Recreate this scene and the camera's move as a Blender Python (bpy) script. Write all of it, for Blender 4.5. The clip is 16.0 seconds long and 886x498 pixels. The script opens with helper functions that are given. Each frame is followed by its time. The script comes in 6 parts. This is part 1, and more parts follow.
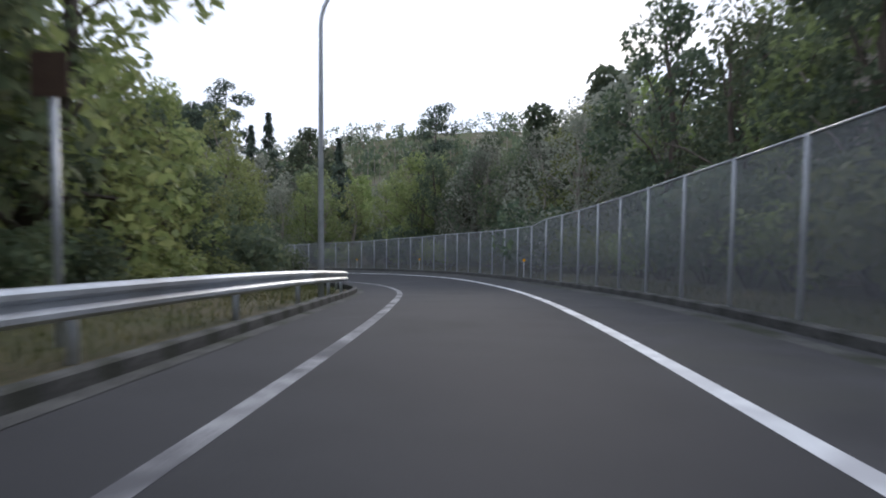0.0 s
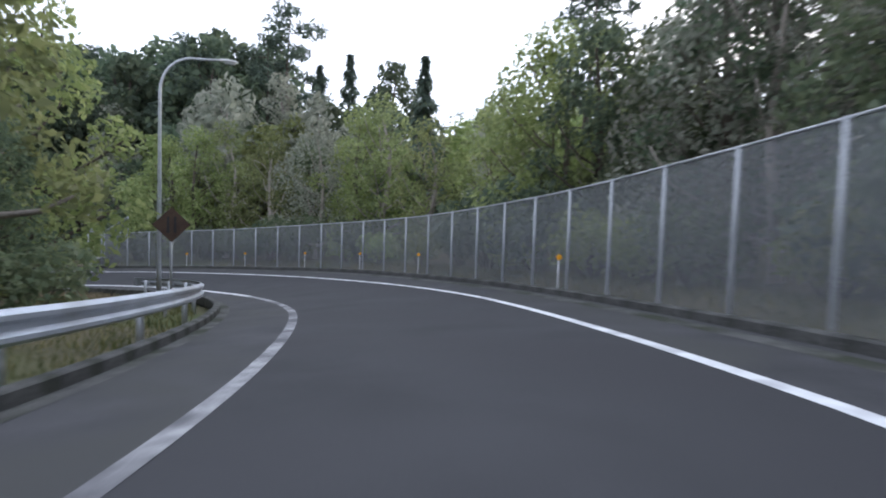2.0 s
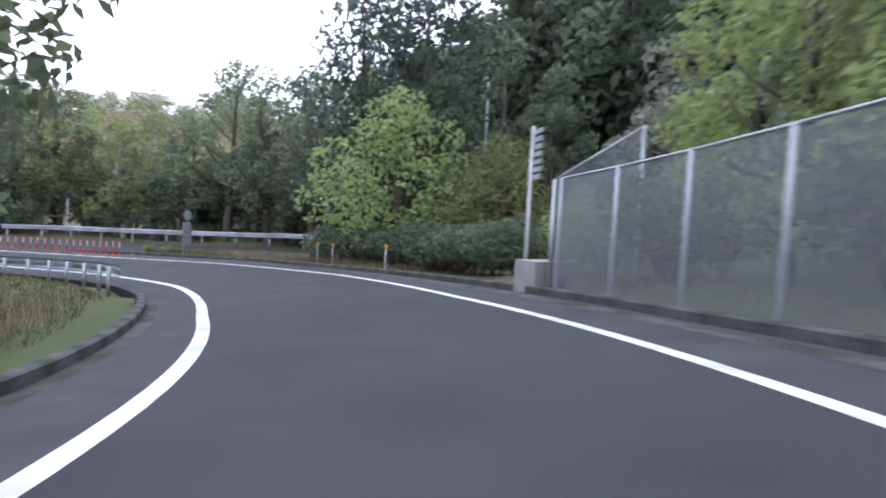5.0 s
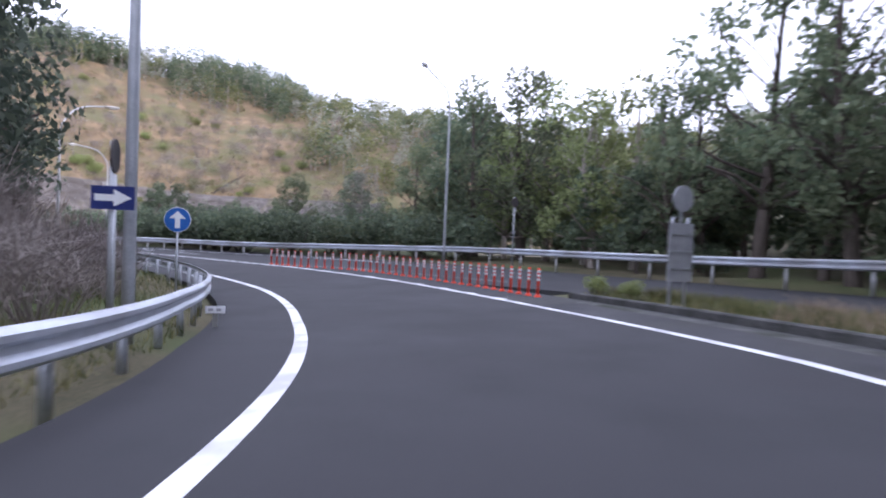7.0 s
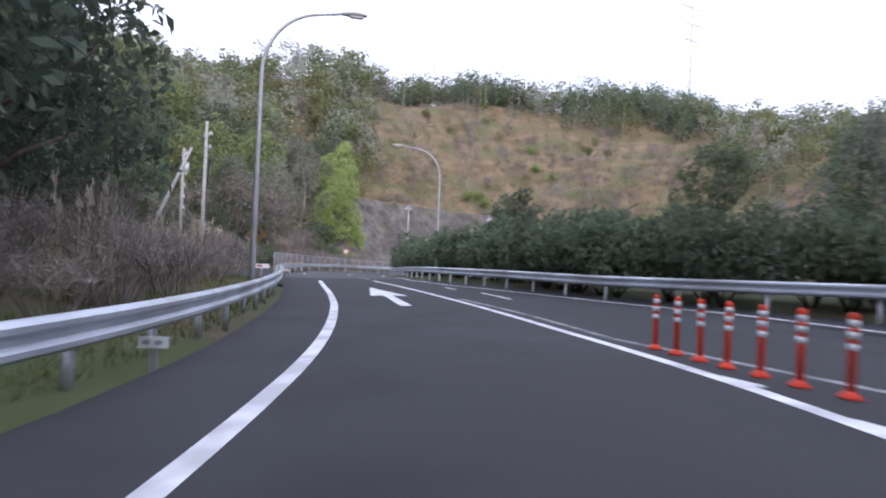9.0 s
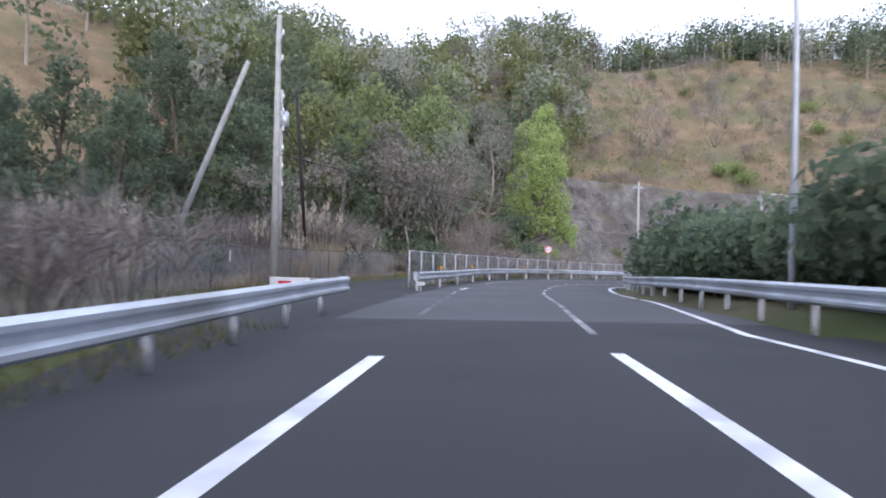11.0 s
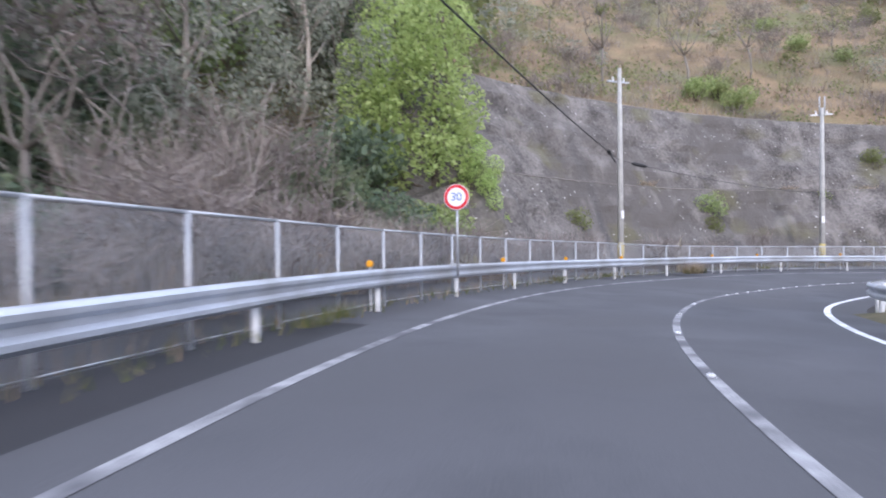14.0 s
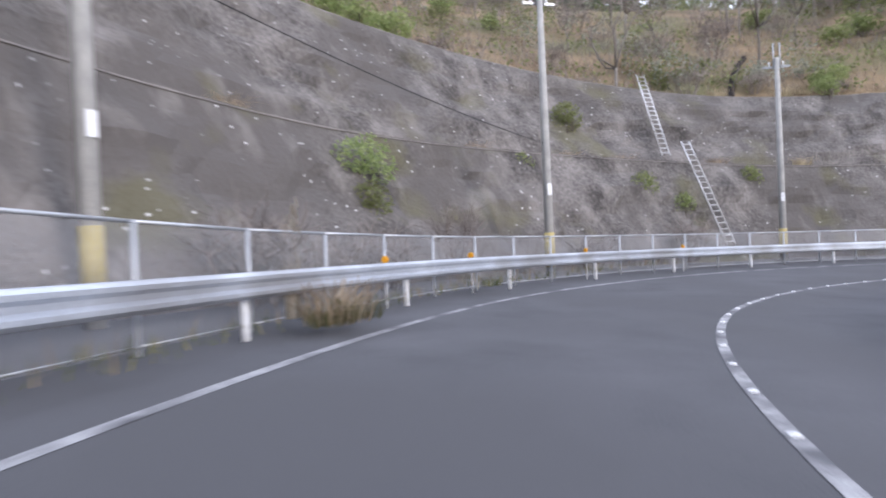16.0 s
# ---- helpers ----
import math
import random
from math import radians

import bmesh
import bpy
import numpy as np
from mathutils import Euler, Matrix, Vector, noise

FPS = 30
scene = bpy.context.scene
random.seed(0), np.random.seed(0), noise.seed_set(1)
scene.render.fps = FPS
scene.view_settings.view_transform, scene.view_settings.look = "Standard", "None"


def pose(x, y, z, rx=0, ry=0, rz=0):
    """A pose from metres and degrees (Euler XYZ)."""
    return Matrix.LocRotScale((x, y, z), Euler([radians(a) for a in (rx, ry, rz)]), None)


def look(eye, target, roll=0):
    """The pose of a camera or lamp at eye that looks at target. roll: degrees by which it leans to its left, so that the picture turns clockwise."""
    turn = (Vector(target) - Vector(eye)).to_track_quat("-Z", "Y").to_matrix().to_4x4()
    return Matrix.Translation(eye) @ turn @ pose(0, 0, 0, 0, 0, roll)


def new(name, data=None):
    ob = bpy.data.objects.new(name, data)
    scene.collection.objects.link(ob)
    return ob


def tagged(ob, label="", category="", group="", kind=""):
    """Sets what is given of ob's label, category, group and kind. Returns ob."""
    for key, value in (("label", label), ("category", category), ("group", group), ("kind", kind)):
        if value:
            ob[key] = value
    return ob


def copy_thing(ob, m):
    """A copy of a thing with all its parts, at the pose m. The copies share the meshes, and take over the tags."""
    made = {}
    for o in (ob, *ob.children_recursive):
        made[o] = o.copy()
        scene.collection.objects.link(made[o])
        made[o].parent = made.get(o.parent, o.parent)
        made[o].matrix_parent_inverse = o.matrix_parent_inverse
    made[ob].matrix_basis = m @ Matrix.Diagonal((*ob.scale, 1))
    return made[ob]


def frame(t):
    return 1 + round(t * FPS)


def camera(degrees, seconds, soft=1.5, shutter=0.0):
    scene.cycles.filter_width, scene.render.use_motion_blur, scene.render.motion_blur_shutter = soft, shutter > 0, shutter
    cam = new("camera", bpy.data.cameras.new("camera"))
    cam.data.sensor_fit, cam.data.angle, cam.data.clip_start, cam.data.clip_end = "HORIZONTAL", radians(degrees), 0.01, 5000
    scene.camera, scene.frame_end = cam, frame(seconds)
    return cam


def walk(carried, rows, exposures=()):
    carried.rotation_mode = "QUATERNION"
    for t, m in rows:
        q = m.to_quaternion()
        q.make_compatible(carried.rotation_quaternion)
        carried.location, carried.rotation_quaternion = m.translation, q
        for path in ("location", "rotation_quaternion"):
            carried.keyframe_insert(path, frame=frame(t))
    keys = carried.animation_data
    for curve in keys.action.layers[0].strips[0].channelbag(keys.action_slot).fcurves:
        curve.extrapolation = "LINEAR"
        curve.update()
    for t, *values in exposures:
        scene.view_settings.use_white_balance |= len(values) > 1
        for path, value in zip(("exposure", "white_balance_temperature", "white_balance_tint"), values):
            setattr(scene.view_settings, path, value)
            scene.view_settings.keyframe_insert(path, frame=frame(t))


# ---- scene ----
cam = camera(73.0, 16.0, 1.9, 0.3)
# seconds, x, y, z, yaw, pitch, roll
PATH = [
    (0, -0.031, 0.221, 1.149, 0.35, -3.34, -0.64),
    (0.5, 0.240, 7.558, 0.641, 1.64, -3.52, -1.29),
    (1, 0.312, 15.232, 0.087, 3.61, -3.45, -1.11),
    (1.5, -0.261, 22.789, -0.635, 7.28, -3.43, -1.51),
    (2, -1.607, 29.886, -1.272, 12.79, -3.44, -1.93),
    (2.5, -3.526, 36.440, -1.884, 19.21, -3.54, -2.67),
    (3, -6.131, 42.528, -2.438, 26.62, -3.70, -3.02),
    (3.5, -9.208, 47.427, -2.963, 34.67, -3.74, -3.17),
    (4, -13.082, 51.864, -3.461, 45.29, -3.73, -3.69),
    (4.5, -17.812, 55.602, -3.952, 56.31, -3.31, -3.45),
    (5, -23.040, 58.314, -4.411, 67.93, -2.95, -3.17),
    (5.5, -28.699, 59.925, -4.833, 79.77, -2.57, -2.80),
    (6, -34.574, 60.351, -5.206, 91.49, -2.21, -2.40),
    (6.5, -40.443, 59.626, -5.530, 102.42, -1.96, -2.10),
    (7, -46.173, 58.104, -5.906, 113.47, -1.69, -2.41),
    (7.5, -51.766, 55.630, -6.208, 123.48, -1.30, -2.97),
    (8, -56.894, 52.146, -6.483, 132.98, -0.67, -2.73),
    (8.5, -61.158, 47.876, -6.714, 141.86, -0.02, -2.19),
    (9, -64.757, 43.129, -6.815, 150.44, 0.68, -2.46),
    (9.5, -67.797, 37.754, -6.915, 158.10, 1.09, -2.18),
    (12, -77.389, 7.921, -7.222, 172.27, -0.18, -0.90),
    (12.5, -79.054, 1.874, -7.359, 171.09, -0.55, -0.28),
    (13, -80.885, -4.219, -7.593, 168.22, -0.82, 0.17),
    (13.5, -83.128, -10.004, -7.632, 164.19, -0.93, 0.42),
    (14, -85.874, -15.592, -7.804, 158.59, -1.03, 0.77),
    (14.5, -89.057, -20.710, -8.044, 151.75, -1.03, 1.74),
    (15, -92.837, -25.357, -8.199, 143.82, -1.22, 1.89),
    (15.5, -97.323, -29.346, -8.446, 135.03, -1.03, 2.33),
    (16, -102.210, -32.551, -8.655, 125.41, -0.57, 2.50),
]
walk(cam, [(t, pose(x, y, z, 90 + pitch, roll, yaw)) for t, x, y, z, yaw, pitch, roll in PATH],
     [(0.0, 0.15, 6000, 12), (1.0, 0.42, 6000, 12), (1.5, 0.62, 6000, 12), (2.5, 0.9, 6000, 12), (4.0, 1.5, 6000, 13), (6.5, 1.3, 5850, 24),
      (8.0, 0.9, 5850, 24), (9.5, 0.7, 5950, 18), (12.0, 1.03, 5700, 16), (14.0, 1.1, 5750, 17), (16.0, 0.96, 5950, 16)])

# world: bright overcast evening sky with a soft low sun
world = bpy.data.worlds.new("overcast_sky")
scene.world = world
world.use_nodes = True
wn, wl = world.node_tree.nodes, world.node_tree.links
wn.clear()
sky = wn.new("ShaderNodeTexSky")
sky.sky_type, sky.sun_disc = "NISHITA", False
sky.sun_elevation, sky.sun_rotation = radians(15), radians(11)
sky.air_density, sky.dust_density = 1.0, 2.0
wc = wn.new("ShaderNodeTexCoord")
wm = wn.new("ShaderNodeMapping")
wm.inputs["Scale"].default_value = (1.0, 1.0, 3.0)
clouds = wn.new("ShaderNodeTexNoise")
clouds.inputs["Scale"].default_value, clouds.inputs["Detail"].default_value = 1.7, 6.0
cramp = wn.new("ShaderNodeValToRGB")
cramp.color_ramp.elements[0].position, cramp.color_ramp.elements[1].position = 0.30, 0.62
cramp.color_ramp.elements[0].color = (0.55, 0.55, 0.55, 1)
wmix = wn.new("ShaderNodeMixRGB")
wmix.inputs[2].default_value = (12.3, 12.9, 14.3, 1)
wbg = wn.new("ShaderNodeBackground")
wbg.inputs["Strength"].default_value = 0.085
wout = wn.new("ShaderNodeOutputWorld")
wl.new(wc.outputs["Generated"], wm.inputs["Vector"])
wl.new(wm.outputs["Vector"], clouds.inputs["Vector"])
wl.new(clouds.outputs["Fac"], cramp.inputs["Fac"])
wl.new(cramp.outputs["Color"], wmix.inputs[0])
wl.new(sky.outputs["Color"], wmix.inputs[1])
wl.new(wmix.outputs["Color"], wbg.inputs["Color"])
wl.new(wbg.outputs["Background"], wout.inputs["Surface"])

sun_data = bpy.data.lights.new("sun", "SUN")
sun_data.energy, sun_data.angle, sun_data.color = 1.2, radians(12), (1.0, 0.88, 0.74)
sun = new("sun", sun_data)
sun.matrix_world = look((12, 60, 17), (0, 0, 0))


# ---- materials ----
def nodes_of(name):
    m = bpy.data.materials.new(name)
    m.use_nodes = True
    nt = m.node_tree
    return m, nt.nodes, nt.links, nt.nodes["Principled BSDF"]


def surface(name, dark, light, scale=4.0, fine=60.0, rough=0.8, bump=0.2, metal=0.0, patch=None, patch_scale=0.35, spec=0.3, depth=0.02, stretch=None, rand=0.0, lo=0.35, hi=0.65):
    """A rough surface with a colour that varies at two scales, patches of wear and a fine relief."""
    m, n, l, b = nodes_of(name)
    co = n.new("ShaderNodeTexCoord")
    src = co.outputs["Object"]
    if stretch:
        mp = n.new("ShaderNodeMapping")
        mp.inputs["Scale"].default_value = stretch
        l.new(src, mp.inputs["Vector"])
        src = mp.outputs["Vector"]
    big = n.new("ShaderNodeTexNoise")
    big.inputs["Scale"].default_value, big.inputs["Detail"].default_value = scale, 5.0
    tiny = n.new("ShaderNodeTexNoise")
    tiny.inputs["Scale"].default_value, tiny.inputs["Detail"].default_value = fine, 3.0
    l.new(src, big.inputs["Vector"])
    l.new(src, tiny.inputs["Vector"])
    add = n.new("ShaderNodeMath")
    add.operation = "MULTIPLY_ADD"
    add.inputs[1].default_value = 0.45
    l.new(tiny.outputs["Fac"], add.inputs[0])
    half = n.new("ShaderNodeMath")
    half.operation = "MULTIPLY"
    half.inputs[1].default_value = 0.55
    l.new(big.outputs["Fac"], half.inputs[0])
    l.new(half.outputs[0], add.inputs[2])
    ramp = n.new("ShaderNodeValToRGB")
    ramp.color_ramp.elements[0].position, ramp.color_ramp.elements[1].position = lo, hi
    ramp.color_ramp.elements[0].color, ramp.color_ramp.elements[1].color = (*dark, 1), (*light, 1)
    l.new(add.outputs[0], ramp.inputs["Fac"])
    col = ramp.outputs["Color"]
    if patch:
        pn = n.new("ShaderNodeTexNoise")
        pn.inputs["Scale"].default_value, pn.inputs["Detail"].default_value = patch_scale, 4.0
        l.new(src, pn.inputs["Vector"])
        pr = n.new("ShaderNodeValToRGB")
        pr.color_ramp.elements[0].position, pr.color_ramp.elements[1].position = 0.46, 0.62
        l.new(pn.outputs["Fac"], pr.inputs["Fac"])
        mx = n.new("ShaderNodeMixRGB")
        mx.inputs[2].default_value = (*patch, 1)
        l.new(pr.outputs["Color"], mx.inputs[0])
        l.new(col, mx.inputs[1])
        col = mx.outputs["Color"]
    if rand:
        oi = n.new("ShaderNodeObjectInfo")
        hs = n.new("ShaderNodeHueSaturation")
        mr = n.new("ShaderNodeMapRange")
        mr.inputs["To Min"].default_value, mr.inputs["To Max"].default_value = 1 - rand, 1 + rand
        l.new(oi.outputs["Random"], mr.inputs["Value"])
        l.new(mr.outputs["Result"], hs.inputs["Value"])
        l.new(col, hs.inputs["Color"])
        col = hs.outputs["Color"]
    l.new(col, b.inputs["Base Color"])
    b.inputs["Roughness"].default_value, b.inputs["Metallic"].default_value = rough, metal
    b.inputs["Specular IOR Level"].default_value = spec
    if bump:
        bp = n.new("ShaderNodeBump")
        bp.inputs["Strength"].default_value, bp.inputs["Distance"].default_value = bump, depth
        l.new(add.outputs[0], bp.inputs["Height"])
        l.new(bp.outputs["Normal"], b.inputs["Normal"])
    return m


def leafy(name, a, b_, c, glow=0.35):
    """Leaves: each its own shade, each tree its own tint, and light that shines through."""
    m, n, l, b = nodes_of(name)
    geo, oi = n.new("ShaderNodeNewGeometry"), n.new("ShaderNodeObjectInfo")
    ramp = n.new("ShaderNodeValToRGB")
    ramp.color_ramp.elements[0].color, ramp.color_ramp.elements[1].color = (*a, 1), (*c, 1)
    mid = ramp.color_ramp.elements.new(0.55)
    mid.color = (*b_, 1)
    l.new(geo.outputs["Random Per Island"], ramp.inputs["Fac"])
    hs = n.new("ShaderNodeHueSaturation")
    for key, lo, hi in (("Value", 0.75, 1.3), ("Hue", 0.485, 0.515)):
        mr = n.new("ShaderNodeMapRange")
        mr.inputs["To Min"].default_value, mr.inputs["To Max"].default_value = lo, hi
        l.new(oi.outputs["Random"], mr.inputs["Value"])
        l.new(mr.outputs["Result"], hs.inputs[key])
    l.new(ramp.outputs["Color"], hs.inputs["Color"])
    l.new(hs.outputs["Color"], b.inputs["Base Color"])
    b.inputs["Roughness"].default_value, b.inputs["Specular IOR Level"].default_value = 0.6, 0.25
    tr, mx = n.new("ShaderNodeBsdfTranslucent"), n.new("ShaderNodeMixShader")
    l.new(hs.outputs["Color"], tr.inputs["Color"])
    mx.inputs[0].default_value = glow
    l.new(b.outputs["BSDF"], mx.inputs[1])
    l.new(tr.outputs["BSDF"], mx.inputs[2])
    l.new(mx.outputs["Shader"], n["Material Output"].inputs["Surface"])
    return m


def chain_link(name, colour, pitch, wire):
    """Woven wire: diamonds of the given pitch, clear between the wires."""
    m, n, l, b = nodes_of(name)
    uv = n.new("ShaderNodeUVMap")
    sep = n.new("ShaderNodeSeparateXYZ")
    l.new(uv.outputs["UV"], sep.inputs["Vector"])

    def op(kind, a, b_):
        k = n.new("ShaderNodeMath")
        k.operation = kind
        for i, v in enumerate((a, b_)):
            if isinstance(v, (int, float)):
                k.inputs[i].default_value = v
            else:
                l.new(v, k.inputs[i])
        return k.outputs[0]

    masks = []
    for kind in ("ADD", "SUBTRACT"):
        d = op("MULTIPLY", op(kind, sep.outputs["X"], sep.outputs["Y"]), 1 / pitch)
        masks.append(op("LESS_THAN", op("ABSOLUTE", op("SUBTRACT", op("FRACT", d, 0.0), 0.5), 0.0), wire / pitch))
    mask = op("MAXIMUM", masks[0], masks[1])
    b.inputs["Base Color"].default_value = (*colour, 1)
    b.inputs["Roughness"].default_value, b.inputs["Metallic"].default_value = 0.55, 0.2
    tr, mx = n.new("ShaderNodeBsdfTransparent"), n.new("ShaderNodeMixShader")
    l.new(mask, mx.inputs[0])
    l.new(tr.outputs["BSDF"], mx.inputs[1])
    l.new(b.outputs["BSDF"], mx.inputs[2])
    l.new(mx.outputs["Shader"], n["Material Output"].inputs["Surface"])
    return m


ASPHALT = surface("asphalt", (0.029, 0.030, 0.033), (0.052, 0.053, 0.058), 0.6, 90, 0.85, 0.35, patch=(0.038, 0.038, 0.042), patch_scale=0.3, depth=0.01)
ASPHALT_OLD = surface("asphalt_old", (0.066, 0.067, 0.073), (0.115, 0.115, 0.125), 0.6, 70, 0.88, 0.4, patch=(0.081, 0.081, 0.087), patch_scale=0.3, depth=0.012)
SHOULDER = surface("asphalt_shoulder", (0.037, 0.038, 0.041), (0.072, 0.072, 0.077), 0.9, 70, 0.9, 0.45, patch=(0.055, 0.056, 0.055), patch_scale=0.5, depth=0.012)
PAINT = surface("line_paint", (0.60, 0.61, 0.63), (0.86, 0.87, 0.88), 5, 60, 0.6, 0.1, patch=(0.5, 0.5, 0.52), patch_scale=1.5)
PAINT_WORN = surface("line_paint_worn", (0.15, 0.15, 0.16), (0.42, 0.42, 0.43), 4, 45, 0.8, 0.2, patch=(0.11, 0.11, 0.12), patch_scale=1.2)
PAINT_GHOST = surface("line_paint_ghost", (0.075, 0.075, 0.08), (0.21, 0.21, 0.22), 4, 45, 0.85, 0.2, patch=(0.07, 0.07, 0.075), patch_scale=1.2)
KERB = surface("kerb_concrete", (0.035, 0.036, 0.036), (0.12, 0.12, 0.115), 2.5, 40, 0.9, 0.5, patch=(0.03, 0.035, 0.022), patch_scale=0.9, rand=0.15)
CONCRETE = surface("concrete", (0.25, 0.25, 0.24), (0.42, 0.41, 0.40), 2, 40, 0.9, 0.3, patch=(0.18, 0.18, 0.17), patch_scale=0.6)
POLE_CONCRETE = surface("pole_concrete", (0.30, 0.30, 0.29), (0.46, 0.45, 0.43), 3, 50, 0.85, 0.15)
OLD_STEEL = surface("weathered_fence_steel", (0.085, 0.07, 0.06), (0.20, 0.175, 0.155), 4, 30, 0.8, 0.1)
GALV = surface("galvanised_steel", (0.352, 0.370, 0.396), (0.510, 0.528, 0.554), 3, 30, 0.45, 0.05, metal=0.55, spec=0.5)
RAIL = surface("rail_steel", (0.40, 0.43, 0.48), (0.60, 0.64, 0.70), 1.2, 25, 0.42, 0.06, metal=0.5, patch=(0.36, 0.37, 0.39), patch_scale=0.5, spec=0.5)
WHITE_POST = surface("white_painted_steel", (0.55, 0.56, 0.58), (0.74, 0.75, 0.76), 4, 30, 0.5, 0.05, patch=(0.42, 0.41, 0.39), patch_scale=1.0)
GREY_BACK = surface("sign_back_grey", (0.30, 0.31, 0.33), (0.42, 0.43, 0.45), 3, 30, 0.5, 0.05, metal=0.4)
DARK_BACK = surface("dark_board", (0.03, 0.028, 0.03), (0.07, 0.06, 0.06), 3, 30, 0.6, 0.05)
# brown of a board; also a yellow sign face with its shade painted in
BROWN_AND_SHADED_YELLOW = surface("brown_and_shaded_yellow", (0.055, 0.033, 0.024), (0.09, 0.058, 0.04), 3, 30, 0.7, 0.05)
SIGN_WHITE = surface("sign_white", (0.72, 0.73, 0.75), (0.82, 0.83, 0.84), 5, 30, 0.4, 0.0)
SIGN_BLUE = surface("sign_blue", (0.02, 0.10, 0.36), (0.03, 0.14, 0.45), 5, 30, 0.4, 0.0)
SIGN_NAVY = surface("sign_navy", (0.02, 0.03, 0.13), (0.03, 0.045, 0.18), 5, 30, 0.4, 0.0)
SIGN_RED = surface("sign_red", (0.55, 0.02, 0.03), (0.66, 0.03, 0.05), 5, 30, 0.4, 0.0)
# sign yellow darkened to brown: the shade on the face is in the colour
SIGN_YELLOW_SHADED = surface("sign_yellow_shaded", (0.120, 0.066, 0.021), (0.162, 0.090, 0.029), 5, 30, 0.5, 0.0)
CONE_RED = surface("post_cone_orange", (0.70, 0.05, 0.02), (0.85, 0.08, 0.03), 4, 30, 0.45, 0.0, rand=0.08)
ORANGE = surface("reflector_orange", (0.75, 0.30, 0.02), (0.95, 0.48, 0.03), 6, 30, 0.35, 0.0)
YELLOW_BAND = surface("yellow_band", (0.34, 0.28, 0.11), (0.48, 0.40, 0.18), 6, 30, 0.6, 0.0)
BLUE_TAPE = surface("blue_tape", (0.10, 0.36, 0.65), (0.16, 0.46, 0.75), 6, 30, 0.5, 0.0)
CABLE = surface("cable_black", (0.02, 0.02, 0.022), (0.04, 0.04, 0.042), 6, 30, 0.6, 0.0)
LAMP_GLASS = surface("lamp_glass", (0.62, 0.64, 0.66), (0.75, 0.77, 0.78), 6, 30, 0.25, 0.0)
SOIL = surface("verge_ground", (0.055, 0.056, 0.030), (0.15, 0.125, 0.075), 0.6, 18, 0.95, 0.6, patch=(0.075, 0.095, 0.035), patch_scale=0.12, depth=0.05)
HILL = surface("dry_hillside", (0.095, 0.075, 0.045), (0.285, 0.205, 0.122), 0.3, 6, 0.95, 0.8, patch=(0.135, 0.128, 0.064), patch_scale=0.11, depth=0.15)
SHOTCRETE = surface("sprayed_rock_face", (0.058, 0.053, 0.050), (0.235, 0.216, 0.203), 0.7, 7.5, 0.95, 0.8, patch=(0.098, 0.089, 0.083), patch_scale=0.16, depth=0.16, stretch=(1, 1, 0.75), lo=0.38, hi=0.70)


def weather(m, spot, streak, moss):
    """Washed-down streaks, films of moss and pale lichen spots over a surface."""
    n, l = m.node_tree.nodes, m.node_tree.links
    b = n["Principled BSDF"]
    col = b.inputs["Base Color"].links[0].from_socket
    co = n.new("ShaderNodeTexCoord")
    for kind, colour, scale, lo, hi in (("streaks", streak, (0.9, 0.9, 0.22), 0.54, 0.72), ("moss", moss, (0.3, 0.3, 0.36), 0.55, 0.66), ("spots", spot, (1, 1, 1), 0.13, 0.05)):
        mp = n.new("ShaderNodeMapping")
        mp.inputs["Scale"].default_value = scale
        l.new(co.outputs["Object"], mp.inputs["Vector"])
        if kind == "spots":
            t = n.new("ShaderNodeTexVoronoi")
            t.inputs["Scale"].default_value = 2.1
            src = t.outputs["Distance"]
        else:
            t = n.new("ShaderNodeTexNoise")
            t.inputs["Scale"].default_value, t.inputs["Detail"].default_value = 1.0, 7.0
            src = t.outputs["Fac"]
        l.new(mp.outputs["Vector"], t.inputs["Vector"])
        mr = n.new("ShaderNodeMapRange")
        mr.inputs["From Min"].default_value, mr.inputs["From Max"].default_value = lo, hi
        mr.inputs["To Max"].default_value = {"spots": 0.9, "moss": 0.6, "streaks": 0.5}[kind]
        l.new(src, mr.inputs["Value"])
        fac = mr.outputs["Result"]
        if kind == "spots":
            patch = n.new("ShaderNodeTexNoise")
            patch.inputs["Scale"].default_value = 0.45
            l.new(co.outputs["Object"], patch.inputs["Vector"])
            step = n.new("ShaderNodeMapRange")
            step.inputs["From Min"].default_value, step.inputs["From Max"].default_value = 0.42, 0.56
            l.new(patch.outputs["Fac"], step.inputs["Value"])
            mul = n.new("ShaderNodeMath")
            mul.operation = "MULTIPLY"
            l.new(fac, mul.inputs[0])
            l.new(step.outputs["Result"], mul.inputs[1])
            fac = mul.outputs[0]
        mx = n.new("ShaderNodeMixRGB")
        mx.inputs[2].default_value = (*colour, 1)
        l.new(fac, mx.inputs[0])
        l.new(col, mx.inputs[1])
        col = mx.outputs["Color"]
    l.new(col, b.inputs["Base Color"])


weather(SHOTCRETE, (0.62, 0.61, 0.60), (0.26, 0.24, 0.225), (0.115, 0.108, 0.058))
LEDGE = surface("ledge_concrete", (0.13, 0.12, 0.115), (0.27, 0.25, 0.235), 1.0, 20, 0.9, 0.4)
BARK = surface("bark", (0.07, 0.055, 0.045), (0.16, 0.135, 0.115), 3, 30, 0.95, 0.6, stretch=(3, 3, 0.6), rand=0.25)
BARK_PALE = surface("bark_pale", (0.22, 0.19, 0.165), (0.40, 0.36, 0.32), 3, 30, 0.95, 0.4, stretch=(3, 3, 0.6), rand=0.2)
BARK_GREY = surface("bark_grey", (0.13, 0.115, 0.10), (0.26, 0.235, 0.21), 3, 30, 0.95, 0.4, stretch=(3, 3, 0.6), rand=0.2)
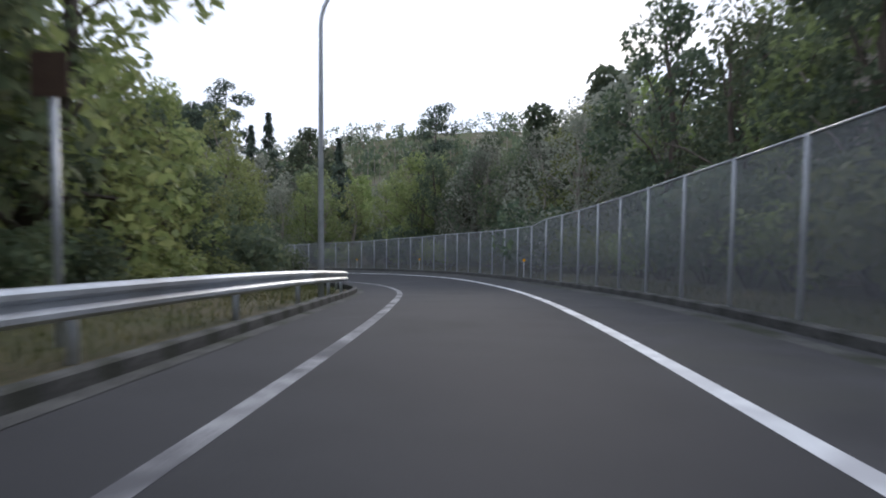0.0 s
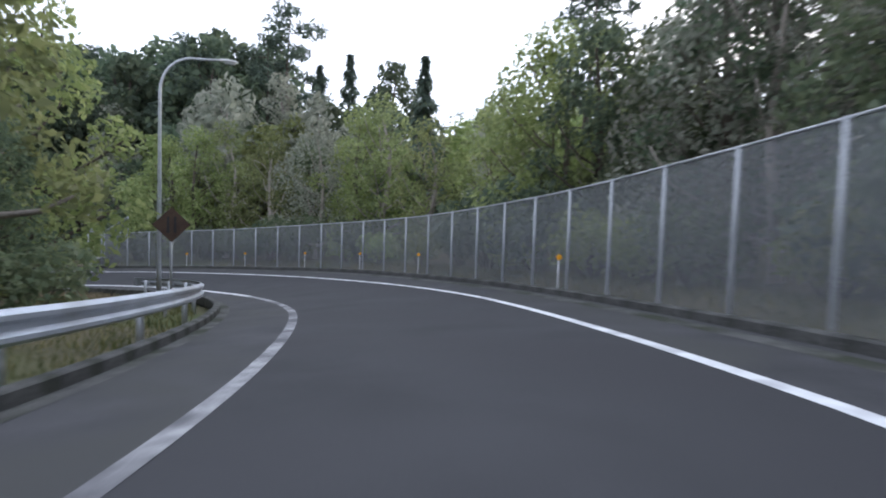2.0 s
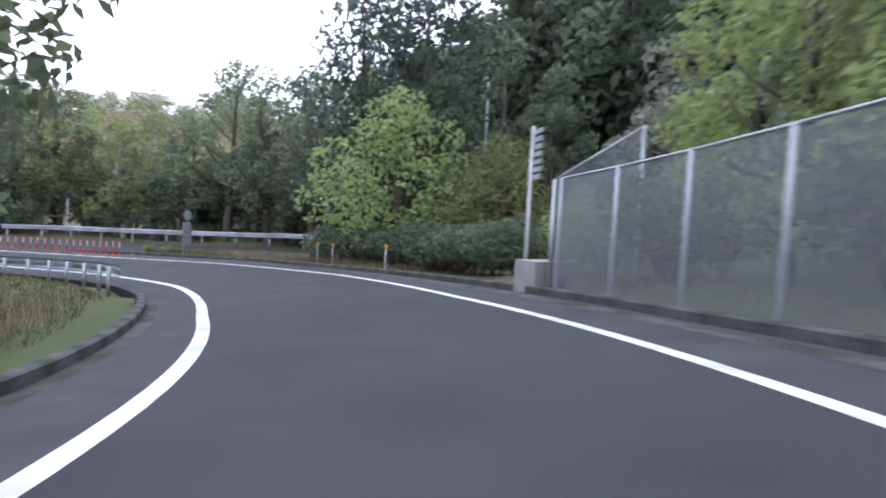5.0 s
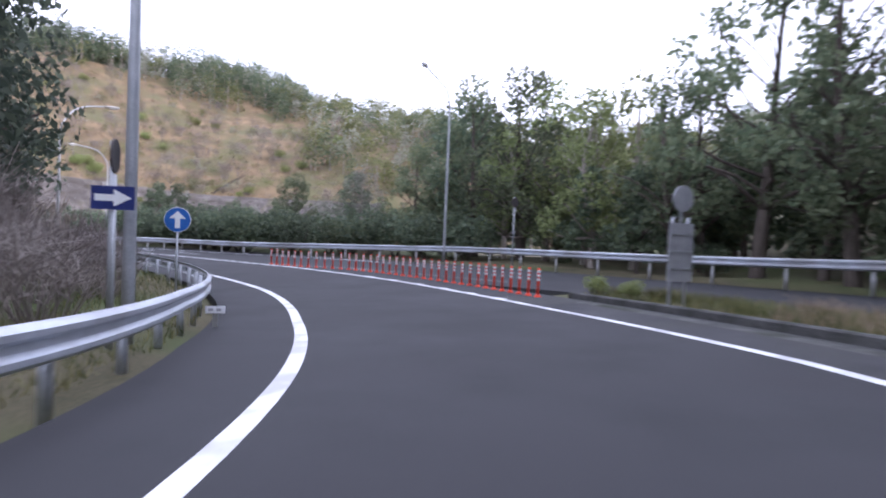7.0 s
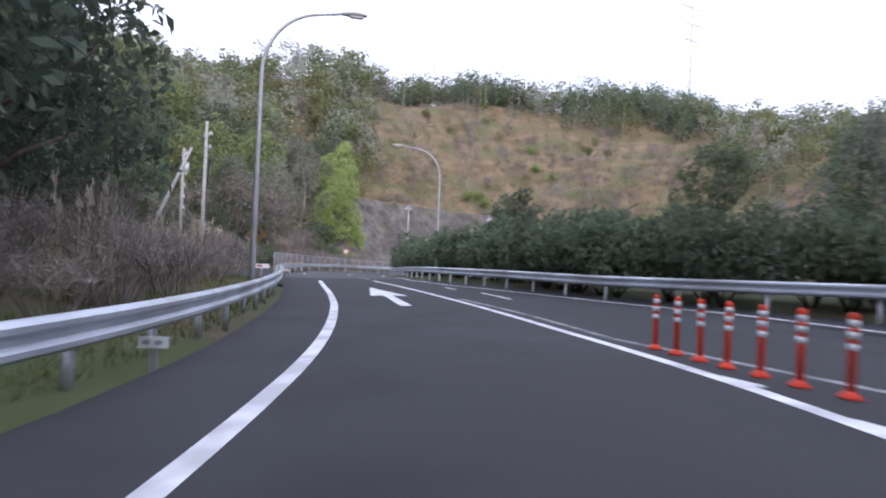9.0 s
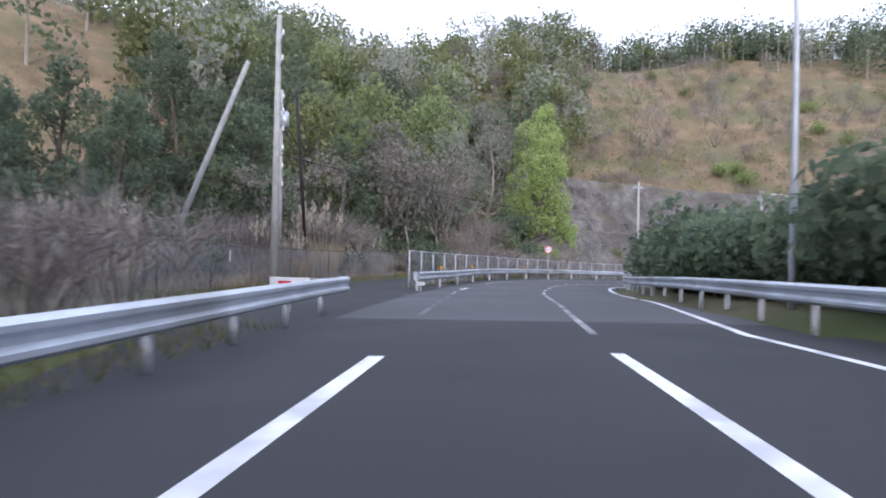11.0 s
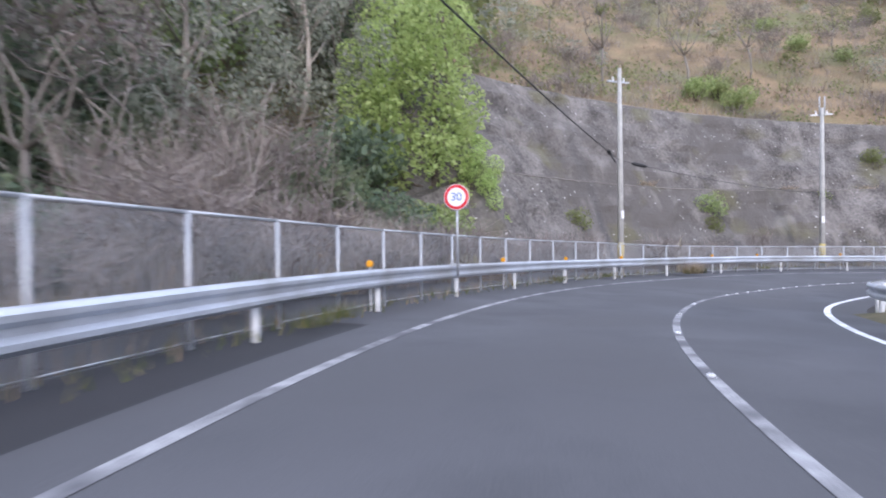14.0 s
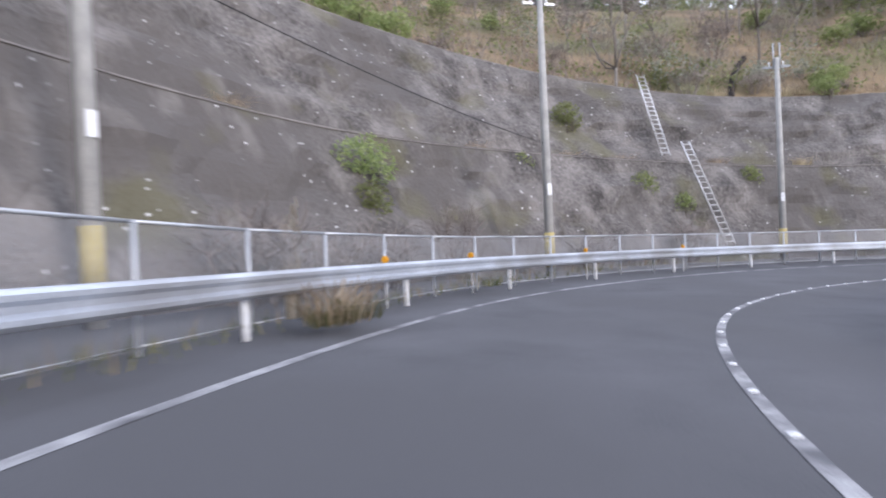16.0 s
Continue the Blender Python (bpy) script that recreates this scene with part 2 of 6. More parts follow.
LEAF_DARK = leafy("leaf_dark", (0.095, 0.126, 0.088), (0.130, 0.170, 0.110), (0.20, 0.24, 0.145), 0.52)
LEAF_EVERGREEN = leafy("leaf_evergreen", (0.056, 0.076, 0.058), (0.080, 0.106, 0.076), (0.125, 0.155, 0.105), 0.4)
LEAF_MID = leafy("leaf_mid", (0.118, 0.154, 0.095), (0.165, 0.200, 0.118), (0.225, 0.254, 0.152), 0.52)
LEAF_LIGHT = leafy("leaf_light", (0.202, 0.250, 0.101), (0.266, 0.313, 0.124), (0.354, 0.383, 0.169), 0.52)
LEAF_GREY = leafy("leaf_grey_green", (0.203, 0.216, 0.173), (0.262, 0.272, 0.214), (0.349, 0.349, 0.287), 0.52)
LEAF_YELLOW = leafy("leaf_yellow_green", (0.27, 0.335, 0.115), (0.39, 0.47, 0.175), (0.50, 0.57, 0.25), 0.58)
LEAF_OLIVE = leafy("leaf_olive", (0.155, 0.183, 0.085), (0.232, 0.268, 0.118), (0.33, 0.365, 0.165), 0.54)
LEAF_PINE = leafy("leaf_pine", (0.056, 0.078, 0.060), (0.094, 0.127, 0.096), (0.153, 0.186, 0.138), 0.4)
TWIG = leafy("dry_twig", (0.14, 0.117, 0.105), (0.235, 0.203, 0.184), (0.335, 0.292, 0.265), 0.15)
STRAW = leafy("dry_straw", (0.24, 0.185, 0.12), (0.37, 0.295, 0.20), (0.50, 0.42, 0.30), 0.35)
PLUME = leafy("pampas_plume", (0.30, 0.25, 0.195), (0.40, 0.35, 0.285), (0.50, 0.45, 0.38), 0.4)
GRASS = leafy("verge_grass", (0.055, 0.070, 0.025), (0.11, 0.12, 0.045), (0.24, 0.20, 0.095), 0.3)
MESH_TALL = chain_link("woven_wire_tall", (0.24, 0.25, 0.27), 0.056, 0.0075)
MESH_LOW = chain_link("woven_wire_low", (0.34, 0.35, 0.37), 0.056, 0.0042)


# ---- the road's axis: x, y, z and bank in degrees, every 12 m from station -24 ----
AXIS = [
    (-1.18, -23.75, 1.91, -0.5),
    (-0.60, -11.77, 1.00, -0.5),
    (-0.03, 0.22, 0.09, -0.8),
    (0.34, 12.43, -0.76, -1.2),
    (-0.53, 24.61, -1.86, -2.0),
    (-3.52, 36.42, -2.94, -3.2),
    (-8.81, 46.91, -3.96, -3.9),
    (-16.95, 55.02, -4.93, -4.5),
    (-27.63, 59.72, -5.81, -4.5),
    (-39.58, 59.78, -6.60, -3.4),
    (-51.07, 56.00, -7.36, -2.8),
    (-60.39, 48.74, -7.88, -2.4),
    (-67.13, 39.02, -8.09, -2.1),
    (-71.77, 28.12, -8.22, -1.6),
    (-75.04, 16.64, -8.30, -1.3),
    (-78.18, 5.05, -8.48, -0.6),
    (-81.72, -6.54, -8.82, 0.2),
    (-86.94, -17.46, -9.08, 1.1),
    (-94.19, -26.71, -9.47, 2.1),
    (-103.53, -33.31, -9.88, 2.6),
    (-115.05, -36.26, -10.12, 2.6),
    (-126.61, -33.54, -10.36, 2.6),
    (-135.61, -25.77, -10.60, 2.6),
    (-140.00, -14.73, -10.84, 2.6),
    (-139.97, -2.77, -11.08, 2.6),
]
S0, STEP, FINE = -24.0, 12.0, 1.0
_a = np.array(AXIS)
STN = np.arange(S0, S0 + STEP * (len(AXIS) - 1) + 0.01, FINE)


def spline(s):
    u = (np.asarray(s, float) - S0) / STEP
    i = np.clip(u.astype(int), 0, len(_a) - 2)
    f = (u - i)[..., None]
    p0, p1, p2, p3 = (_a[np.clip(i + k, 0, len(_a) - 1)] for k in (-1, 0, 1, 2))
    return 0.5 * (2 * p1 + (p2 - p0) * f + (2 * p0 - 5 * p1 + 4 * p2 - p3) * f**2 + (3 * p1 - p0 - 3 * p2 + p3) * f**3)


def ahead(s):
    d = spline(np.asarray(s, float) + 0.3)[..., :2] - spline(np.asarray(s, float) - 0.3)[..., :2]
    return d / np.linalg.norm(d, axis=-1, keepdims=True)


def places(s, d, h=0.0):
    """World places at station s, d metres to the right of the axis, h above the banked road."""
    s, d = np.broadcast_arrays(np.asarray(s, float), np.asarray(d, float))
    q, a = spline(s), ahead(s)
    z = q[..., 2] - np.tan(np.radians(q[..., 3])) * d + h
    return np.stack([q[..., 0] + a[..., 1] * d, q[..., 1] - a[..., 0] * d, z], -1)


def at(s, d, h=0.0):
    return Vector(places(s, d, h).tolist())


def yaw_at(s):
    a = ahead(s)
    return math.degrees(math.atan2(-a[0], a[1]))


def table(*pairs):
    xs, ys = [p[0] for p in pairs], [p[1] for p in pairs]
    return lambda s: np.interp(s, xs, ys)


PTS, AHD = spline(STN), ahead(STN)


def nearest(x, y):
    """Station and offset of places in plan, and the height of the road plane carried out to them."""
    x, y = np.asarray(x, float), np.asarray(y, float)
    near, off, base = (np.empty(x.shape) for _ in range(3))
    for k in range(0, x.size, 4000):
        xx, yy = x.ravel()[k:k + 4000, None], y.ravel()[k:k + 4000, None]
        dx, dy = xx - PTS[:, 0], yy - PTS[:, 1]
        along, across = dx * AHD[:, 0] + dy * AHD[:, 1], dx * AHD[:, 1] - dy * AHD[:, 0]
        r2 = dx * dx + dy * dy
        w = 1 / (r2 + 0.3) ** 3
        slope = np.gradient(PTS[:, 2]) / FINE
        plane = PTS[:, 2] + slope * np.clip(along, -6, 6) - np.tan(np.radians(PTS[:, 3])) * np.clip(across, -7, 7)
        i = r2.argmin(1)
        j = np.arange(len(i))
        near.ravel()[k:k + 4000] = STN[i] + along[j, i]
        off.ravel()[k:k + 4000] = across[j, i]
        base.ravel()[k:k + 4000] = (w * plane).sum(1) / w.sum(1)
    return near, off, base


LEFT_LINE = table((-24, -1.56), (17.6, -1.56), (22.5, -1.6), (44, -1.6), (51.7, -1.84), (56.6, -2.0), (63, -1.9), (69, -1.84), (79, -1.86), (87.5, -1.39), (97, -1.5), (103, -1.6), (112, -1.4), (121, -1.57), (135, -1.62), (147.5, -1.4))
RIGHT_LINE = table((-24, 1.93), (10.4, 1.9), (15.5, 2.04), (22.6, 2.34), (28.1, 2.68), (33.1, 2.96), (44, 3.15), (50, 3.05), (56, 2.9), (62.7, 2.85), (68.7, 2.8), (79, 3.15), (87.5, 3.9), (97, 4.2), (103, 3.85), (112, 3.68), (121, 3.1), (126, 2.6), (130, 2.35), (135, 2.05), (148, 1.5))
LEFT_EDGE = table((-24, -3.05), (8.5, -3.13), (16.6, -3.1), (28, -3.17), (44.3, -3.35), (57.8, -3.22), (65.5, -3.43), (74.2, -3.07), (83.2, -2.76), (90, -2.72), (100, -3.25), (115, -3.05), (130, -3.2), (150, -3.2), (164, -3.1), (180, -3.1), (200, -3.7), (264, -3.9))
RIGHT_EDGE = table((-24, 4.15), (12, 4.3), (22, 4.38), (26, 4.42), (31, 4.55), (38, 4.75), (45, 4.85), (57, 5.0), (62, 4.9), (66, 4.65), (74, 4.45), (79, 4.7), (84, 5.0), (88, 5.25), (96, 5.8), (104, 5.6), (110, 5.4), (120, 4.6), (128, 3.6), (136, 3.2), (146, 4.9), (160, 5.1), (176, 5.0), (190, 5.4), (264, 5.6))
KERB_LINE = table((-24, 4.23), (12, 4.38), (22, 4.46), (26, 4.5), (31, 4.63), (38, 4.83), (45, 4.93), (57, 5.08), (62, 4.98), (66, 4.73), (74, 4.53), (79, 4.78), (84, 5.08), (88, 5.33), (96, 5.88), (105, 5.65))
FENCE_LINE = table((-24, 4.6), (12, 4.75), (22, 4.8), (29.5, 4.87), (37, 5.1), (45, 5.21), (57, 5.36), (61.4, 5.3), (64.7, 5.1), (68, 4.86), (73, 4.76), (78, 4.95))
FAR_RAIL = table((98, 17.5), (106, 16.2), (113, 15.0), (121, 14.4), (128.6, 10.6), (134, 7.3), (137.6, 6.6), (141, 6.05), (146, 5.3), (152, 5.1), (160, 5.35), (168, 5.5), (176, 5.4), (183, 5.5))
MAIN_AXIS = [(-76.9, 12.0), (-76.9, 22.0), (-76.6, 31.0), (-75.2, 41.0), (-72.0, 50.5), (-67.0, 60.0), (-59.0, 69.5), (-48.0, 77.5), (-34.0, 84.0), (-18.0, 90.0)]


def smooth(a, b, x):
    u = np.clip((np.asarray(x, float) - a) / (b - a), 0, 1)
    return u * u * (3 - 2 * u)


def to_line(x, y, line):
    """Signed distance to a polyline in plan: positive to its left."""
    best, sign = np.full(np.shape(x), 1e9), np.ones(np.shape(x))
    for (ax, ay), (bx, by) in zip(line, line[1:]):
        vx, vy = bx - ax, by - ay
        u = np.clip(((x - ax) * vx + (y - ay) * vy) / (vx * vx + vy * vy), 0, 1)
        dist = np.hypot(x - ax - u * vx, y - ay - u * vy)
        side = np.where(vx * (y - ay) - vy * (x - ax) >= 0, 1.0, -1.0)
        take = dist < best
        best, sign = np.where(take, dist, best), np.where(take, side, sign)
    return best * sign


FOOT = [(120.0, -70.0), (30.0, -32.0), (-25.0, -17.0), (-58.0, -17.0)]
FOOT += [tuple(at(s, d)[:2]) for s, d in ((172, -17.0), (180, -15.0), (188, -12.5), (196, -8.0), (208, -7.4), (220, -7.4), (232, -7.4), (244, -7.4), (256, -7.6))]
FOOT += [(-152.0, 10.0), (-175.0, 45.0), (-240.0, 120.0)]


def ground(x, y):
    """Height of the open ground."""
    x, y = np.asarray(x, float), np.asarray(y, float)
    s, d, z = nearest(x, y)
    # wooded bank outside the first bend
    bank = smooth(8.5, 34, d) * 5.5 * smooth(88, 76, s) + smooth(0.0, 1.2, d - FENCE_LINE(s)) * 0.25 * smooth(84, 80, s)
    # low mound inside the bend
    mound = smooth(-4.0, -12, d) * 0.9 * smooth(-20, 0, s) * smooth(158, 140, s)
    # hill behind the rock face
    up = to_line(x, y, FOOT)
    walled = smooth(-96, -102, x) * smooth(25, 5, y)
    wild = np.interp(up, [0, 8, 30, 75, 130, 400], [0, 4.5, 20, 40, 46, 30])
    faced = np.interp(up, [0, 1.0, 6.5, 8.2, 9.6, 40, 80, 130, 400], [0, -1.5, 2.5, 7.0, 11.2, 29, 42, 46, 32])
    faced = faced - 1.6 * smooth(-118, -132, x) * smooth(6, 10, up)
    crest = np.interp(y, [-140, -105, -87, -61, -34, -10, 60], [1.2, 1.2, 1.1, 0.95, 0.78, 0.70, 0.5])
    crest = 1 + (crest - 1) * smooth(-80, -115, x)
    high = smooth(12, 70, up)
    lumps = np.array([noise.noise((a * 0.035, b * 0.035, 4.1)) for a, b in zip(x.ravel(), y.ravel())]).reshape(x.shape)
    hill = (wild * (1 - walled) + faced * walled) * ((1 - 0.45 * smooth(-40, 60, y)) * (1 - high) + crest * high) + lumps * 3.5 * high
    # rise beyond the joining road
    beyond = smooth(7, 26, to_line(x, y, MAIN_AXIS)) * 6.0 * smooth(52, 72, y)
    # distant ridges
    far = 34 * np.exp(-(((x - 30) / 190) ** 2 + ((y - 290) / 75) ** 2)) + 22 * np.exp(-(((x + 330) / 120) ** 2 + ((y - 120) / 160) ** 2))
    dist = np.hypot(x + 40, y - 10)
    rough = np.array([noise.noise((a * 0.11, b * 0.11, 0.3)) for a, b in zip(x.ravel(), y.ravel())]).reshape(x.shape)
    amp = 0.06 + 0.9 * smooth(2, 14, up) + 0.25 * smooth(12, 25, np.abs(d)) * smooth(0, 1, -up)
    return np.where(dist > 250, z * smooth(900, 250, dist) - 8 * smooth(250, 900, dist), z) + bank + mound + beyond + np.where(up > 0, hill, 0) + far + rough * amp - 0.06


# ---- mesh helpers ----
def mesh_of(name, verts, faces, material, soft=False, uv=None):
    me = bpy.data.meshes.new(name)
    v = np.asarray(verts, np.float32)
    me.from_pydata(v.tolist(), [], faces if isinstance(faces, list) else faces.tolist())
    if uv is not None:
        layer = me.uv_layers.new(name="UVMap")
        layer.data.foreach_set("uv", np.asarray(uv, np.float32).ravel())
    me.materials.append(material)
    if soft:
        me.polygons.foreach_set("use_smooth", [True] * len(me.polygons))
    me.update()
    return me


def quads_mesh(name, corners, material):
    """Loose quads: corners is n x 4 x 3."""
    corners = np.asarray(corners, np.float32)
    n = len(corners)
    me = bpy.data.meshes.new(name)
    me.vertices.add(n * 4)
    me.loops.add(n * 4)
    me.polygons.add(n)
    me.vertices.foreach_set("co", corners.reshape(-1))
    me.loops.foreach_set("vertex_index", np.arange(n * 4, dtype=np.int32))
    me.polygons.foreach_set("loop_start", np.arange(0, n * 4, 4, dtype=np.int32))
    me.materials.append(material)
    me.update(calc_edges=True)
    return me


def part(name, me, parent, label=""):
    ob = new(name, me)
    ob.parent = parent
    if label:
        tagged(ob, label)
    return ob


def thing(name, m, label, category, group="", kind=""):
    ob = new(name)
    ob.matrix_basis = m
    return tagged(ob, label, category, group, kind)


def grid_faces(rows, cols, close=False):
    f = []
    for r in range(rows - 1):
        for c in range(cols if close else cols - 1):
            d = (c + 1) % cols
            f.append((r * cols + c, r * cols + d, (r + 1) * cols + d, (r + 1) * cols + c))
    return f


def tube(points, radii, sides=8, cap=True):
    """Vertices and faces of a tube along points."""
    pts = [Vector(p) for p in points]
    v, n = [], len(pts)
    for i, p in enumerate(pts):
        t = (pts[min(i + 1, n - 1)] - pts[max(i - 1, 0)]).normalized()
        a = t.cross(Vector((0.12, 0.99, 0.05)) if abs(t.y) < 0.8 else Vector((1, 0, 0.1))).normalized()
        b = t.cross(a)
        r = radii[i] if isinstance(radii, (list, tuple)) else radii
        v += [tuple(p + (a * math.cos(k * 2 * math.pi / sides) + b * math.sin(k * 2 * math.pi / sides)) * r) for k in range(sides)]
    f = grid_faces(n, sides, True)
    if cap:
        f += [tuple(range(sides))[::-1], tuple(range((n - 1) * sides, n * sides))]
    return v, f


def join(*chunks):
    v, f = [], []
    for cv, cf in chunks:
        k = len(v)
        v += [tuple(p) for p in cv]
        f += [tuple(i + k for i in q) for q in cf]
    return v, f


def box(cx, cy, cz, sx, sy, sz, bevel=0.0):
    """A block about a centre, its upright edges cut when bevel is given."""
    x, y, z, b = sx / 2, sy / 2, sz / 2, bevel
    if not b:
        ring = [(-x, -y), (x, -y), (x, y), (-x, y)]
    else:
        ring = [(-x + b, -y), (x - b, -y), (x, -y + b), (x, y - b), (x - b, y), (-x + b, y), (-x, y - b), (-x, -y + b)]
    n = len(ring)
    v = [(cx + p, cy + q, cz - z) for p, q in ring] + [(cx + p, cy + q, cz + z) for p, q in ring]
    return v, grid_faces(2, n, True) + [tuple(range(n))[::-1], tuple(range(n, 2 * n))]


def disc(radius, thick, sides=28, z0=0.0, bevel=0.004):
    """A round plate facing -y, centred on the origin, with a rounded rim."""
    v, f = [], []
    for y, r in ((-thick / 2, radius - bevel), (-thick / 2 + bevel, radius), (thick / 2 - bevel, radius), (thick / 2, radius - bevel)):
        v += [(r * math.cos(k * 2 * math.pi / sides), y, z0 + r * math.sin(k * 2 * math.pi / sides)) for k in range(sides)]
    return v, grid_faces(4, sides, True) + [tuple(range(sides)), tuple(range(3 * sides, 4 * sides))[::-1]]


def plate(points, y0, y1):
    """A flat shape in x and z, given thickness in y."""
    n = len(points)
    v = [(x, y0, z) for x, z in points] + [(x, y1, z) for x, z in points]
    return v, grid_faces(2, n, True) + [tuple(range(n)), tuple(range(n, 2 * n))[::-1]]


def text_mesh(name, words, size, material, deep=0.002):
    cu = bpy.data.curves.new(name, "FONT")
    cu.body, cu.size, cu.align_x, cu.align_y, cu.extrude = words, size, "CENTER", "CENTER", deep
    ob = bpy.data.objects.new(name, cu)
    scene.collection.objects.link(ob)
    me = bpy.data.meshes.new_from_object(ob.evaluated_get(bpy.context.evaluated_depsgraph_get()))
    bpy.data.objects.remove(ob)
    me.materials.clear()
    me.materials.append(material)
    return me


# ---- ground and road ----
def spread(a, b, step, far):
    core = list(np.arange(a, b + 0.01, step))
    lo, hi, g = [], [], step
    while (a - sum(lo)) > -far:
        g *= 1.22
        lo.append(g)
    g = step
    while (b + sum(hi)) < far:
        g *= 1.22
        hi.append(g)
    return np.array([a - v for v in np.cumsum(lo)][::-1] + core + [b + v for v in np.cumsum(hi)])


gx, gy = spread(-165, 35, 1.6, 2600), spread(-105, 105, 1.6, 2600)
GX, GY = np.meshgrid(gx, gy)
GZ = ground(GX, GY)
gs, gd, _z = nearest(GX, GY)
main_off = np.abs(to_line(GX, GY, MAIN_AXIS))
under = ((gd > LEFT_EDGE(gs) - 0.2) & (gd < RIGHT_EDGE(gs) + 0.2)) | ((main_off < 5.6) & (GY > 10)) | ((gd > -9.5) & (gd < 0) & (gs > 150) & (gs < 187)) | ((gd > -8.2) & (gd < 0) & (gs > 184))
under &= (gs > -23.5) & (gs < 263)
GZ = np.where(under, GZ - 0.30 - 0.9 * smooth(198, 206, gs), GZ)
ground_me = mesh_of("ground", np.stack([GX, GY, GZ], -1).reshape(-1, 3), grid_faces(len(gy), len(gx)), SOIL, True)
ground_me.materials.append(HILL)
steep = (to_line(GX, GY, FOOT) > 1.0)[:-1, :-1].ravel()
ground_me.polygons.foreach_set("material_index", steep.astype(np.int32))
terrain = tagged(new("ground", ground_me), "rough verge ground of soil, dry grass and moss", "ground", kind="structure")


def strip(name, s0, s1, lo, hi, h, material, step=1.0, cols=2, skirt=0.0):
    """A surface along the road between two offsets, with turned-down edges when skirt is given."""
    n = max(2, int(round((s1 - s0) / step)) + 1)
    s = np.linspace(s0, s1, n)
    a = lo(s) if callable(lo) else np.full(n, lo)
    b = hi(s) if callable(hi) else np.full(n, hi)
    rows = [places(s, a + (b - a) * k / (cols - 1), h) for k in range(cols)]
    if skirt:
        rows = [rows[0] - (0, 0, skirt)] + rows + [rows[-1] - (0, 0, skirt)]
    v = np.stack(rows, 1)
    f = [q[::-1] for q in grid_faces(n, v.shape[1])]
    return mesh_of(name, v.reshape(-1, 3), f, material, False)


def free_strip(name, line, lo, hi, h, material, step=1.5, skirt=0.0):
    """A surface along a line in plan, laid on the road plane."""
    p = np.array(line)
    seg = np.concatenate([[0], np.cumsum(np.hypot(*np.diff(p, axis=0).T))])
    u = np.linspace(0, seg[-1], int(seg[-1] / step) + 2)
    k = np.arange(len(p))
    fine = np.interp(u, seg, k)
    i = np.clip(fine.astype(int), 0, len(p) - 2)
    f = (fine - i)[:, None]
    g = lambda j: p[np.clip(j, 0, len(p) - 1)]
    q = 0.5 * (2 * g(i) + (g(i + 1) - g(i - 1)) * f + (2 * g(i - 1) - 5 * g(i) + 4 * g(i + 1) - g(i + 2)) * f**2 + (3 * g(i) - g(i - 1) - 3 * g(i + 1) + g(i + 2)) * f**3)
    t = np.gradient(q, axis=0)
    t /= np.linalg.norm(t, axis=1)[:, None]
    nrm = np.stack([t[:, 1], -t[:, 0]], 1)
    cols = np.linspace(0, 1, 6 if hi - lo > 1 else 2)
    pts = [q + nrm * (lo + (hi - lo) * c) for c in cols]
    rows = [np.column_stack([w, nearest(w[:, 0], w[:, 1])[2] + h]) for w in pts]
    if skirt:
        rows = [rows[0] - (0, 0, skirt)] + rows + [rows[-1] - (0, 0, skirt)]
    v = np.stack(rows, 1)
    return mesh_of(name, v.reshape(-1, 3), [c[::-1] for c in grid_faces(len(q), v.shape[1])], material, False)


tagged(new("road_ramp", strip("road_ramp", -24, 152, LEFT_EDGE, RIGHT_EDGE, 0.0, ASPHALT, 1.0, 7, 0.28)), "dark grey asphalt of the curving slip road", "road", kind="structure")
tagged(new("road_two_way", strip("road_two_way", 151.5, 263, LEFT_EDGE, RIGHT_EDGE, -0.004, ASPHALT_OLD, 1.0, 7, 1.4)), "paler worn asphalt of the two-lane road", "road", kind="structure")
tagged(new("road_main", free_strip("road_main", MAIN_AXIS, -5.0, 5.2, -0.014, ASPHALT, 1.5, 0.28)), "asphalt of the road that the slip road joins", "road", kind="structure")
APRON = table((144, -4.4), (147, -5.6), (151, -7.6), (158, -8.6), (170, -8.6), (180, -8.2), (187, -6.6))
tagged(new("road_side", strip("road_side", 144, 187, APRON, lambda s: LEFT_EDGE(s) + 0.3, -0.016, ASPHALT, 1.0, 5, 0.25)), "worn asphalt apron of a side road behind the rail", "road", kind="structure")


tagged(new("shoulder_right", strip("shoulder_right", -23, 106, RIGHT_LINE, lambda s: RIGHT_EDGE(s) - 0.02, 0.003, SHOULDER, 1.0, 3)), "greyer worn asphalt shoulder beside the kerb", "road", kind="structure")
tagged(new("shoulder_left", strip("shoulder_left", 30, 84, lambda s: LEFT_EDGE(s) + 0.02, LEFT_LINE, 0.003, SHOULDER, 1.0, 3)), "greyer worn asphalt shoulder inside the bend", "road", kind="structure")


def line_on(name, s0, s1, centre, width, material, label, h=0.004, step=0.75):
    f = centre if callable(centre) else (lambda s: np.full(np.shape(s), centre))
    ob = new(name, strip(name, s0, s1, lambda s: f(s) - width / 2, lambda s: f(s) + width / 2, h, material, step))
    return tagged(ob, label, "road marking", kind="structure")


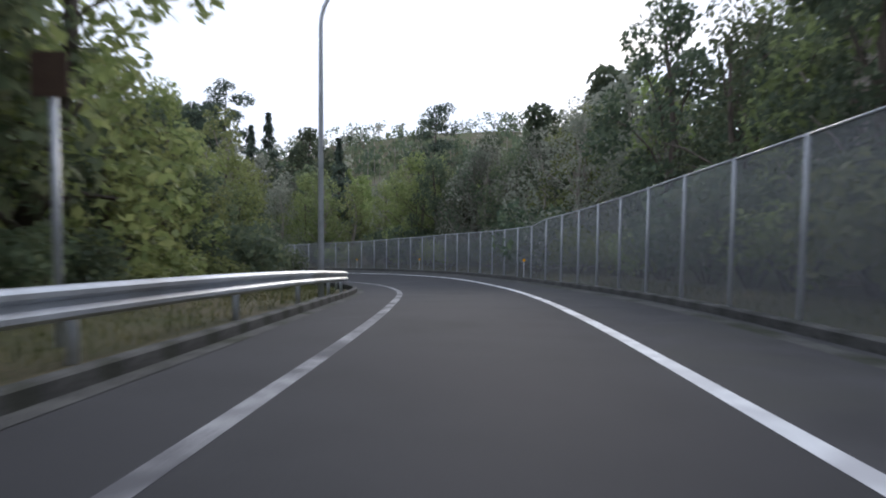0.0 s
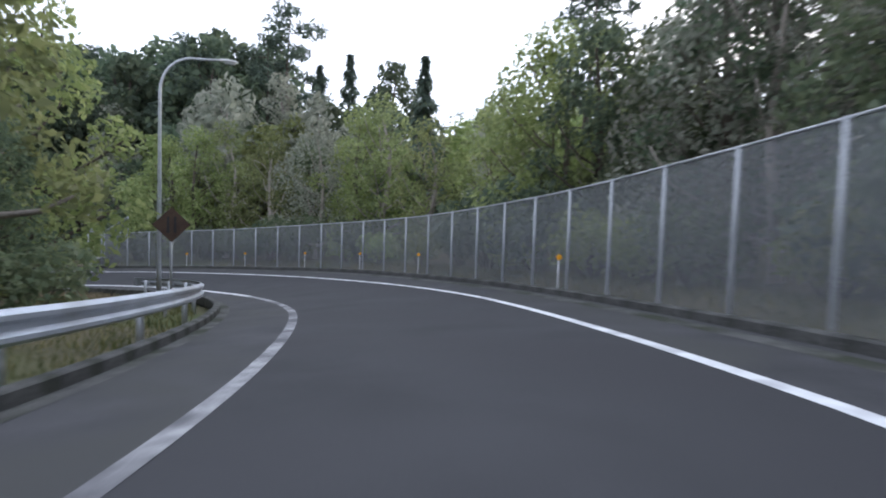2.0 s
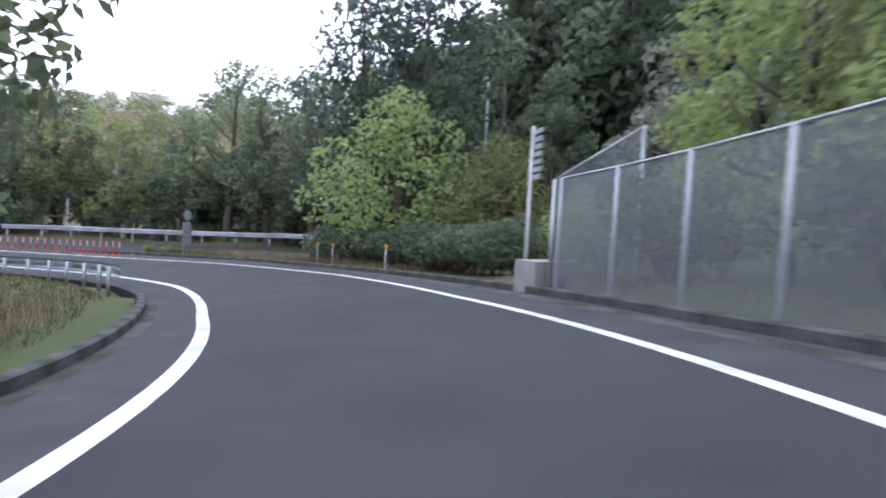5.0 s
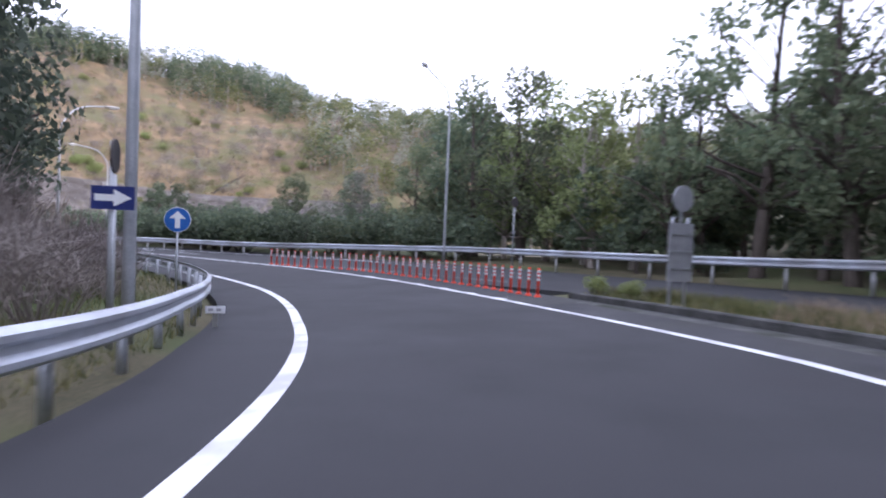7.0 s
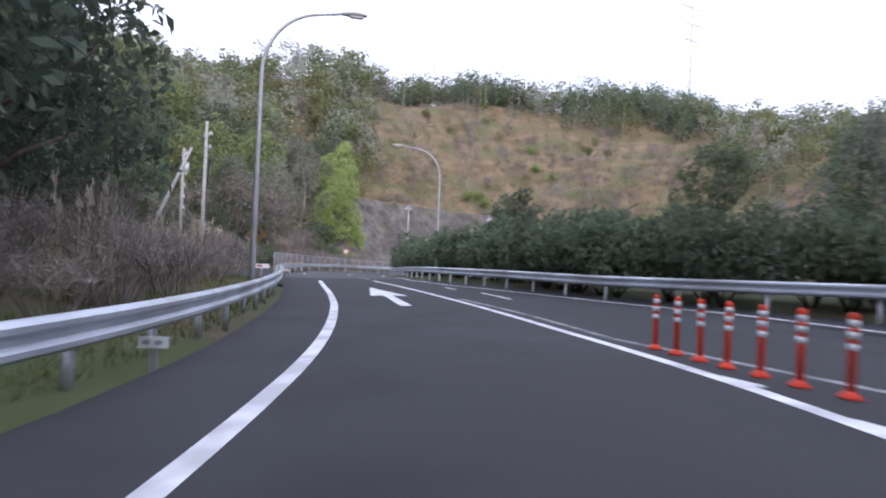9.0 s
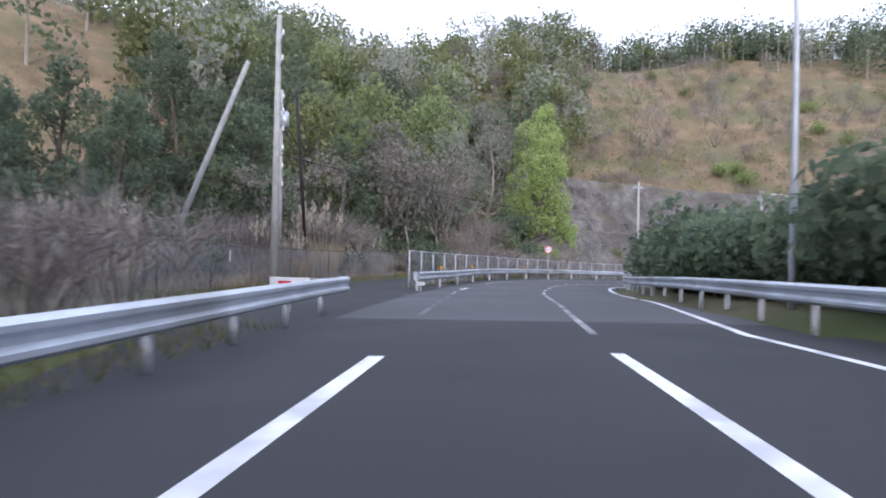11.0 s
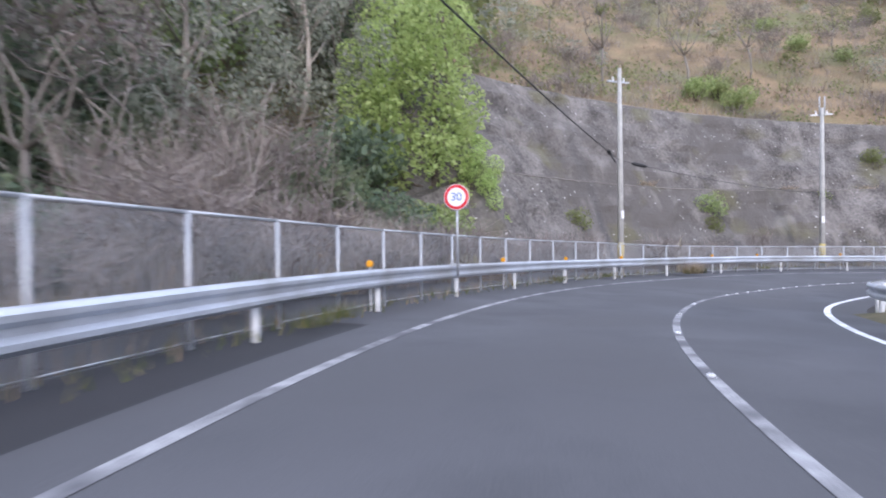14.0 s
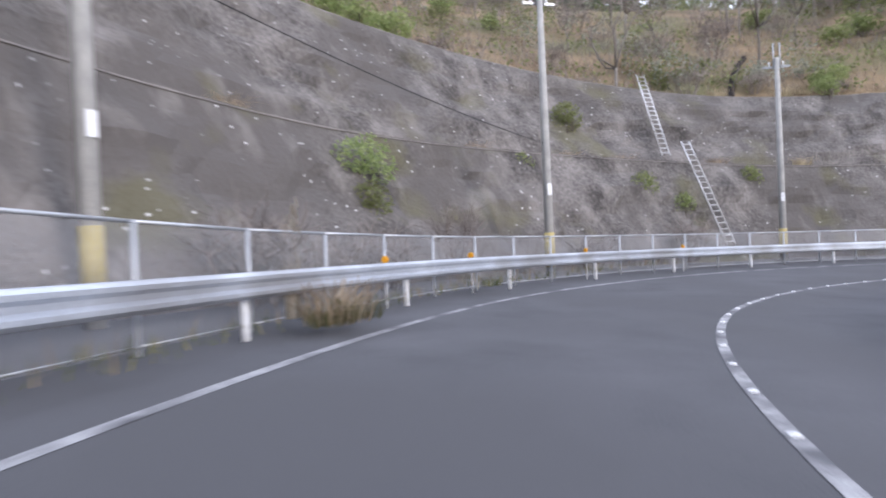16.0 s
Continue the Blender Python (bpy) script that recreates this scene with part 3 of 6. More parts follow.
line_on("lane_line", -24, 52.4, LEFT_LINE, 0.18, PAINT_WORN, "worn greyish white edge line on the slip road")
line_on("lane_line", 52.4, 147.5, LEFT_LINE, 0.20, PAINT, "fresh white edge line on the slip road")
line_on("lane_line", -24, 148, RIGHT_LINE, 0.18, PAINT, "white edge line along the outside of the bend")
CENTRE = table((148, 1.5), (156, 1.62), (170, 1.62), (186, 1.5), (198, 1.45), (264, 1.9))
line_on("lane_line", 150, 262, CENTRE, 0.13, PAINT_WORN, "cracked pale centre line of the two-lane road", 0.002)
line_on("lane_line", 153, 166.6, table((153, -1.6), (160, -1.75), (167, -2.0)), 0.13, PAINT_GHOST, "faded edge line across the side road", 0.001)
line_on("lane_line", 166.8, 168.8, -2.02, 0.17, PAINT, "short fresh white dash beside the rail", 0.003)
line_on("lane_line", 174, 262, table((174, -2.25), (190, -2.5), (204, -2.95), (212, -2.9), (264, -2.9)), 0.15, PAINT_WORN, "worn white edge line beside the guard rail", 0.002)
line_on("lane_line", 150, 262, table((150, 3.9), (160, 4.75), (168, 4.8), (186, 4.5), (264, 4.7)), 0.15, PAINT, "white edge line of the oncoming lane", 0.002)
line_on("lane_line", 122, 150.5, table((122, 8.8), (125.5, 8.6), (129, 8.2), (133.3, 6.8), (138, 5.7), (143, 4.5), (150.5, 3.9)), 0.15, PAINT, "white edge line of the joining road", 0.002)
line_on("lane_line", 110, 134.5, table((110, 6.95), (112.8, 6.3), (115.8, 5.75), (118.6, 5.25), (121, 4.3), (124.7, 3.1), (129.6, 2.85), (134.5, 2.4)), 0.15, PAINT_WORN, "greyish line bounding the hatched nose", 0.003)
for s0, s1, d in ((134.2, 137.4, 4.1), (139.5, 141.2, 3.7)):
    line_on("lane_line", s0, s1, d, 0.14, PAINT, "short white dash on the joining road", 0.002)
for s0, d0, w in ((160.6, -3.2, 0.14), (162.0, -1.8, 0.2), (163.9, -1.9, 0.22)):
    line_on("paint_fleck", s0, s0 + w, d0, 0.09, PAINT, "scrap of white paint left on the asphalt", 0.004, 0.3)
# stepped wedges along the hatched side
for k in range(10):
    s = 105.4 + k * 1.75
    e0, e1 = float(RIGHT_LINE(s)) + 0.07, float(RIGHT_LINE(s + 0.62)) + 0.07
    wedge = [tuple(at(s, e0, 0.004)), tuple(at(s + 0.62, e1, 0.004)), tuple(at(s + 0.55, e1 + 0.06, 0.004)), tuple(at(s + 0.02, e0 + 0.17, 0.004))]
    tagged(new("hatch_bar", mesh_of("hatch_bar", wedge, [(0, 3, 2, 1)], PAINT)), "short white wedge beside the edge line", "road marking", kind="structure")
tagged(new("verge_paving", strip("verge_paving", 186, 262, -8.0, lambda s: LEFT_EDGE(s) + 0.2, -0.03, ASPHALT_OLD, 1.0, 5, 0.3)), "rough grey paving between guard rail and rock face", "pavement", kind="structure")
# straight-on arrow: the long way runs along the lane
ARROW = [(0.0, 9.2), (-0.62, 4.1), (-0.16, 4.3), (-0.16, 0.0), (0.16, 0.0), (0.16, 4.3), (0.62, 4.1)]
arrow_v = [tuple(at(131.7 + q, 0.32 + p, 0.004)) for p, q in ARROW]
tagged(new("road_arrow", mesh_of("road_arrow", arrow_v, [(0, 1, 2, 5, 6), (2, 3, 4, 5)], PAINT)), "white straight-on arrow painted on the lane", "road marking", kind="structure")
# gutter seam beside the left kerb
for nm, a, b, f in (("gutter_left", -20, 82, lambda s: LEFT_EDGE(s) + 0.12), ("gutter_right", -20, 104, lambda s: RIGHT_EDGE(s) - 0.35)):
    tagged(new(nm, strip(nm, a, b, lambda s, f=f: f(s) - 0.16, lambda s, f=f: f(s) + 0.16, 0.006, KERB, 1.0)), "dark concrete gutter with greenish patches at the road's edge", "gutter", kind="structure")


# ---- kerbs ----
def kerb_mesh(length):
    prof = [(-0.09, -0.15), (-0.09, 0.13), (-0.06, 0.16), (0.06, 0.16), (0.09, 0.14), (0.09, -0.15)]
    n = len(prof)
    v = [(x, y, z) for y in (0.006, length - 0.006) for x, z in prof]
    return mesh_of("kerb", v, grid_faces(2, n, True) + [tuple(range(n)), tuple(range(n, 2 * n))[::-1]], KERB)


KERB_ME = kerb_mesh(1.0)


def kerb_row(name, s0, s1, offset, label):
    root = thing(name, Matrix(), label, "kerb", kind="structure")
    s = s0
    while s < s1:
        p, q = at(s, float(offset(s))), at(s + 1.0, float(offset(s + 1.0)))
        k = new("kerb_stone", KERB_ME)
        k.parent = root
        t = (q - p)
        m = t.to_track_quat("Y", "Z").to_matrix().to_4x4()
        k.matrix_basis = Matrix.Translation(p) @ m @ Matrix.Diagonal((1, t.length, 1, 1))
        s += 1.0
    return root


# ---- guard rails ----
BEAM = [(0.0, 0.175), (0.035, 0.165), (0.085, 0.125), (0.085, 0.075), (0.03, 0.03), (0.03, -0.03), (0.085, -0.075), (0.085, -0.125), (0.035, -0.165), (0.0, -0.175)]
BEAM_SHELL = BEAM + [(x - 0.006, z) for x, z in BEAM[::-1]]


def guard_rail(label, s0, s1, offset, face, top, post_step=2.1, group="", mat=None, post_mat=None):
    """A waved steel beam on round posts; face is +1 when the traffic side lies to the right."""
    mat, post_mat = mat or RAIL, post_mat or WHITE_POST
    root = thing("guard_rail", Matrix(), label, "guard rail", group)
    s = s0
    n = len(BEAM_SHELL)
    while s < s1 - 0.3:
        e = min(s + 4.2, s1)
        v = []
        for q in np.linspace(s, e + 0.04, 6):
            c = at(q, float(offset(q)), 0)
            a = ahead(q)
            r = Vector((a[1], -a[0], 0)) * face
            t = float(top(q)) if callable(top) else top
            v += [tuple(c + r * (x + (0.002 if int(s * 10) % 2 else 0)) + Vector((0, 0, t - 0.175 + z))) for x, z in BEAM_SHELL]
        f = grid_faces(6, n, True) + [tuple(range(n)), tuple(range(5 * n, 6 * n))[::-1]]
        part("beam", mesh_of("beam", v, f if face < 0 else [w[::-1] for w in f], mat, False), root)
        s += 4.2
    s = s0 + 0.5
    pv, pf = tube([(0, 0, -0.5), (0, 0, 1.0)], 0.06, 10)
    bv, bf = tube([(0, 0, 0.99), (0, 0, 1.02)], [0.06, 0.03], 10)
    post = mesh_of("post", *join((pv, pf), (bv, bf)), post_mat, True)
    block = mesh_of("block", *box(0.075, 0, 0, 0.12, 0.08, 0.16, 0.01), mat)
    while s < s1 - 0.2:
        t = float(top(s)) if callable(top) else top
        c = at(s, float(offset(s)), 0)
        a = ahead(s)
        r = Vector((a[1], -a[0], 0)) * face
        p = part("post", post, root)
        p.matrix_basis = Matrix.Translation(c - r * 0.17) @ Matrix.Diagonal((1, 1, (t - 0.06) / 1.02, 1))
        b = part("block", block, root)
        b.matrix_basis = Matrix.Translation(c - r * 0.13 + Vector((0, 0, t - 0.175))) @ pose(0, 0, 0, 0, 0, math.degrees(math.atan2(r.y, r.x)))
        s += post_step
    return root


def rail_end(root, s, d, face, top, back):
    """A rolled end piece: a flat steel cap bent round."""
    c, a = at(s, d, 0), ahead(s)
    r, t = Vector((a[1], -a[0], 0)) * face, Vector((a[0], a[1], 0)) * back
    v = []
    for k in range(9):
        g = k / 8 * math.pi * 0.9
        p = c + t * (0.26 * math.sin(g)) - r * (0.26 * (1 - math.cos(g)) * 0.5 - 0.05)
        for w in (0.0, 0.01):
            o = p - (t * math.sin(g) + r * math.cos(g)) * w
            v += [tuple(o + Vector((0, 0, top))), tuple(o + Vector((0, 0, top - 0.35)))]
    f = []
    for k in range(8):
        i = k * 4
        f += [(i, i + 1, i + 5, i + 4), (i + 2, i + 6, i + 7, i + 3), (i, i + 4, i + 6, i + 2), (i + 1, i + 3, i + 7, i + 5)]
    part("end_piece", mesh_of("end_piece", v, f, RAIL), root, "rounded end piece of the rail")


RAIL1 = table((-24, -4.1), (7, -3.85), (22, -3.52), (38, -3.66), (52, -3.84), (66, -3.92))
RAIL2 = table((84, -3.1), (90, -2.95), (96, -3.15), (101, -3.45), (115, -3.3), (125, -3.4), (133, -3.45), (140, -3.3), (154, -3.5))
RAIL3 = table((164, -3.4), (170, -3.15), (178, -3.45), (188, -3.95), (196, -4.0), (204, -4.2), (212, -4.1), (262, -4.2))
r1 = guard_rail("grey galvanised guard rail along the inside of the bend", -20, 61.7, RAIL1, 1, table((0, 0.79), (66, 0.77)), 4.2, "guard rails", post_mat=GALV)
rail_end(r1, 61.7, float(RAIL1(61.7)), 1, 0.77, 1)
r2 = guard_rail("bluish galvanised guard rail on grey posts by the grass", 87, 154, RAIL2, 1, 0.76, 2.1, "guard rails", post_mat=GALV)
rail_end(r2, 154, float(RAIL2(154)), 1, 0.76, 1)
r3 = guard_rail("pale blue-grey guard rail in front of the rock face", 164.1, 261, RAIL3, 1, table((165, 0.78), (180, 0.80), (200, 0.88), (261, 0.88)), 4.05, "guard rails")
rail_end(r3, 164.1, float(RAIL3(164.1)), 1, 0.78, -1)
r4 = guard_rail("grey guard rail with white posts beyond the joining road", 98, 246, FAR_RAIL, -1, 0.80, 2.1, "guard rails")


# ---- fences ----
def fence(label, s0, s1, offset, height, step, mesh_mat, post_r, group, rail_low=False, anchor=None, metal=None):
    metal = metal or GALV
    root = thing("fence", Matrix(), label, "fence", group)
    pv, pf = tube([(0, 0, -0.4), (0, 0, 1.0)], post_r, 10)
    post = mesh_of("post", *join((pv, pf), tube([(0, 0, 1.0), (0, 0, 1.012)], [post_r, post_r * 0.4], 10)), metal, True)
    s = s0 if anchor is None else anchor

    def run_at(s):
        bend = (yaw_at(s + 1) - yaw_at(s - 1) + 180) % 360 - 180
        return (float(step(s)) if callable(step) else step) / (1 + float(offset(s)) * radians(bend) / 2)

    while anchor is not None and s > s0:
        s -= run_at(s)
    if s < s0 - 0.1:
        s += run_at(s)
    while s < s1 + 0.01:
        h = float(height(s))
        run = run_at(s)
        q = part("post", post, root)
        c = at(s, float(offset(s)), 0)
        q.matrix_basis = Matrix.Translation(c) @ Matrix.Diagonal((1, 1, h, 1))
        e = s + run
        if e < s1 + 1.0:
            c2, h2 = at(e, float(offset(e)), 0), float(height(e))
            top, top2 = c + Vector((0, 0, h)), c2 + Vector((0, 0, h2))
            part("top_rail", mesh_of("top_rail", *tube([top, top2], 0.024, 8), metal, True), root)
            if rail_low:
                part("wire", mesh_of("wire", *tube([c + Vector((0, 0, 0.08)), c2 + Vector((0, 0, 0.08))], 0.012, 6), GALV, True), root)
            w = (c2 - c).length
            v = [tuple(c + Vector((0, 0, 0.04))), tuple(c2 + Vector((0, 0, 0.04))), tuple(top2), tuple(top)]
            part("mesh_panel", mesh_of("mesh_panel", v, [(0, 1, 2, 3)], mesh_mat, False, [(0, 0), (w, 0), (w, h2), (0, h)]), root)
        s = e
    return root


fence("tall galvanised chain-link fence along the outside of the bend", -20.4, 78.2, FENCE_LINE, table((-24, 2.78), (24, 2.72), (26, 2.5), (31, 2.54), (39, 2.66), (47, 2.64), (53, 2.55), (62, 2.52), (70, 2.42), (78, 2.42)), table((-24, 2.2), (11, 2.15), (16, 2.05), (20, 1.98), (26, 2.0), (32, 2.1), (48, 2.11), (58, 2.05), (64, 1.97), (78, 1.9)), MESH_TALL, 0.042, "chain-link fences", False, 46.66)
fence("low chain-link fence behind the guard rail", 167.2, 261, table((167, -4.5), (185, -4.35), (205, -4.75), (261, -4.8)), table((167, 1.7), (176, 1.66), (204, 1.6), (210, 1.44), (216, 1.38), (261, 1.4)), table((160, 2.3), (178, 2.3), (184, 2.06), (200, 2.06), (210, 2.0), (261, 2.0)), MESH_LOW, 0.035, "chain-link fences", True, 195.1)
fence("old chain-link fence at the back of the apron", 148.0, 178.0, table((148, -8.0), (156, -9.4), (166, -10.6), (178, -9.4)), table((148, 1.7), (178, 1.6)), 4.0, MESH_LOW, 0.028, "chain-link fences", metal=OLD_STEEL)


# ---- plants ----
rng = np.random.default_rng(7)


def unit(n):
    v = rng.normal(size=(n, 3))
    return v / np.linalg.norm(v, axis=1)[:, None]


def leaf_quads(pos, normal, length, width, droop=0.0):
    """Pointed leaves as bent lozenges about the given places."""
    n = len(pos)
    t = np.cross(normal, unit(n))
    t /= np.linalg.norm(t, axis=1)[:, None] + 1e-9
    b = np.cross(normal, t)
    L = (length * rng.uniform(0.6, 1.3, n))[:, None]
    W = (width * rng.uniform(0.6, 1.3, n))[:, None]
    down = np.array([0, 0, -1.0]) * droop * L
    return np.stack([pos - t * L, pos + b * W + normal * W * 0.3, pos + t * L + down, pos - b * W + normal * W * 0.3], 1)


def blob_leaves(blobs, count, length, width, flat=1.0, up=0.2, inner=0.45):
    """Leaves about the skins of several blobs (x, y, z, radius)."""
    blobs = np.asarray(blobs, float)
    pick = rng.choice(len(blobs), count, p=blobs[:, 3] ** 2 / (blobs[:, 3] ** 2).sum())
    u = unit(count)
    r = blobs[pick, 3] * (inner + (1.08 - inner) * np.sqrt(rng.random(count)))
    pos = blobs[pick, :3] + u * r[:, None] * (1, 1, flat)
    nrm = u * 0.45 + unit(count) * 0.85 + np.array([0, 0, up])
    nrm /= np.linalg.norm(nrm, axis=1)[:, None]
    return leaf_quads(pos, nrm, length, width, 0.2)


def limb(a, b, r0, r1, sag=0.15, sides=4, steps=3):
    a, b = Vector(a), Vector(b)
    mid = Vector(rng.normal(size=3) * sag * (b - a).length * 0.5)
    pts = [a.lerp(b, k / steps) + mid * math.sin(k / steps * math.pi) for k in range(steps + 1)]
    return tube(pts, [r0 + (r1 - r0) * k / steps for k in range(steps + 1)], sides)


def prototype(name, trunk, crown, leaf, bark, label, category="tree"):
    root = thing(name, pose(0, 0, -300), label, category)
    part("trunk", mesh_of("trunk", *trunk, bark, True), root)
    part("crown", quads_mesh("crown", crown, leaf), root)
    return root


def broadleaf(height, spread_, base, leaf, count, size, label, bark=None, blobs=20, lean=0.3, fill=1.0):
    """A tree with a crown of many uneven leaf masses at the ends of its limbs. Sizes in metres."""
    bl, tr = [], []
    top = Vector((rng.normal() * lean, rng.normal() * lean, height * 0.86))
    fork = Vector((top.x * 0.3, top.y * 0.3, base * 0.9 + 0.2))
    tr.append(limb((0, 0, -0.4), fork, 0.024 * height, 0.018 * height, 0.06, 8, 4))
    tr.append(limb(fork, top, 0.018 * height, 0.005 * height, 0.1, 6, 5))
    for k in range(blobs):
        f = (k + 0.5) / blobs
        zz = base + (height - base) * (0.04 + 0.86 * f) + rng.normal() * 0.2
        wide = spread_ * (0.5 + 0.5 * math.sin(math.pi * min(1, 0.22 + 0.74 * f))) * (1.08 - 0.45 * f * f) * rng.uniform(0.35, 1.05)
        ang = k * 2.4 + rng.uniform(-0.6, 0.6)
        r = spread_ * rng.uniform(0.24, 0.44) * (1.05 - 0.35 * f) * fill
        c = (math.cos(ang) * wide * 0.8, math.sin(ang) * wide * 0.8, zz)
        bl.append((*c, r))
        if k % 2 == 0:
            tr.append(limb(fork.lerp(top, max(0.0, f - 0.2)), c, 0.008 * height * (1.2 - f), 0.003 * height, 0.2))
    bl.append((top.x, top.y, height * 0.92, spread_ * 0.26))
    return prototype("tree", join(*tr), blob_leaves(bl, count, size, size * 0.5, 0.95), leaf, bark or BARK, label)


def conifer(height, spread_, base, leaf, count, size, label):
    """A narrow cedar: drooping sprays in tiers on a straight stem."""
    tr = [limb((0, 0, -0.4), (0, 0, height), 0.02 * height, 0.01, 0.01, 7, 5)]
    z = base + (height - base) * rng.random(count) ** 1.25
    wide = spread_ * (1 - (z - base) / (height - base)) * (0.66 + 0.34 * np.sin(z * 4.2)) + 0.1
    ang = rng.uniform(0, 2 * math.pi, count)
    r = wide * (0.35 + 0.65 * np.sqrt(rng.random(count)))
    pos = np.stack([np.cos(ang) * r, np.sin(ang) * r, z - r * 0.25], 1)
    nrm = np.stack([np.cos(ang) * 0.5, np.sin(ang) * 0.5, np.full(count, 0.6)], 1) + unit(count) * 0.45
    nrm /= np.linalg.norm(nrm, axis=1)[:, None]
    for k in range(12):
        zz = base + (height - base) * k / 13
        w = spread_ * (1 - k / 13) ** 0.8 * 0.8
        tr.append(limb((0, 0, zz + 0.2), (math.cos(k * 2.4) * w, math.sin(k * 2.4) * w, zz), 0.035, 0.01))
    return prototype("conifer", join(*tr), leaf_quads(pos, nrm, size, size * 0.38, 0.5), leaf, BARK, label)


def pine(height, spread_, leaf, count, size, label):
    """A pine: a bare stem with flat pads of needles on spreading limbs near the top."""
    top = Vector((rng.normal() * 0.4, rng.normal() * 0.4, height))
    tr, bl = [limb((0, 0, -0.4), top, 0.017 * height, 0.02, 0.05, 7, 6)], []
    for k in range(13):
        f = 0.42 + 0.56 * k / 12
        p = Vector((0, 0, 0)).lerp(top, f)
        ang, w = k * 2.4 + rng.uniform(-0.4, 0.4), spread_ * (1.25 - f) * rng.uniform(0.7, 1.2) * 1.3
        c = (p.x + math.cos(ang) * w, p.y + math.sin(ang) * w, p.z + 0.2)
        tr.append(limb(p, c, 0.045, 0.015, 0.12))
        bl.append((*c, spread_ * rng.uniform(0.26, 0.42)))
        bl.append(((p.x + c[0]) / 2, (p.y + c[1]) / 2, p.z + 0.25, spread_ * 0.22))
    return prototype("pine", join(*tr), blob_leaves(bl, count, size, size * 0.28, 0.62, 0.3, 0.2), leaf, BARK, label)


def shrub(height, spread_, leaf, count, size, label, name="shrub", blobs=7):
    bl, tr = [], []
    for k in range(blobs):
        ang, w = k * 2.4, spread_ * rng.uniform(0.15, 0.62)
        r = spread_ * rng.uniform(0.34, 0.5)
        c = (math.cos(ang) * w, math.sin(ang) * w, max(r * 0.5, (height - r * 0.8) * rng.uniform(0.45, 1.0)))
        bl.append((*c, r))
        tr.append(limb((0, 0, -0.2), c, 0.05, 0.015))
    return prototype(name, join(*tr), blob_leaves(bl, count, size, size * 0.5, 0.85, 0.3, 0.5), leaf, BARK, label, "shrub")


def bare_shrub(height, spread_, twigs, label, mat=None, name="bare_shrub"):
    """Leafless brush: forked thin stems as narrow blades."""
    q, stems = [], []
    for k in range(twigs):
        ang, w = rng.uniform(0, 2 * math.pi), spread_ * math.sqrt(rng.random())
        a = np.array([math.cos(ang) * w * 0.25, math.sin(ang) * w * 0.25, 0.0])
        b = np.array([math.cos(ang) * w * 0.7, math.sin(ang) * w * 0.7, height * rng.uniform(0.35, 0.65)])
        for _ in range(4):
            c = b + np.array([rng.normal() * 0.25 * spread_, rng.normal() * 0.25 * spread_, height * rng.uniform(0.1, 0.42)])
            side = np.cross(c - b, rng.normal(size=3))
            side /= np.linalg.norm(side) + 1e-9
            q.append([b - side * 0.015, b + side * 0.015, c + side * 0.006, c - side * 0.006])
            for _ in range(3):
                u = b + (c - b) * rng.uniform(0.3, 0.95)
                e = u + rng.normal(size=3) * 0.16 * height * np.array([1, 1, 0.5]) + np.array([0, 0, 0.10 * height])
                q.append([u - side * 0.010, u + side * 0.010, e + side * 0.004, e - side * 0.004])
        side = np.cross(b - a, rng.normal(size=3))
        side /= np.linalg.norm(side) + 1e-9
        stems.append([a - side * 0.018, a + side * 0.018, b + side * 0.011, b - side * 0.011])
    root = thing(name, pose(0, 0, -300), label, "shrub")
    part("brushwood", quads_mesh("brushwood", q, mat or TWIG), root)
    part("stem", quads_mesh("stem", stems, mat or TWIG), root)
    return root


def reeds(height, spread_, blades, label, mat=None, name="pampas_clump", plume=True):
    """A clump of arching dry blades, some stalks with plumes."""
    q, tufts = [], []
    for k in range(blades):
        ang = rng.uniform(0, 2 * math.pi)
        w = spread_ * math.sqrt(rng.random()) * 0.5
        p = np.array([math.cos(ang) * w, math.sin(ang) * w, 0.0])
        out = np.array([math.cos(ang), math.sin(ang), 0]) * rng.uniform(0.1, 0.6 if plume else 1.0) * spread_
        h, wide = height * rng.uniform(0.45, 1.0), rng.uniform(0.013, 0.028) * min(1.0, height / 2.0)
        side = np.array([-math.sin(ang + 0.7), math.cos(ang + 0.7), 0]) * wide
        last = p
        for j in range(1, 4):
            f = j / 3
            nx = p + out * f * f + np.array([0, 0, h * (f - (0.28 if plume else 0.5) * f * f * f)])
            q.append([last - side * (1.1 - f + 0.33), last + side * (1.1 - f + 0.33), nx + side * (1.1 - f), nx - side * (1.1 - f)])
            last = nx
        if plume and k % 15 == 0:
            top = p + out * 0.25 + np.array([0, 0, height * rng.uniform(0.85, 1.2)])
            q.append([p - side * 0.3, p + side * 0.3, top + side * 0.2, top - side * 0.2])
            for _ in range(12):
                e = top + rng.normal(size=3) * np.array([0.04, 0.04, 0.13])
                tufts.append([e - side * 1.3, e + side * 1.3, e + side * 0.5 + np.array([0.02, 0, 0.15]), e - side * 0.5 + np.array([0.02, 0, 0.15])])
    root = thing(name, pose(0, 0, -300), label, "tall grass")
    part("foliage", quads_mesh("foliage", q, mat or STRAW), root)
    if tufts:
        tagged(part("plume", quads_mesh("plume", tufts, PLUME), root), "pale feathery plumes", "", "", "stuff")
    return root


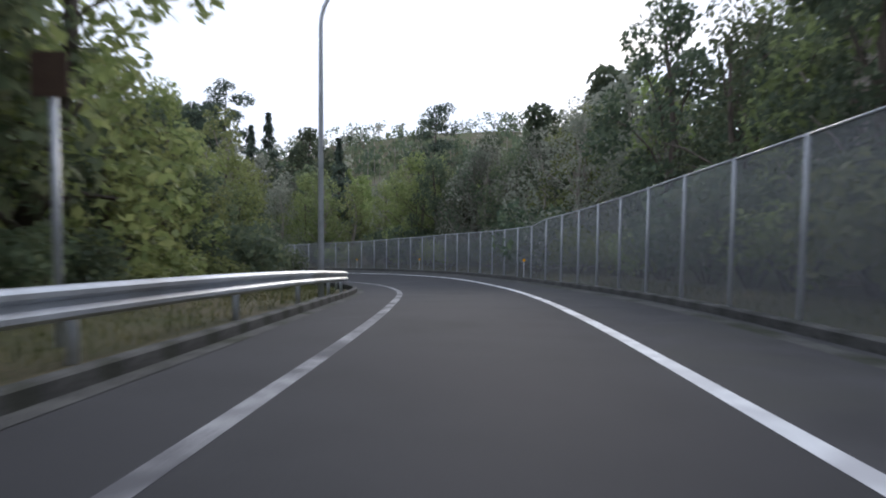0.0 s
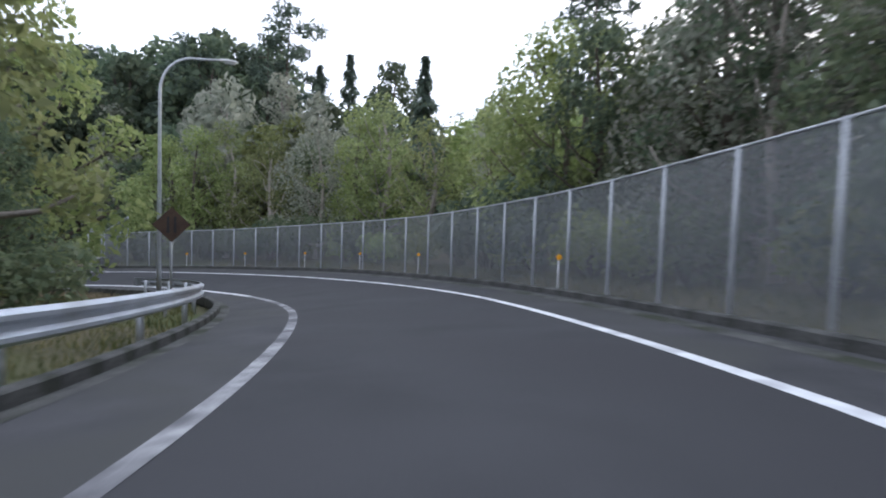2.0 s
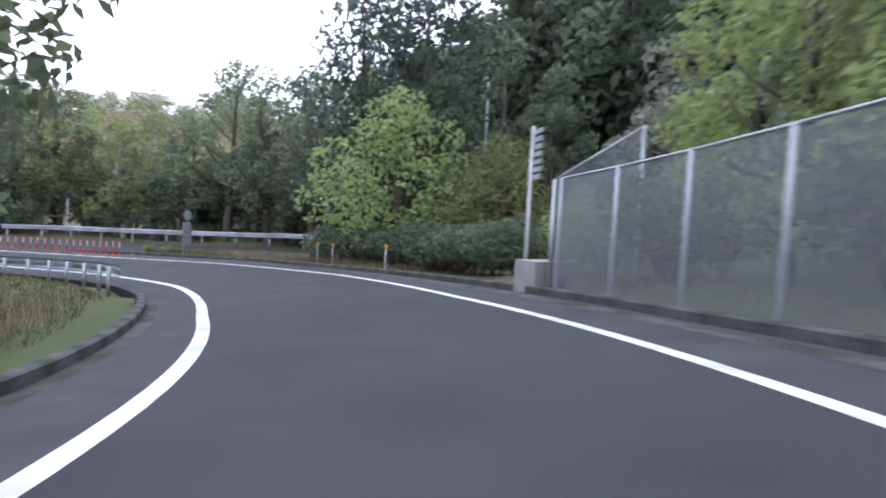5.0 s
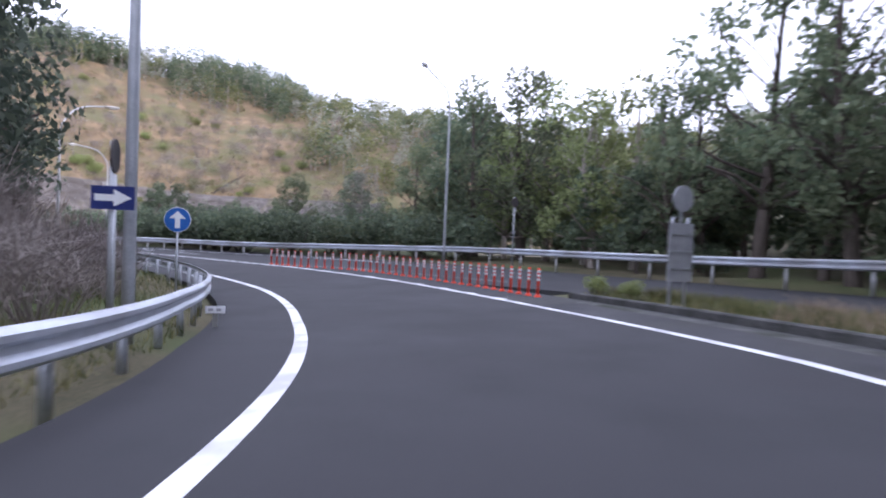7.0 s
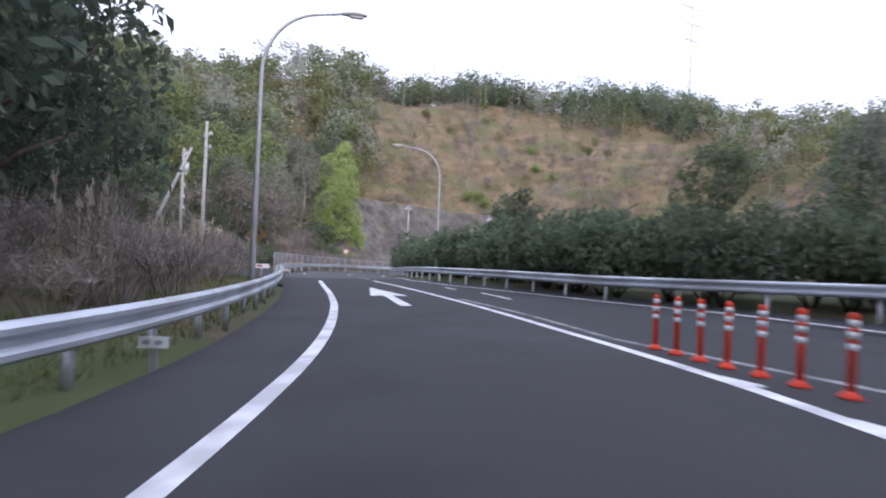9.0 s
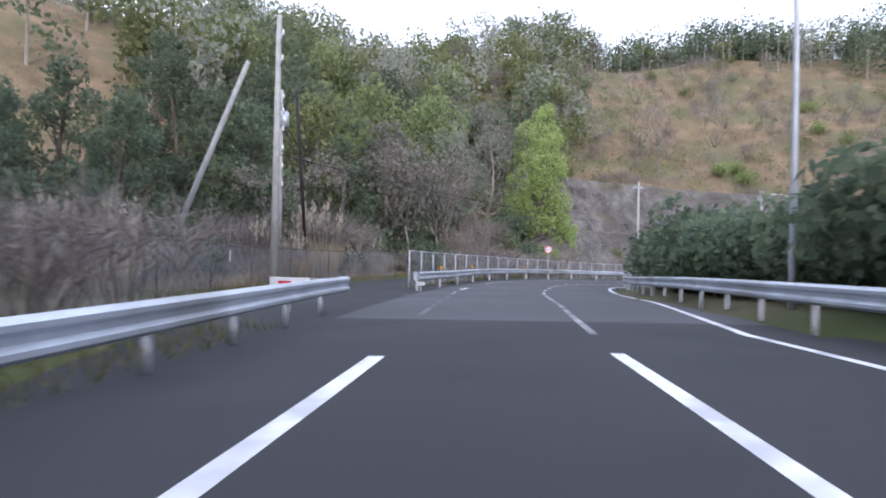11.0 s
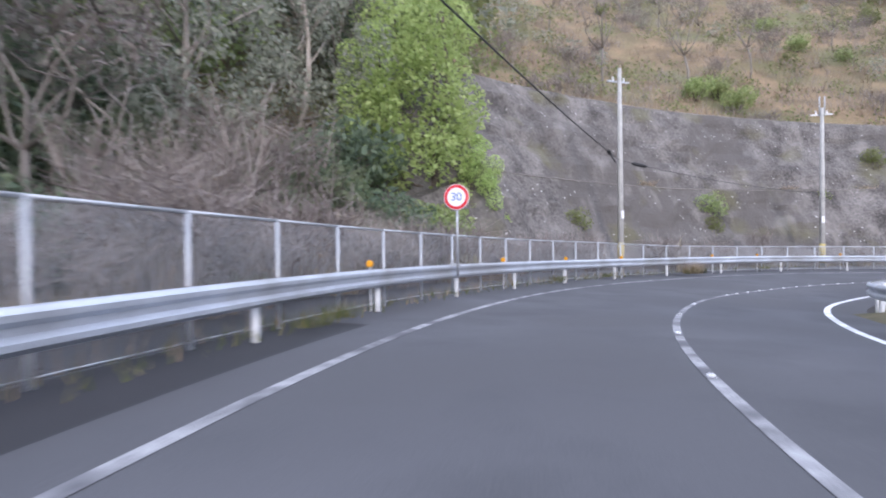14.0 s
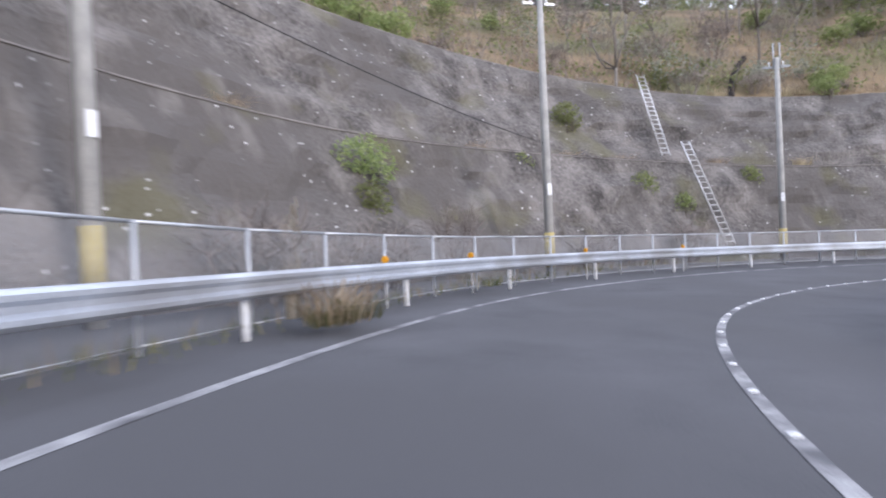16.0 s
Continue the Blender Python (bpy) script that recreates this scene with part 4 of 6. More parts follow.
NEAR = [
    broadleaf(8.5, 3.0, 0.9, LEAF_MID, 2700, 0.215, "mid-green broadleaf tree in full leaf on the bank"),
    broadleaf(10.0, 3.2, 1.2, LEAF_DARK, 2700, 0.23, "dark green broadleaf tree on the wooded bank"),
    broadleaf(7.2, 2.6, 0.7, LEAF_LIGHT, 2500, 0.20, "yellowish green young broadleaf tree"),
    broadleaf(9.0, 2.8, 1.8, LEAF_GREY, 2100, 0.20, "pale grey-green tree with an airy crown", BARK_PALE),
]
MID = [
    broadleaf(8.7, 3.1, 1.0, LEAF_MID, 1150, 0.34, "mid-green broadleaf tree deeper in the wood"),
    broadleaf(9.6, 3.2, 1.4, LEAF_DARK, 1150, 0.35, "dark green broadleaf tree deeper in the wood"),
    broadleaf(8.2, 2.9, 0.9, LEAF_LIGHT, 1100, 0.32, "light green broadleaf tree deeper in the wood"),
    broadleaf(9.2, 2.8, 2.0, LEAF_GREY, 900, 0.30, "pale budding tree with an open crown", BARK_PALE),
]
TALL = [
    pine(14.0, 3.0, LEAF_PINE, 1700, 0.29, "tall dark pine with uneven tiers of needles"),
    conifer(12.5, 3.1, 1.6, LEAF_PINE, 1250, 0.38, "slender dark cedar with drooping sprays"),
    broadleaf(14.0, 3.4, 6.0, LEAF_DARK, 1500, 0.36, "tall dark tree with a bare lower trunk"),
]
SHRUBS = [
    shrub(2.6, 1.9, LEAF_MID, 1000, 0.155, "leafy green shrub beside the road"),
    shrub(3.4, 2.3, LEAF_DARK, 1150, 0.175, "dark green dense spreading shrub"),
    shrub(2.0, 1.6, LEAF_LIGHT, 900, 0.13, "light green low leafy shrub"),
]
AIRY = [
    broadleaf(10.0, 3.7, 2.0, LEAF_MID, 2300, 0.15, "airy green tree with gaps of sky in its crown", None, 42, 0.4, 0.46),
    broadleaf(9.5, 3.4, 1.6, LEAF_OLIVE, 2200, 0.15, "airy olive-green tree with gaps of sky in its crown", BARK_PALE, 40, 0.4, 0.48),
]
SMALL_LEAVED = [
    broadleaf(8.5, 3.0, 0.9, LEAF_MID, 4300, 0.145, "mid-green broadleaf tree with small leaves on the bank", None, 30, 0.3, 0.8),
    broadleaf(10.0, 3.3, 1.4, LEAF_DARK, 4300, 0.15, "dark green tree with sky showing through its top", None, 36, 0.4, 0.62),
    broadleaf(9.4, 3.6, 0.9, LEAF_LIGHT, 4600, 0.14, "yellowish green spreading tree inside the bend", None, 34, 0.3, 0.7),
]
BROAD = [
    broadleaf(9.5, 4.3, 0.8, LEAF_OLIVE, 3000, 0.20, "broad olive-green tree on the slope in spring leaf", BARK_GREY, 30),
    broadleaf(8.6, 4.0, 0.8, LEAF_GREY, 2900, 0.18, "broad pale grey-green budding tree on the slope", BARK_PALE, 30, 0.3, 0.85),
    broadleaf(9.0, 4.2, 0.6, LEAF_DARK, 3000, 0.20, "broad dark evergreen tree on the slope", None, 30),
    broadleaf(9.2, 4.0, 0.8, LEAF_GREY, 4300, 0.125, "pale grey-green budding tree above the road", BARK_PALE, 34, 0.3, 0.7),
]
BIG_DARK = broadleaf(12.5, 4.4, 0.8, LEAF_EVERGREEN, 5000, 0.185, "large dark evergreen tree with a full crown", None, 30)
ROUND = broadleaf(6.4, 3.6, 0.3, LEAF_LIGHT, 5200, 0.14, "rounded light olive-green tree behind the clipped hedge", None, 30, 0.1)
YELLOW = broadleaf(11.0, 2.9, 0.8, LEAF_YELLOW, 6000, 0.14, "bright yellow-green tree at the end of the rock face", None, 26)
BARE = [bare_shrub(2.4, 1.5, 32, "thicket of leafless brown brush"), bare_shrub(1.7, 1.3, 28, "low leafless brown thicket"), bare_shrub(3.6, 1.8, 36, "tall leafless grey-brown brush")]
REED = [reeds(2.3, 1.3, 230, "dry pampas grass clump with pale plumes"), reeds(1.1, 0.9, 130, "tuft of dry straw-coloured grass", None, "grass_tuft", False), reeds(0.55, 0.6, 120, "tuft of green and yellow verge grass", GRASS, "grass_tuft", False), reeds(1.9, 0.3, 34, "thin dry stalks beside the guard rail", PLUME, "dry_stalks")]


def bare_tree(height, label):
    """A leafless tree with a forking pale crown of limbs and a haze of grey-green twigs."""
    tr, ends = [], []
    fork = Vector((0.2, 0.1, height * 0.35))
    tr.append(limb((0, 0, -0.4), fork, 0.10, 0.07, 0.1, 7))
    for k in range(6):
        ang = k * 1.05 + rng.uniform(-0.3, 0.3)
        b = fork + Vector((math.cos(ang) * height * 0.16, math.sin(ang) * height * 0.16, height * rng.uniform(0.2, 0.35)))
        tr.append(limb(fork, b, 0.05, 0.03, 0.3))
        for j in range(3):
            c = b + Vector((rng.normal() * height * 0.1, rng.normal() * height * 0.1, height * rng.uniform(0.12, 0.28)))
            tr.append(limb(b, c, 0.028, 0.008, 0.35))
            ends.append((*c, height * 0.09))
    return prototype("bare_tree", join(*tr), blob_leaves(ends, 950, 0.14, 0.03, 0.9, 0.2, 0.1), TWIG, BARK_GREY, label)


BARE_TREE = [bare_tree(9.0, "thin tree with bare pale branching limbs"), bare_tree(7.0, "small tree with bare crooked limbs")]


def plant(proto, x, y, scale=1.0, group="", label="", tall=1.0, sink=0.05):
    z = float(ground(np.array([x]), np.array([y]))[0]) - sink
    ob = copy_thing(proto, pose(x, y, z, 0, 0, rng.uniform(0, 360)) @ Matrix.Diagonal((scale, scale, scale * tall, 1)))
    return tagged(ob, label, "", group)


def plant_sd(proto, s, d, scale=1.0, group="", label="", tall=1.0):
    p = at(s, d)
    return plant(proto, p.x, p.y, scale, group, label, tall)


def one_of(some):
    return some[int(rng.integers(len(some)))]


DEEP = []


def deep(proto, x, y, scale):
    DEEP.append((proto, x, y, scale))


def deep_sd(proto, s, d, scale):
    p = at(s, d)
    deep(proto, p.x, p.y, scale)


def deep_woods():
    """The trees in the depth of the woods, behind the ones that can be told apart, joined by their leaf."""
    got = {}
    for proto, x, y, scale in DEEP:
        turn = rng.uniform(0, 2 * math.pi)
        rot = np.array([[math.cos(turn), -math.sin(turn), 0], [math.sin(turn), math.cos(turn), 0], [0, 0, 1]]) * scale
        base = np.array([x, y, float(ground(np.array([x]), np.array([y]))[0]) - 0.05])
        for child in proto.children:
            me = child.data
            v = np.empty(len(me.vertices) * 3)
            me.vertices.foreach_get("co", v)
            f = np.empty(len(me.loops), int)
            me.loops.foreach_get("vertex_index", f)
            n = [len(p.vertices) for p in me.polygons] if child.name.startswith("trunk") else None
            got.setdefault((me.materials[0], n is None), []).append((v.reshape(-1, 3) @ rot.T + base, f, n))
    for (mat, leaves), some in got.items():
        if leaves:
            q = np.concatenate([v[f].reshape(-1, 4, 3) for v, f, n in some])
            tagged(new("deep_woods", quads_mesh("deep_woods", q, mat)), "crowns of trees deep in the woods behind the road", "woods", kind="stuff")
        else:
            verts, faces, off = [], [], 0
            for v, f, n in some:
                verts.append(v)
                k = 0
                for m in n:
                    faces.append(tuple(int(i) + off for i in f[k:k + m]))
                    k += m
                off += len(v)
            tagged(new("deep_trunks", mesh_of("deep_trunks", np.concatenate(verts), faces, mat, True)), "stems of trees deep in the woods behind the road", "woods", kind="stuff")


# wooded bank outside the first bend
for k in range(46):
    s = -18 + k * 2.2 + rng.uniform(-0.8, 0.8)
    if s < 80:
        plant_sd(one_of(SHRUBS), s, float(FENCE_LINE(s)) + rng.uniform(1.9, 3.2), rng.uniform(0.8, 1.25), "bank shrubs")
for k in range(38):
    s = -16 + k * 2.6 + rng.uniform(-1, 1)
    if s < 80:
        d = float(FENCE_LINE(s)) + rng.uniform(4.0, 6.5)
        plant_sd(one_of([SMALL_LEAVED[0], SMALL_LEAVED[1], AIRY[1], SMALL_LEAVED[1], AIRY[0]] if s < 24 else [SMALL_LEAVED[0], AIRY[0], BROAD[3], AIRY[0], AIRY[1]] if s < 48 else [AIRY[1], SMALL_LEAVED[2], AIRY[1], SMALL_LEAVED[2], BROAD[3]]), s, d, rng.uniform(0.75, 1.0) * (1.12 if 49 < s < 68 else 1.2 if 14 < s <= 46 else 1.12), "bank trees")
for k in range(36):
    s = -14 + k * 2.75 + rng.uniform(-1.2, 1.2)
    if s < 82:
        deep_sd(one_of(MID + [MID[1], MID[0]] if s < 46 else [MID[2], MID[3], MID[0], MID[2]]), s, rng.uniform(15, 21), rng.uniform(0.95, 1.25) * (0.8 if 47 < s < 68 else 1.15 if 20 < s < 44 else 1.0))
for k in range(32):
    s = -10 + k * 3.0 + rng.uniform(-1.2, 1.2)
    if 44 < s < 68:
        deep_sd(one_of([MID[1], MID[0], MID[2]]), s, rng.uniform(20, 30), rng.uniform(0.42, 0.58))
        continue
    deep_sd(one_of([TALL[2], MID[1], MID[3], MID[0], MID[2]]), min(s, 83), rng.uniform(22, 32), rng.uniform(0.9, 1.15))
# marked pines and cedars above the bank
for x, y, k, sc in ((-1.9, 63, 0, 1.06), (-29.5, 90.6, 1, 1.15), (-29.2, 98.5, 1, 1.3), (-13.2, 73.4, 1, 1.05), (-36.8, 91.0, 0, 1.35), (-41, 87, 0, 1.4), (-33, 92, 0, 1.45), (-60, 92, 0, 1.35), (-66, 96, 0, 1.3), (-53, 97, 1, 1.4)):
    plant(TALL[k], x, y, sc, "bank pines")
# tall wood north of the bend, bare stems below
for k in range(44):
    plant(one_of([TALL[2], TALL[0], TALL[2], TALL[1], TALL[2]]), rng.uniform(-78, -37), rng.uniform(87, 103), rng.uniform(1.12, 1.42), "wood behind the joining road")
for x, y, sc in ((-40, 86, 1.45), (-45, 89, 1.55), (-49, 86, 1.5), (-53, 89, 1.55), (-57, 86, 1.45), (-61, 88, 1.5), (-43, 93, 1.6), (-51, 94, 1.6)):
    plant(TALL[2], x, y, sc, "wood behind the joining road")
for k in range(30):
    x = rng.uniform(-70, -12)
    deep(one_of([MID[2], MID[3], MID[0], MID[2]]), x, rng.uniform(93, 112), rng.uniform(0.7, 1.0) * (0.6 if x > -36 else 1.0))
for x, y, k, sc in ((-30, 75, 3, 1.55), (-33, 77, 3, 1.4), (-27, 74, 2, 1.2), (-22, 73, 0, 0.95), (-25, 79, 3, 1.3), (-18, 72, 2, 0.75), (-36, 76, 0, 0.9), (-38, 79, 1, 1.1), (-41, 77, 0, 0.8), (-15, 71, 1, 0.6), (-12, 73, 0, 0.6), (-44, 80, 1, 0.9), (-20, 78, 3, 0.9)):
    plant(MID[k], x, y, sc, "wood behind the joining road")
for x, y, k, sc in ((-27, 79.6, 2, 1.4), (-30, 83, 3, 1.5), (-47.3, 82.2, 3, 1.6), (-43, 83, 2, 1.5), (-39, 82, 3, 1.3)):
    plant(NEAR[k], x, y, sc, "wood behind the joining road")
for s, off, k, sc in ((43.5, 5.0, 1, 0.95), (45.8, 5.4, 0, 1.05), (48.0, 4.6, 1, 0.95), (46.6, 8.5, 1, 1.1)):
    plant_sd(SMALL_LEAVED[k], s, float(FENCE_LINE(s)) + off, sc, "bank trees")
for s, d, sc in ((96.0, 12.4, 1.1), (92.5, 12.8, 1.1)):
    plant_sd(BIG_DARK, s, d, sc, "round trees at the nose", "", 1.2)
for s, d, sc in ((79.5, -7.9, 1.6), (84.5, -9.5, 1.5)):
    plant_sd(SMALL_LEAVED[0], s, d, sc, "trees inside the bend")
for x, y, k, sc in ((-19.5, 45.6, 2, 1.2), (-22.5, 43.5, 2, 1.1), (-17.5, 41.5, 0, 0.9)):
    plant(SMALL_LEAVED[k], x, y, sc, "trees inside the bend")
plant(AIRY[1], -14.8, 39.3, 1.2, "trees inside the bend")
# inside the bend: trees along the first straight
for k in range(28):
    s = -8 + k * 2.0 + rng.uniform(-0.7, 0.7)
    plant_sd(one_of([SMALL_LEAVED[0], SMALL_LEAVED[1], SMALL_LEAVED[2], SMALL_LEAVED[1], SMALL_LEAVED[0]]), s, rng.uniform(-9.6, -7.6), rng.uniform(0.72, 0.95) * (1.35 if s < 12 else 0.7 if s < 32 else 0.6), "trees inside the bend")
for k in range(22):
    s = -6 + k * 2.3 + rng.uniform(-0.7, 0.7)
    plant_sd(one_of([MID[0], MID[1], MID[1], MID[2]]), s, rng.uniform(-18, -11.5), rng.uniform(0.85, 1.1) * (1.0 if s < 10 else 0.62), "trees inside the bend")
for k in range(24):
    s = -8 + k * 2.2 + rng.uniform(-0.7, 0.7)
    plant_sd(one_of(SHRUBS), s, rng.uniform(-7.4, -6.3), rng.uniform(0.45, 0.75), "shrubs inside the bend")
for s, d, sc in ((73, -12.0, 0.9), (66, -15, 0.8), (60, -13.0, 0.66), (80, -15, 0.9), (54, -11.5, 0.6), (86, -16, 1.0)):
    plant_sd(NEAR[1], s, d, sc, "trees inside the bend")
# inside the bend before the joining road: big evergreens and brush
for s, d, sc in ((100, -13, 0.80), (107, -11, 0.85), (113, -10.5, 0.9), (119, -11, 1.15), (126, -11.4, 1.2), (132, -11.4, 1.2), (138, -12.2, 1.15), (144, -14, 1.0), (95, -17, 0.8), (130, -18, 1.1), (118, -17, 1.1)):
    plant_sd(BIG_DARK, s, d, sc, "evergreens inside the bend")
for k in range(46):
    s = 93 + k * 1.28 + rng.uniform(-0.5, 0.5)
    plant_sd(one_of(BARE[:2]), s, rng.uniform(-8.2, -5.6), rng.uniform(0.7, 1.0), "brush inside the bend")
for s, d in ((92.5, -7.4), (94.2, -6.6), (95.6, -7.8), (97.0, -6.9), (98.8, -7.6), (116, -7.0), (121, -6.8), (129, -6.9), (137, -7.2), (143, -7.3)):
    plant_sd(REED[0], s, d, rng.uniform(0.75, 1.0), "pampas inside the bend")
for k in range(30):
    plant_sd(one_of([BARE[2], BARE[0]]), 96 + k * 1.7 + rng.uniform(-0.5, 0.5), rng.uniform(-10.2, -8.0), rng.uniform(0.7, 0.95), "brush inside the bend")
# hedge and round trees at the nose
for k in range(13):
    s = 82.0 + k * 1.0
    plant_sd(SHRUBS[1], s, 6.9 + k * 0.09, 0.62, "clipped hedge at the nose", "dark clipped hedge shrub at the road's edge", 0.9)
plant(ROUND, -49.2, 66.6, 1.2, "round trees at the nose")
plant(ROUND, -45.4, 69.8, 0.85, "round trees at the nose")
plant_sd(ROUND, 81.8, 9.2, 0.42, "round trees at the nose")
for s, d, sc in ((91.0, 11.5, 0.95), (93.5, 13.0, 1.15), (96.5, 13.5, 1.05), (88, 15, 0.95)):
    plant_sd(SMALL_LEAVED[1], s, d, sc, "round trees at the nose")
# beyond the joining road
for k in range(40):
    f = k / 39
    x, y = -52 - 34 * f + rng.uniform(-1.5, 1.5), 90 - 46 * f + rng.uniform(-1.5, 1.5)
    big = y + 4 > 66
    plant(one_of([MID[0], MID[1], MID[1], MID[0], TALL[2]] if not big else [MID[0], MID[2], MID[0], TALL[2], MID[3]]), x - 6, y + 4, rng.uniform(0.85, 1.1) * (1.2 if y > 72 else 0.62), "trees beyond the joining road")
for k in range(22):
    deep(one_of([TALL[2], TALL[2], MID[1], TALL[1]]), rng.uniform(-82, -52), rng.uniform(80, 96), rng.uniform(1.2, 1.5))
for s, off, sc in ((112, 3.5, 0.85), (116, 4.0, 0.9), (119.5, 5.0, 0.95), (108, 4.5, 0.8), (122.5, 8.0, 0.8)):
    plant_sd(AIRY[1] if sc == 0.9 else AIRY[0], s, float(FAR_RAIL(s)) + off, sc * (1.2 if s < 117 else 1.0), "trees beyond the joining road")
for k in range(16):
    s = 100 + k * 1.35
    low = k % 2 == 0
    plant_sd(one_of([MID[1], SHRUBS[1], MID[0]] if low else [AIRY[1], AIRY[0]]), s, float(FAR_RAIL(s)) + rng.uniform(3.0, 6.0), rng.uniform(0.5, 0.62) if low else rng.uniform(1.3, 1.55) if s < 110 else rng.uniform(1.05, 1.25), "trees beyond the joining road")
for k in range(12):
    s = 100 + k * 1.7
    deep_sd(one_of([MID[1], MID[0], MID[3]]), s, float(FAR_RAIL(s)) + rng.uniform(8, 16), rng.uniform(0.42, 0.6))
for k in range(46):
    s = 122 + k * 1.15
    plant_sd(one_of([SHRUBS[0], SHRUBS[1], SHRUBS[1]]), s, float(FAR_RAIL(s)) + rng.uniform(1.8, 3.4), rng.uniform(0.75, 1.1), "shrubs behind the far rail")
for k in range(40):
    s = 122 + k * 1.3
    plant_sd(one_of([AIRY[0], NEAR[0], AIRY[1], NEAR[1]] if s < 131 else [SHRUBS[0], SMALL_LEAVED[0], SMALL_LEAVED[1], BROAD[3], SMALL_LEAVED[0]]), s, float(FAR_RAIL(s)) + rng.uniform(4.5, 11), rng.uniform(0.40, 0.72) * (1.75 if s < 129 else 1.3 if s < 136 else 0.86), "shrubs behind the far rail")
for k in range(10):
    s = 171 + k * 1.5
    plant_sd(one_of(SHRUBS[:2]), s, 8.2 + rng.uniform(0, 4), rng.uniform(0.9, 1.2), "shrubs behind the far rail")
for s, off, sc in ((121.2, 5.2, 1.3), (124.0, 6.0, 1.25), (97.5, 4.5, 1.45), (99.5, 7.0, 1.5), (102.0, 6.5, 1.45), (105.5, 7.5, 1.4), (95.0, 6.0, 1.5)):
    plant_sd(AIRY[0], s, float(FAR_RAIL(s)) + off, sc, "trees beyond the joining road")
# natural slope left of the rock face: broad crowns up to the skyline
for x, y, k, sc in ((-72, -30, 0, 1.3), (-78, -33, 1, 1.35), (-85, -40, 3, 1.25), (-90, -45, 3, 1.2), (-96, -49, 3, 1.1), (-70, -38, 2, 1.3), (-77, -42, 0, 1.4), (-84, -47, 0, 1.3), (-91, -52, 1, 1.3),
                    (-72, -49, 0, 1.35), (-80, -54, 2, 1.2), (-88, -60, 0, 1.25), (-96, -58, 2, 1.1), (-99, -52, 0, 1.15), (-66, -32, 2, 1.2), (-63, -42, 0, 1.3)):
    plant(BROAD[k], x, y, sc, "trees on the slope")
up_left = [at(s, d) for s, d in ((160, -19), (165, -17.5), (170, -17), (175, -17), (180, -16), (184, -16.5), (188, -15), (158, -24), (164, -23), (170, -23), (176, -22), (182, -21), (187, -20), (192, -17), (161, -30), (169, -29), (177, -28), (184, -27), (191, -23), (196, -21), (150, -24), (145, -27), (140, -24), (152, -31), (172, -36), (182, -35), (192, -31), (199, -27), (158, -38), (148, -38))]
for k, p in enumerate(up_left):
    plant(one_of([SMALL_LEAVED[1], SMALL_LEAVED[0], BROAD[3], SMALL_LEAVED[1], AIRY[1], SMALL_LEAVED[0]] if k < 20 else [SMALL_LEAVED[1], SMALL_LEAVED[0], BROAD[3], SMALL_LEAVED[1]]), p.x + rng.uniform(-1, 1), p.y + rng.uniform(-1, 1), rng.uniform(0.8, 1.1), "trees on the slope")
for s, d, k, sc in ((187.5, -11.8, 1, 1.35), (184.5, -12.4, 0, 1.25), (186, -13.5, 0, 0.9), (190, -13.5, 1, 1.0), (178, -14.5, 0, 1.0), (172, -15.5, 1, 0.95), (193, -15.5, 0, 1.05)):
    plant_sd(BARE_TREE[k], s, d, sc, "bare trees on the slope")
plant_sd(YELLOW, 202.2, -12.4, 1.22, "yellow-green trees", "", 0.98)
plant_sd(YELLOW, 204.6, -16.6, 1.3, "yellow-green trees")
plant_sd(YELLOW, 200.4, -13.8, 0.8, "yellow-green trees")
plant_sd(YELLOW, 203.2, -10.4, 0.5, "yellow-green trees")
plant_sd(YELLOW, 184.0, -19.0, 0.8, "yellow-green trees")
for s, d, sc in ((190.5, -10.2, 1.2), (192.0, -11.2, 1.4), (193.5, -10.4, 1.3), (188.6, -10.8, 1.2)):
    plant_sd(BARE[2], s, d, sc, "brown tangle beside the rock face")
plant_sd(YELLOW, 205.0, -21.0, 0.9, "yellow-green trees")
plant_sd(SHRUBS[2], 198.8, -8.6, 1.2, "yellow-green trees")
plant_sd(SHRUBS[2], 199.8, -9.4, 1.0, "yellow-green trees")
for k in range(58):
    s = 150 + k * 0.85
    plant_sd(one_of([SHRUBS[1], SHRUBS[1], SHRUBS[0]]), s, rng.uniform(-21, -14.5) + max(0.0, s - 180) * 0.25, rng.uniform(0.8, 1.3), "undergrowth on the slope")
for k in range(34):
    s = 163 + k * 1.1
    plant_sd(one_of([SHRUBS[1], BARE[0], BARE[2], REED[0], BARE[0]]), s, rng.uniform(-14, -11.5) + max(0.0, s - 182) * 0.28, rng.uniform(0.6, 1.0), "undergrowth on the slope")
for k in range(30):
    s = 149 + k * 1.25
    plant_sd(one_of([BARE[0], BARE[1], REED[0], REED[1]]), s, rng.uniform(-13.0, -10.6), rng.uniform(0.6, 0.95), "dry growth behind the apron")
for s, d, k, sc in ((171.8, -11.2, 0, 1.5), (171.2, -11.8, 0, 1.3), (158, -10.4, 1, 1.0), (160, -10.5, 1, 1.2), (161.7, -10.3, 1, 1.0), (163.5, -10.6, 1, 1.2), (165.5, -10.4, 1, 1.1), (168.0, -10.6, 0, 0.8), (166.6, -11.5, 0, 1.0)):
    plant_sd(REED[k], s, d, sc, "dry growth behind the apron")
for s, d, sc in ((173.4, -12.0, 1.15), (175.2, -12.6, 1.2), (177.0, -12.2, 1.0), (178.6, -12.8, 1.1), (167.2, -12.3, 0.9)):
    plant_sd(BARE[2], s, d, sc, "dry growth behind the apron")
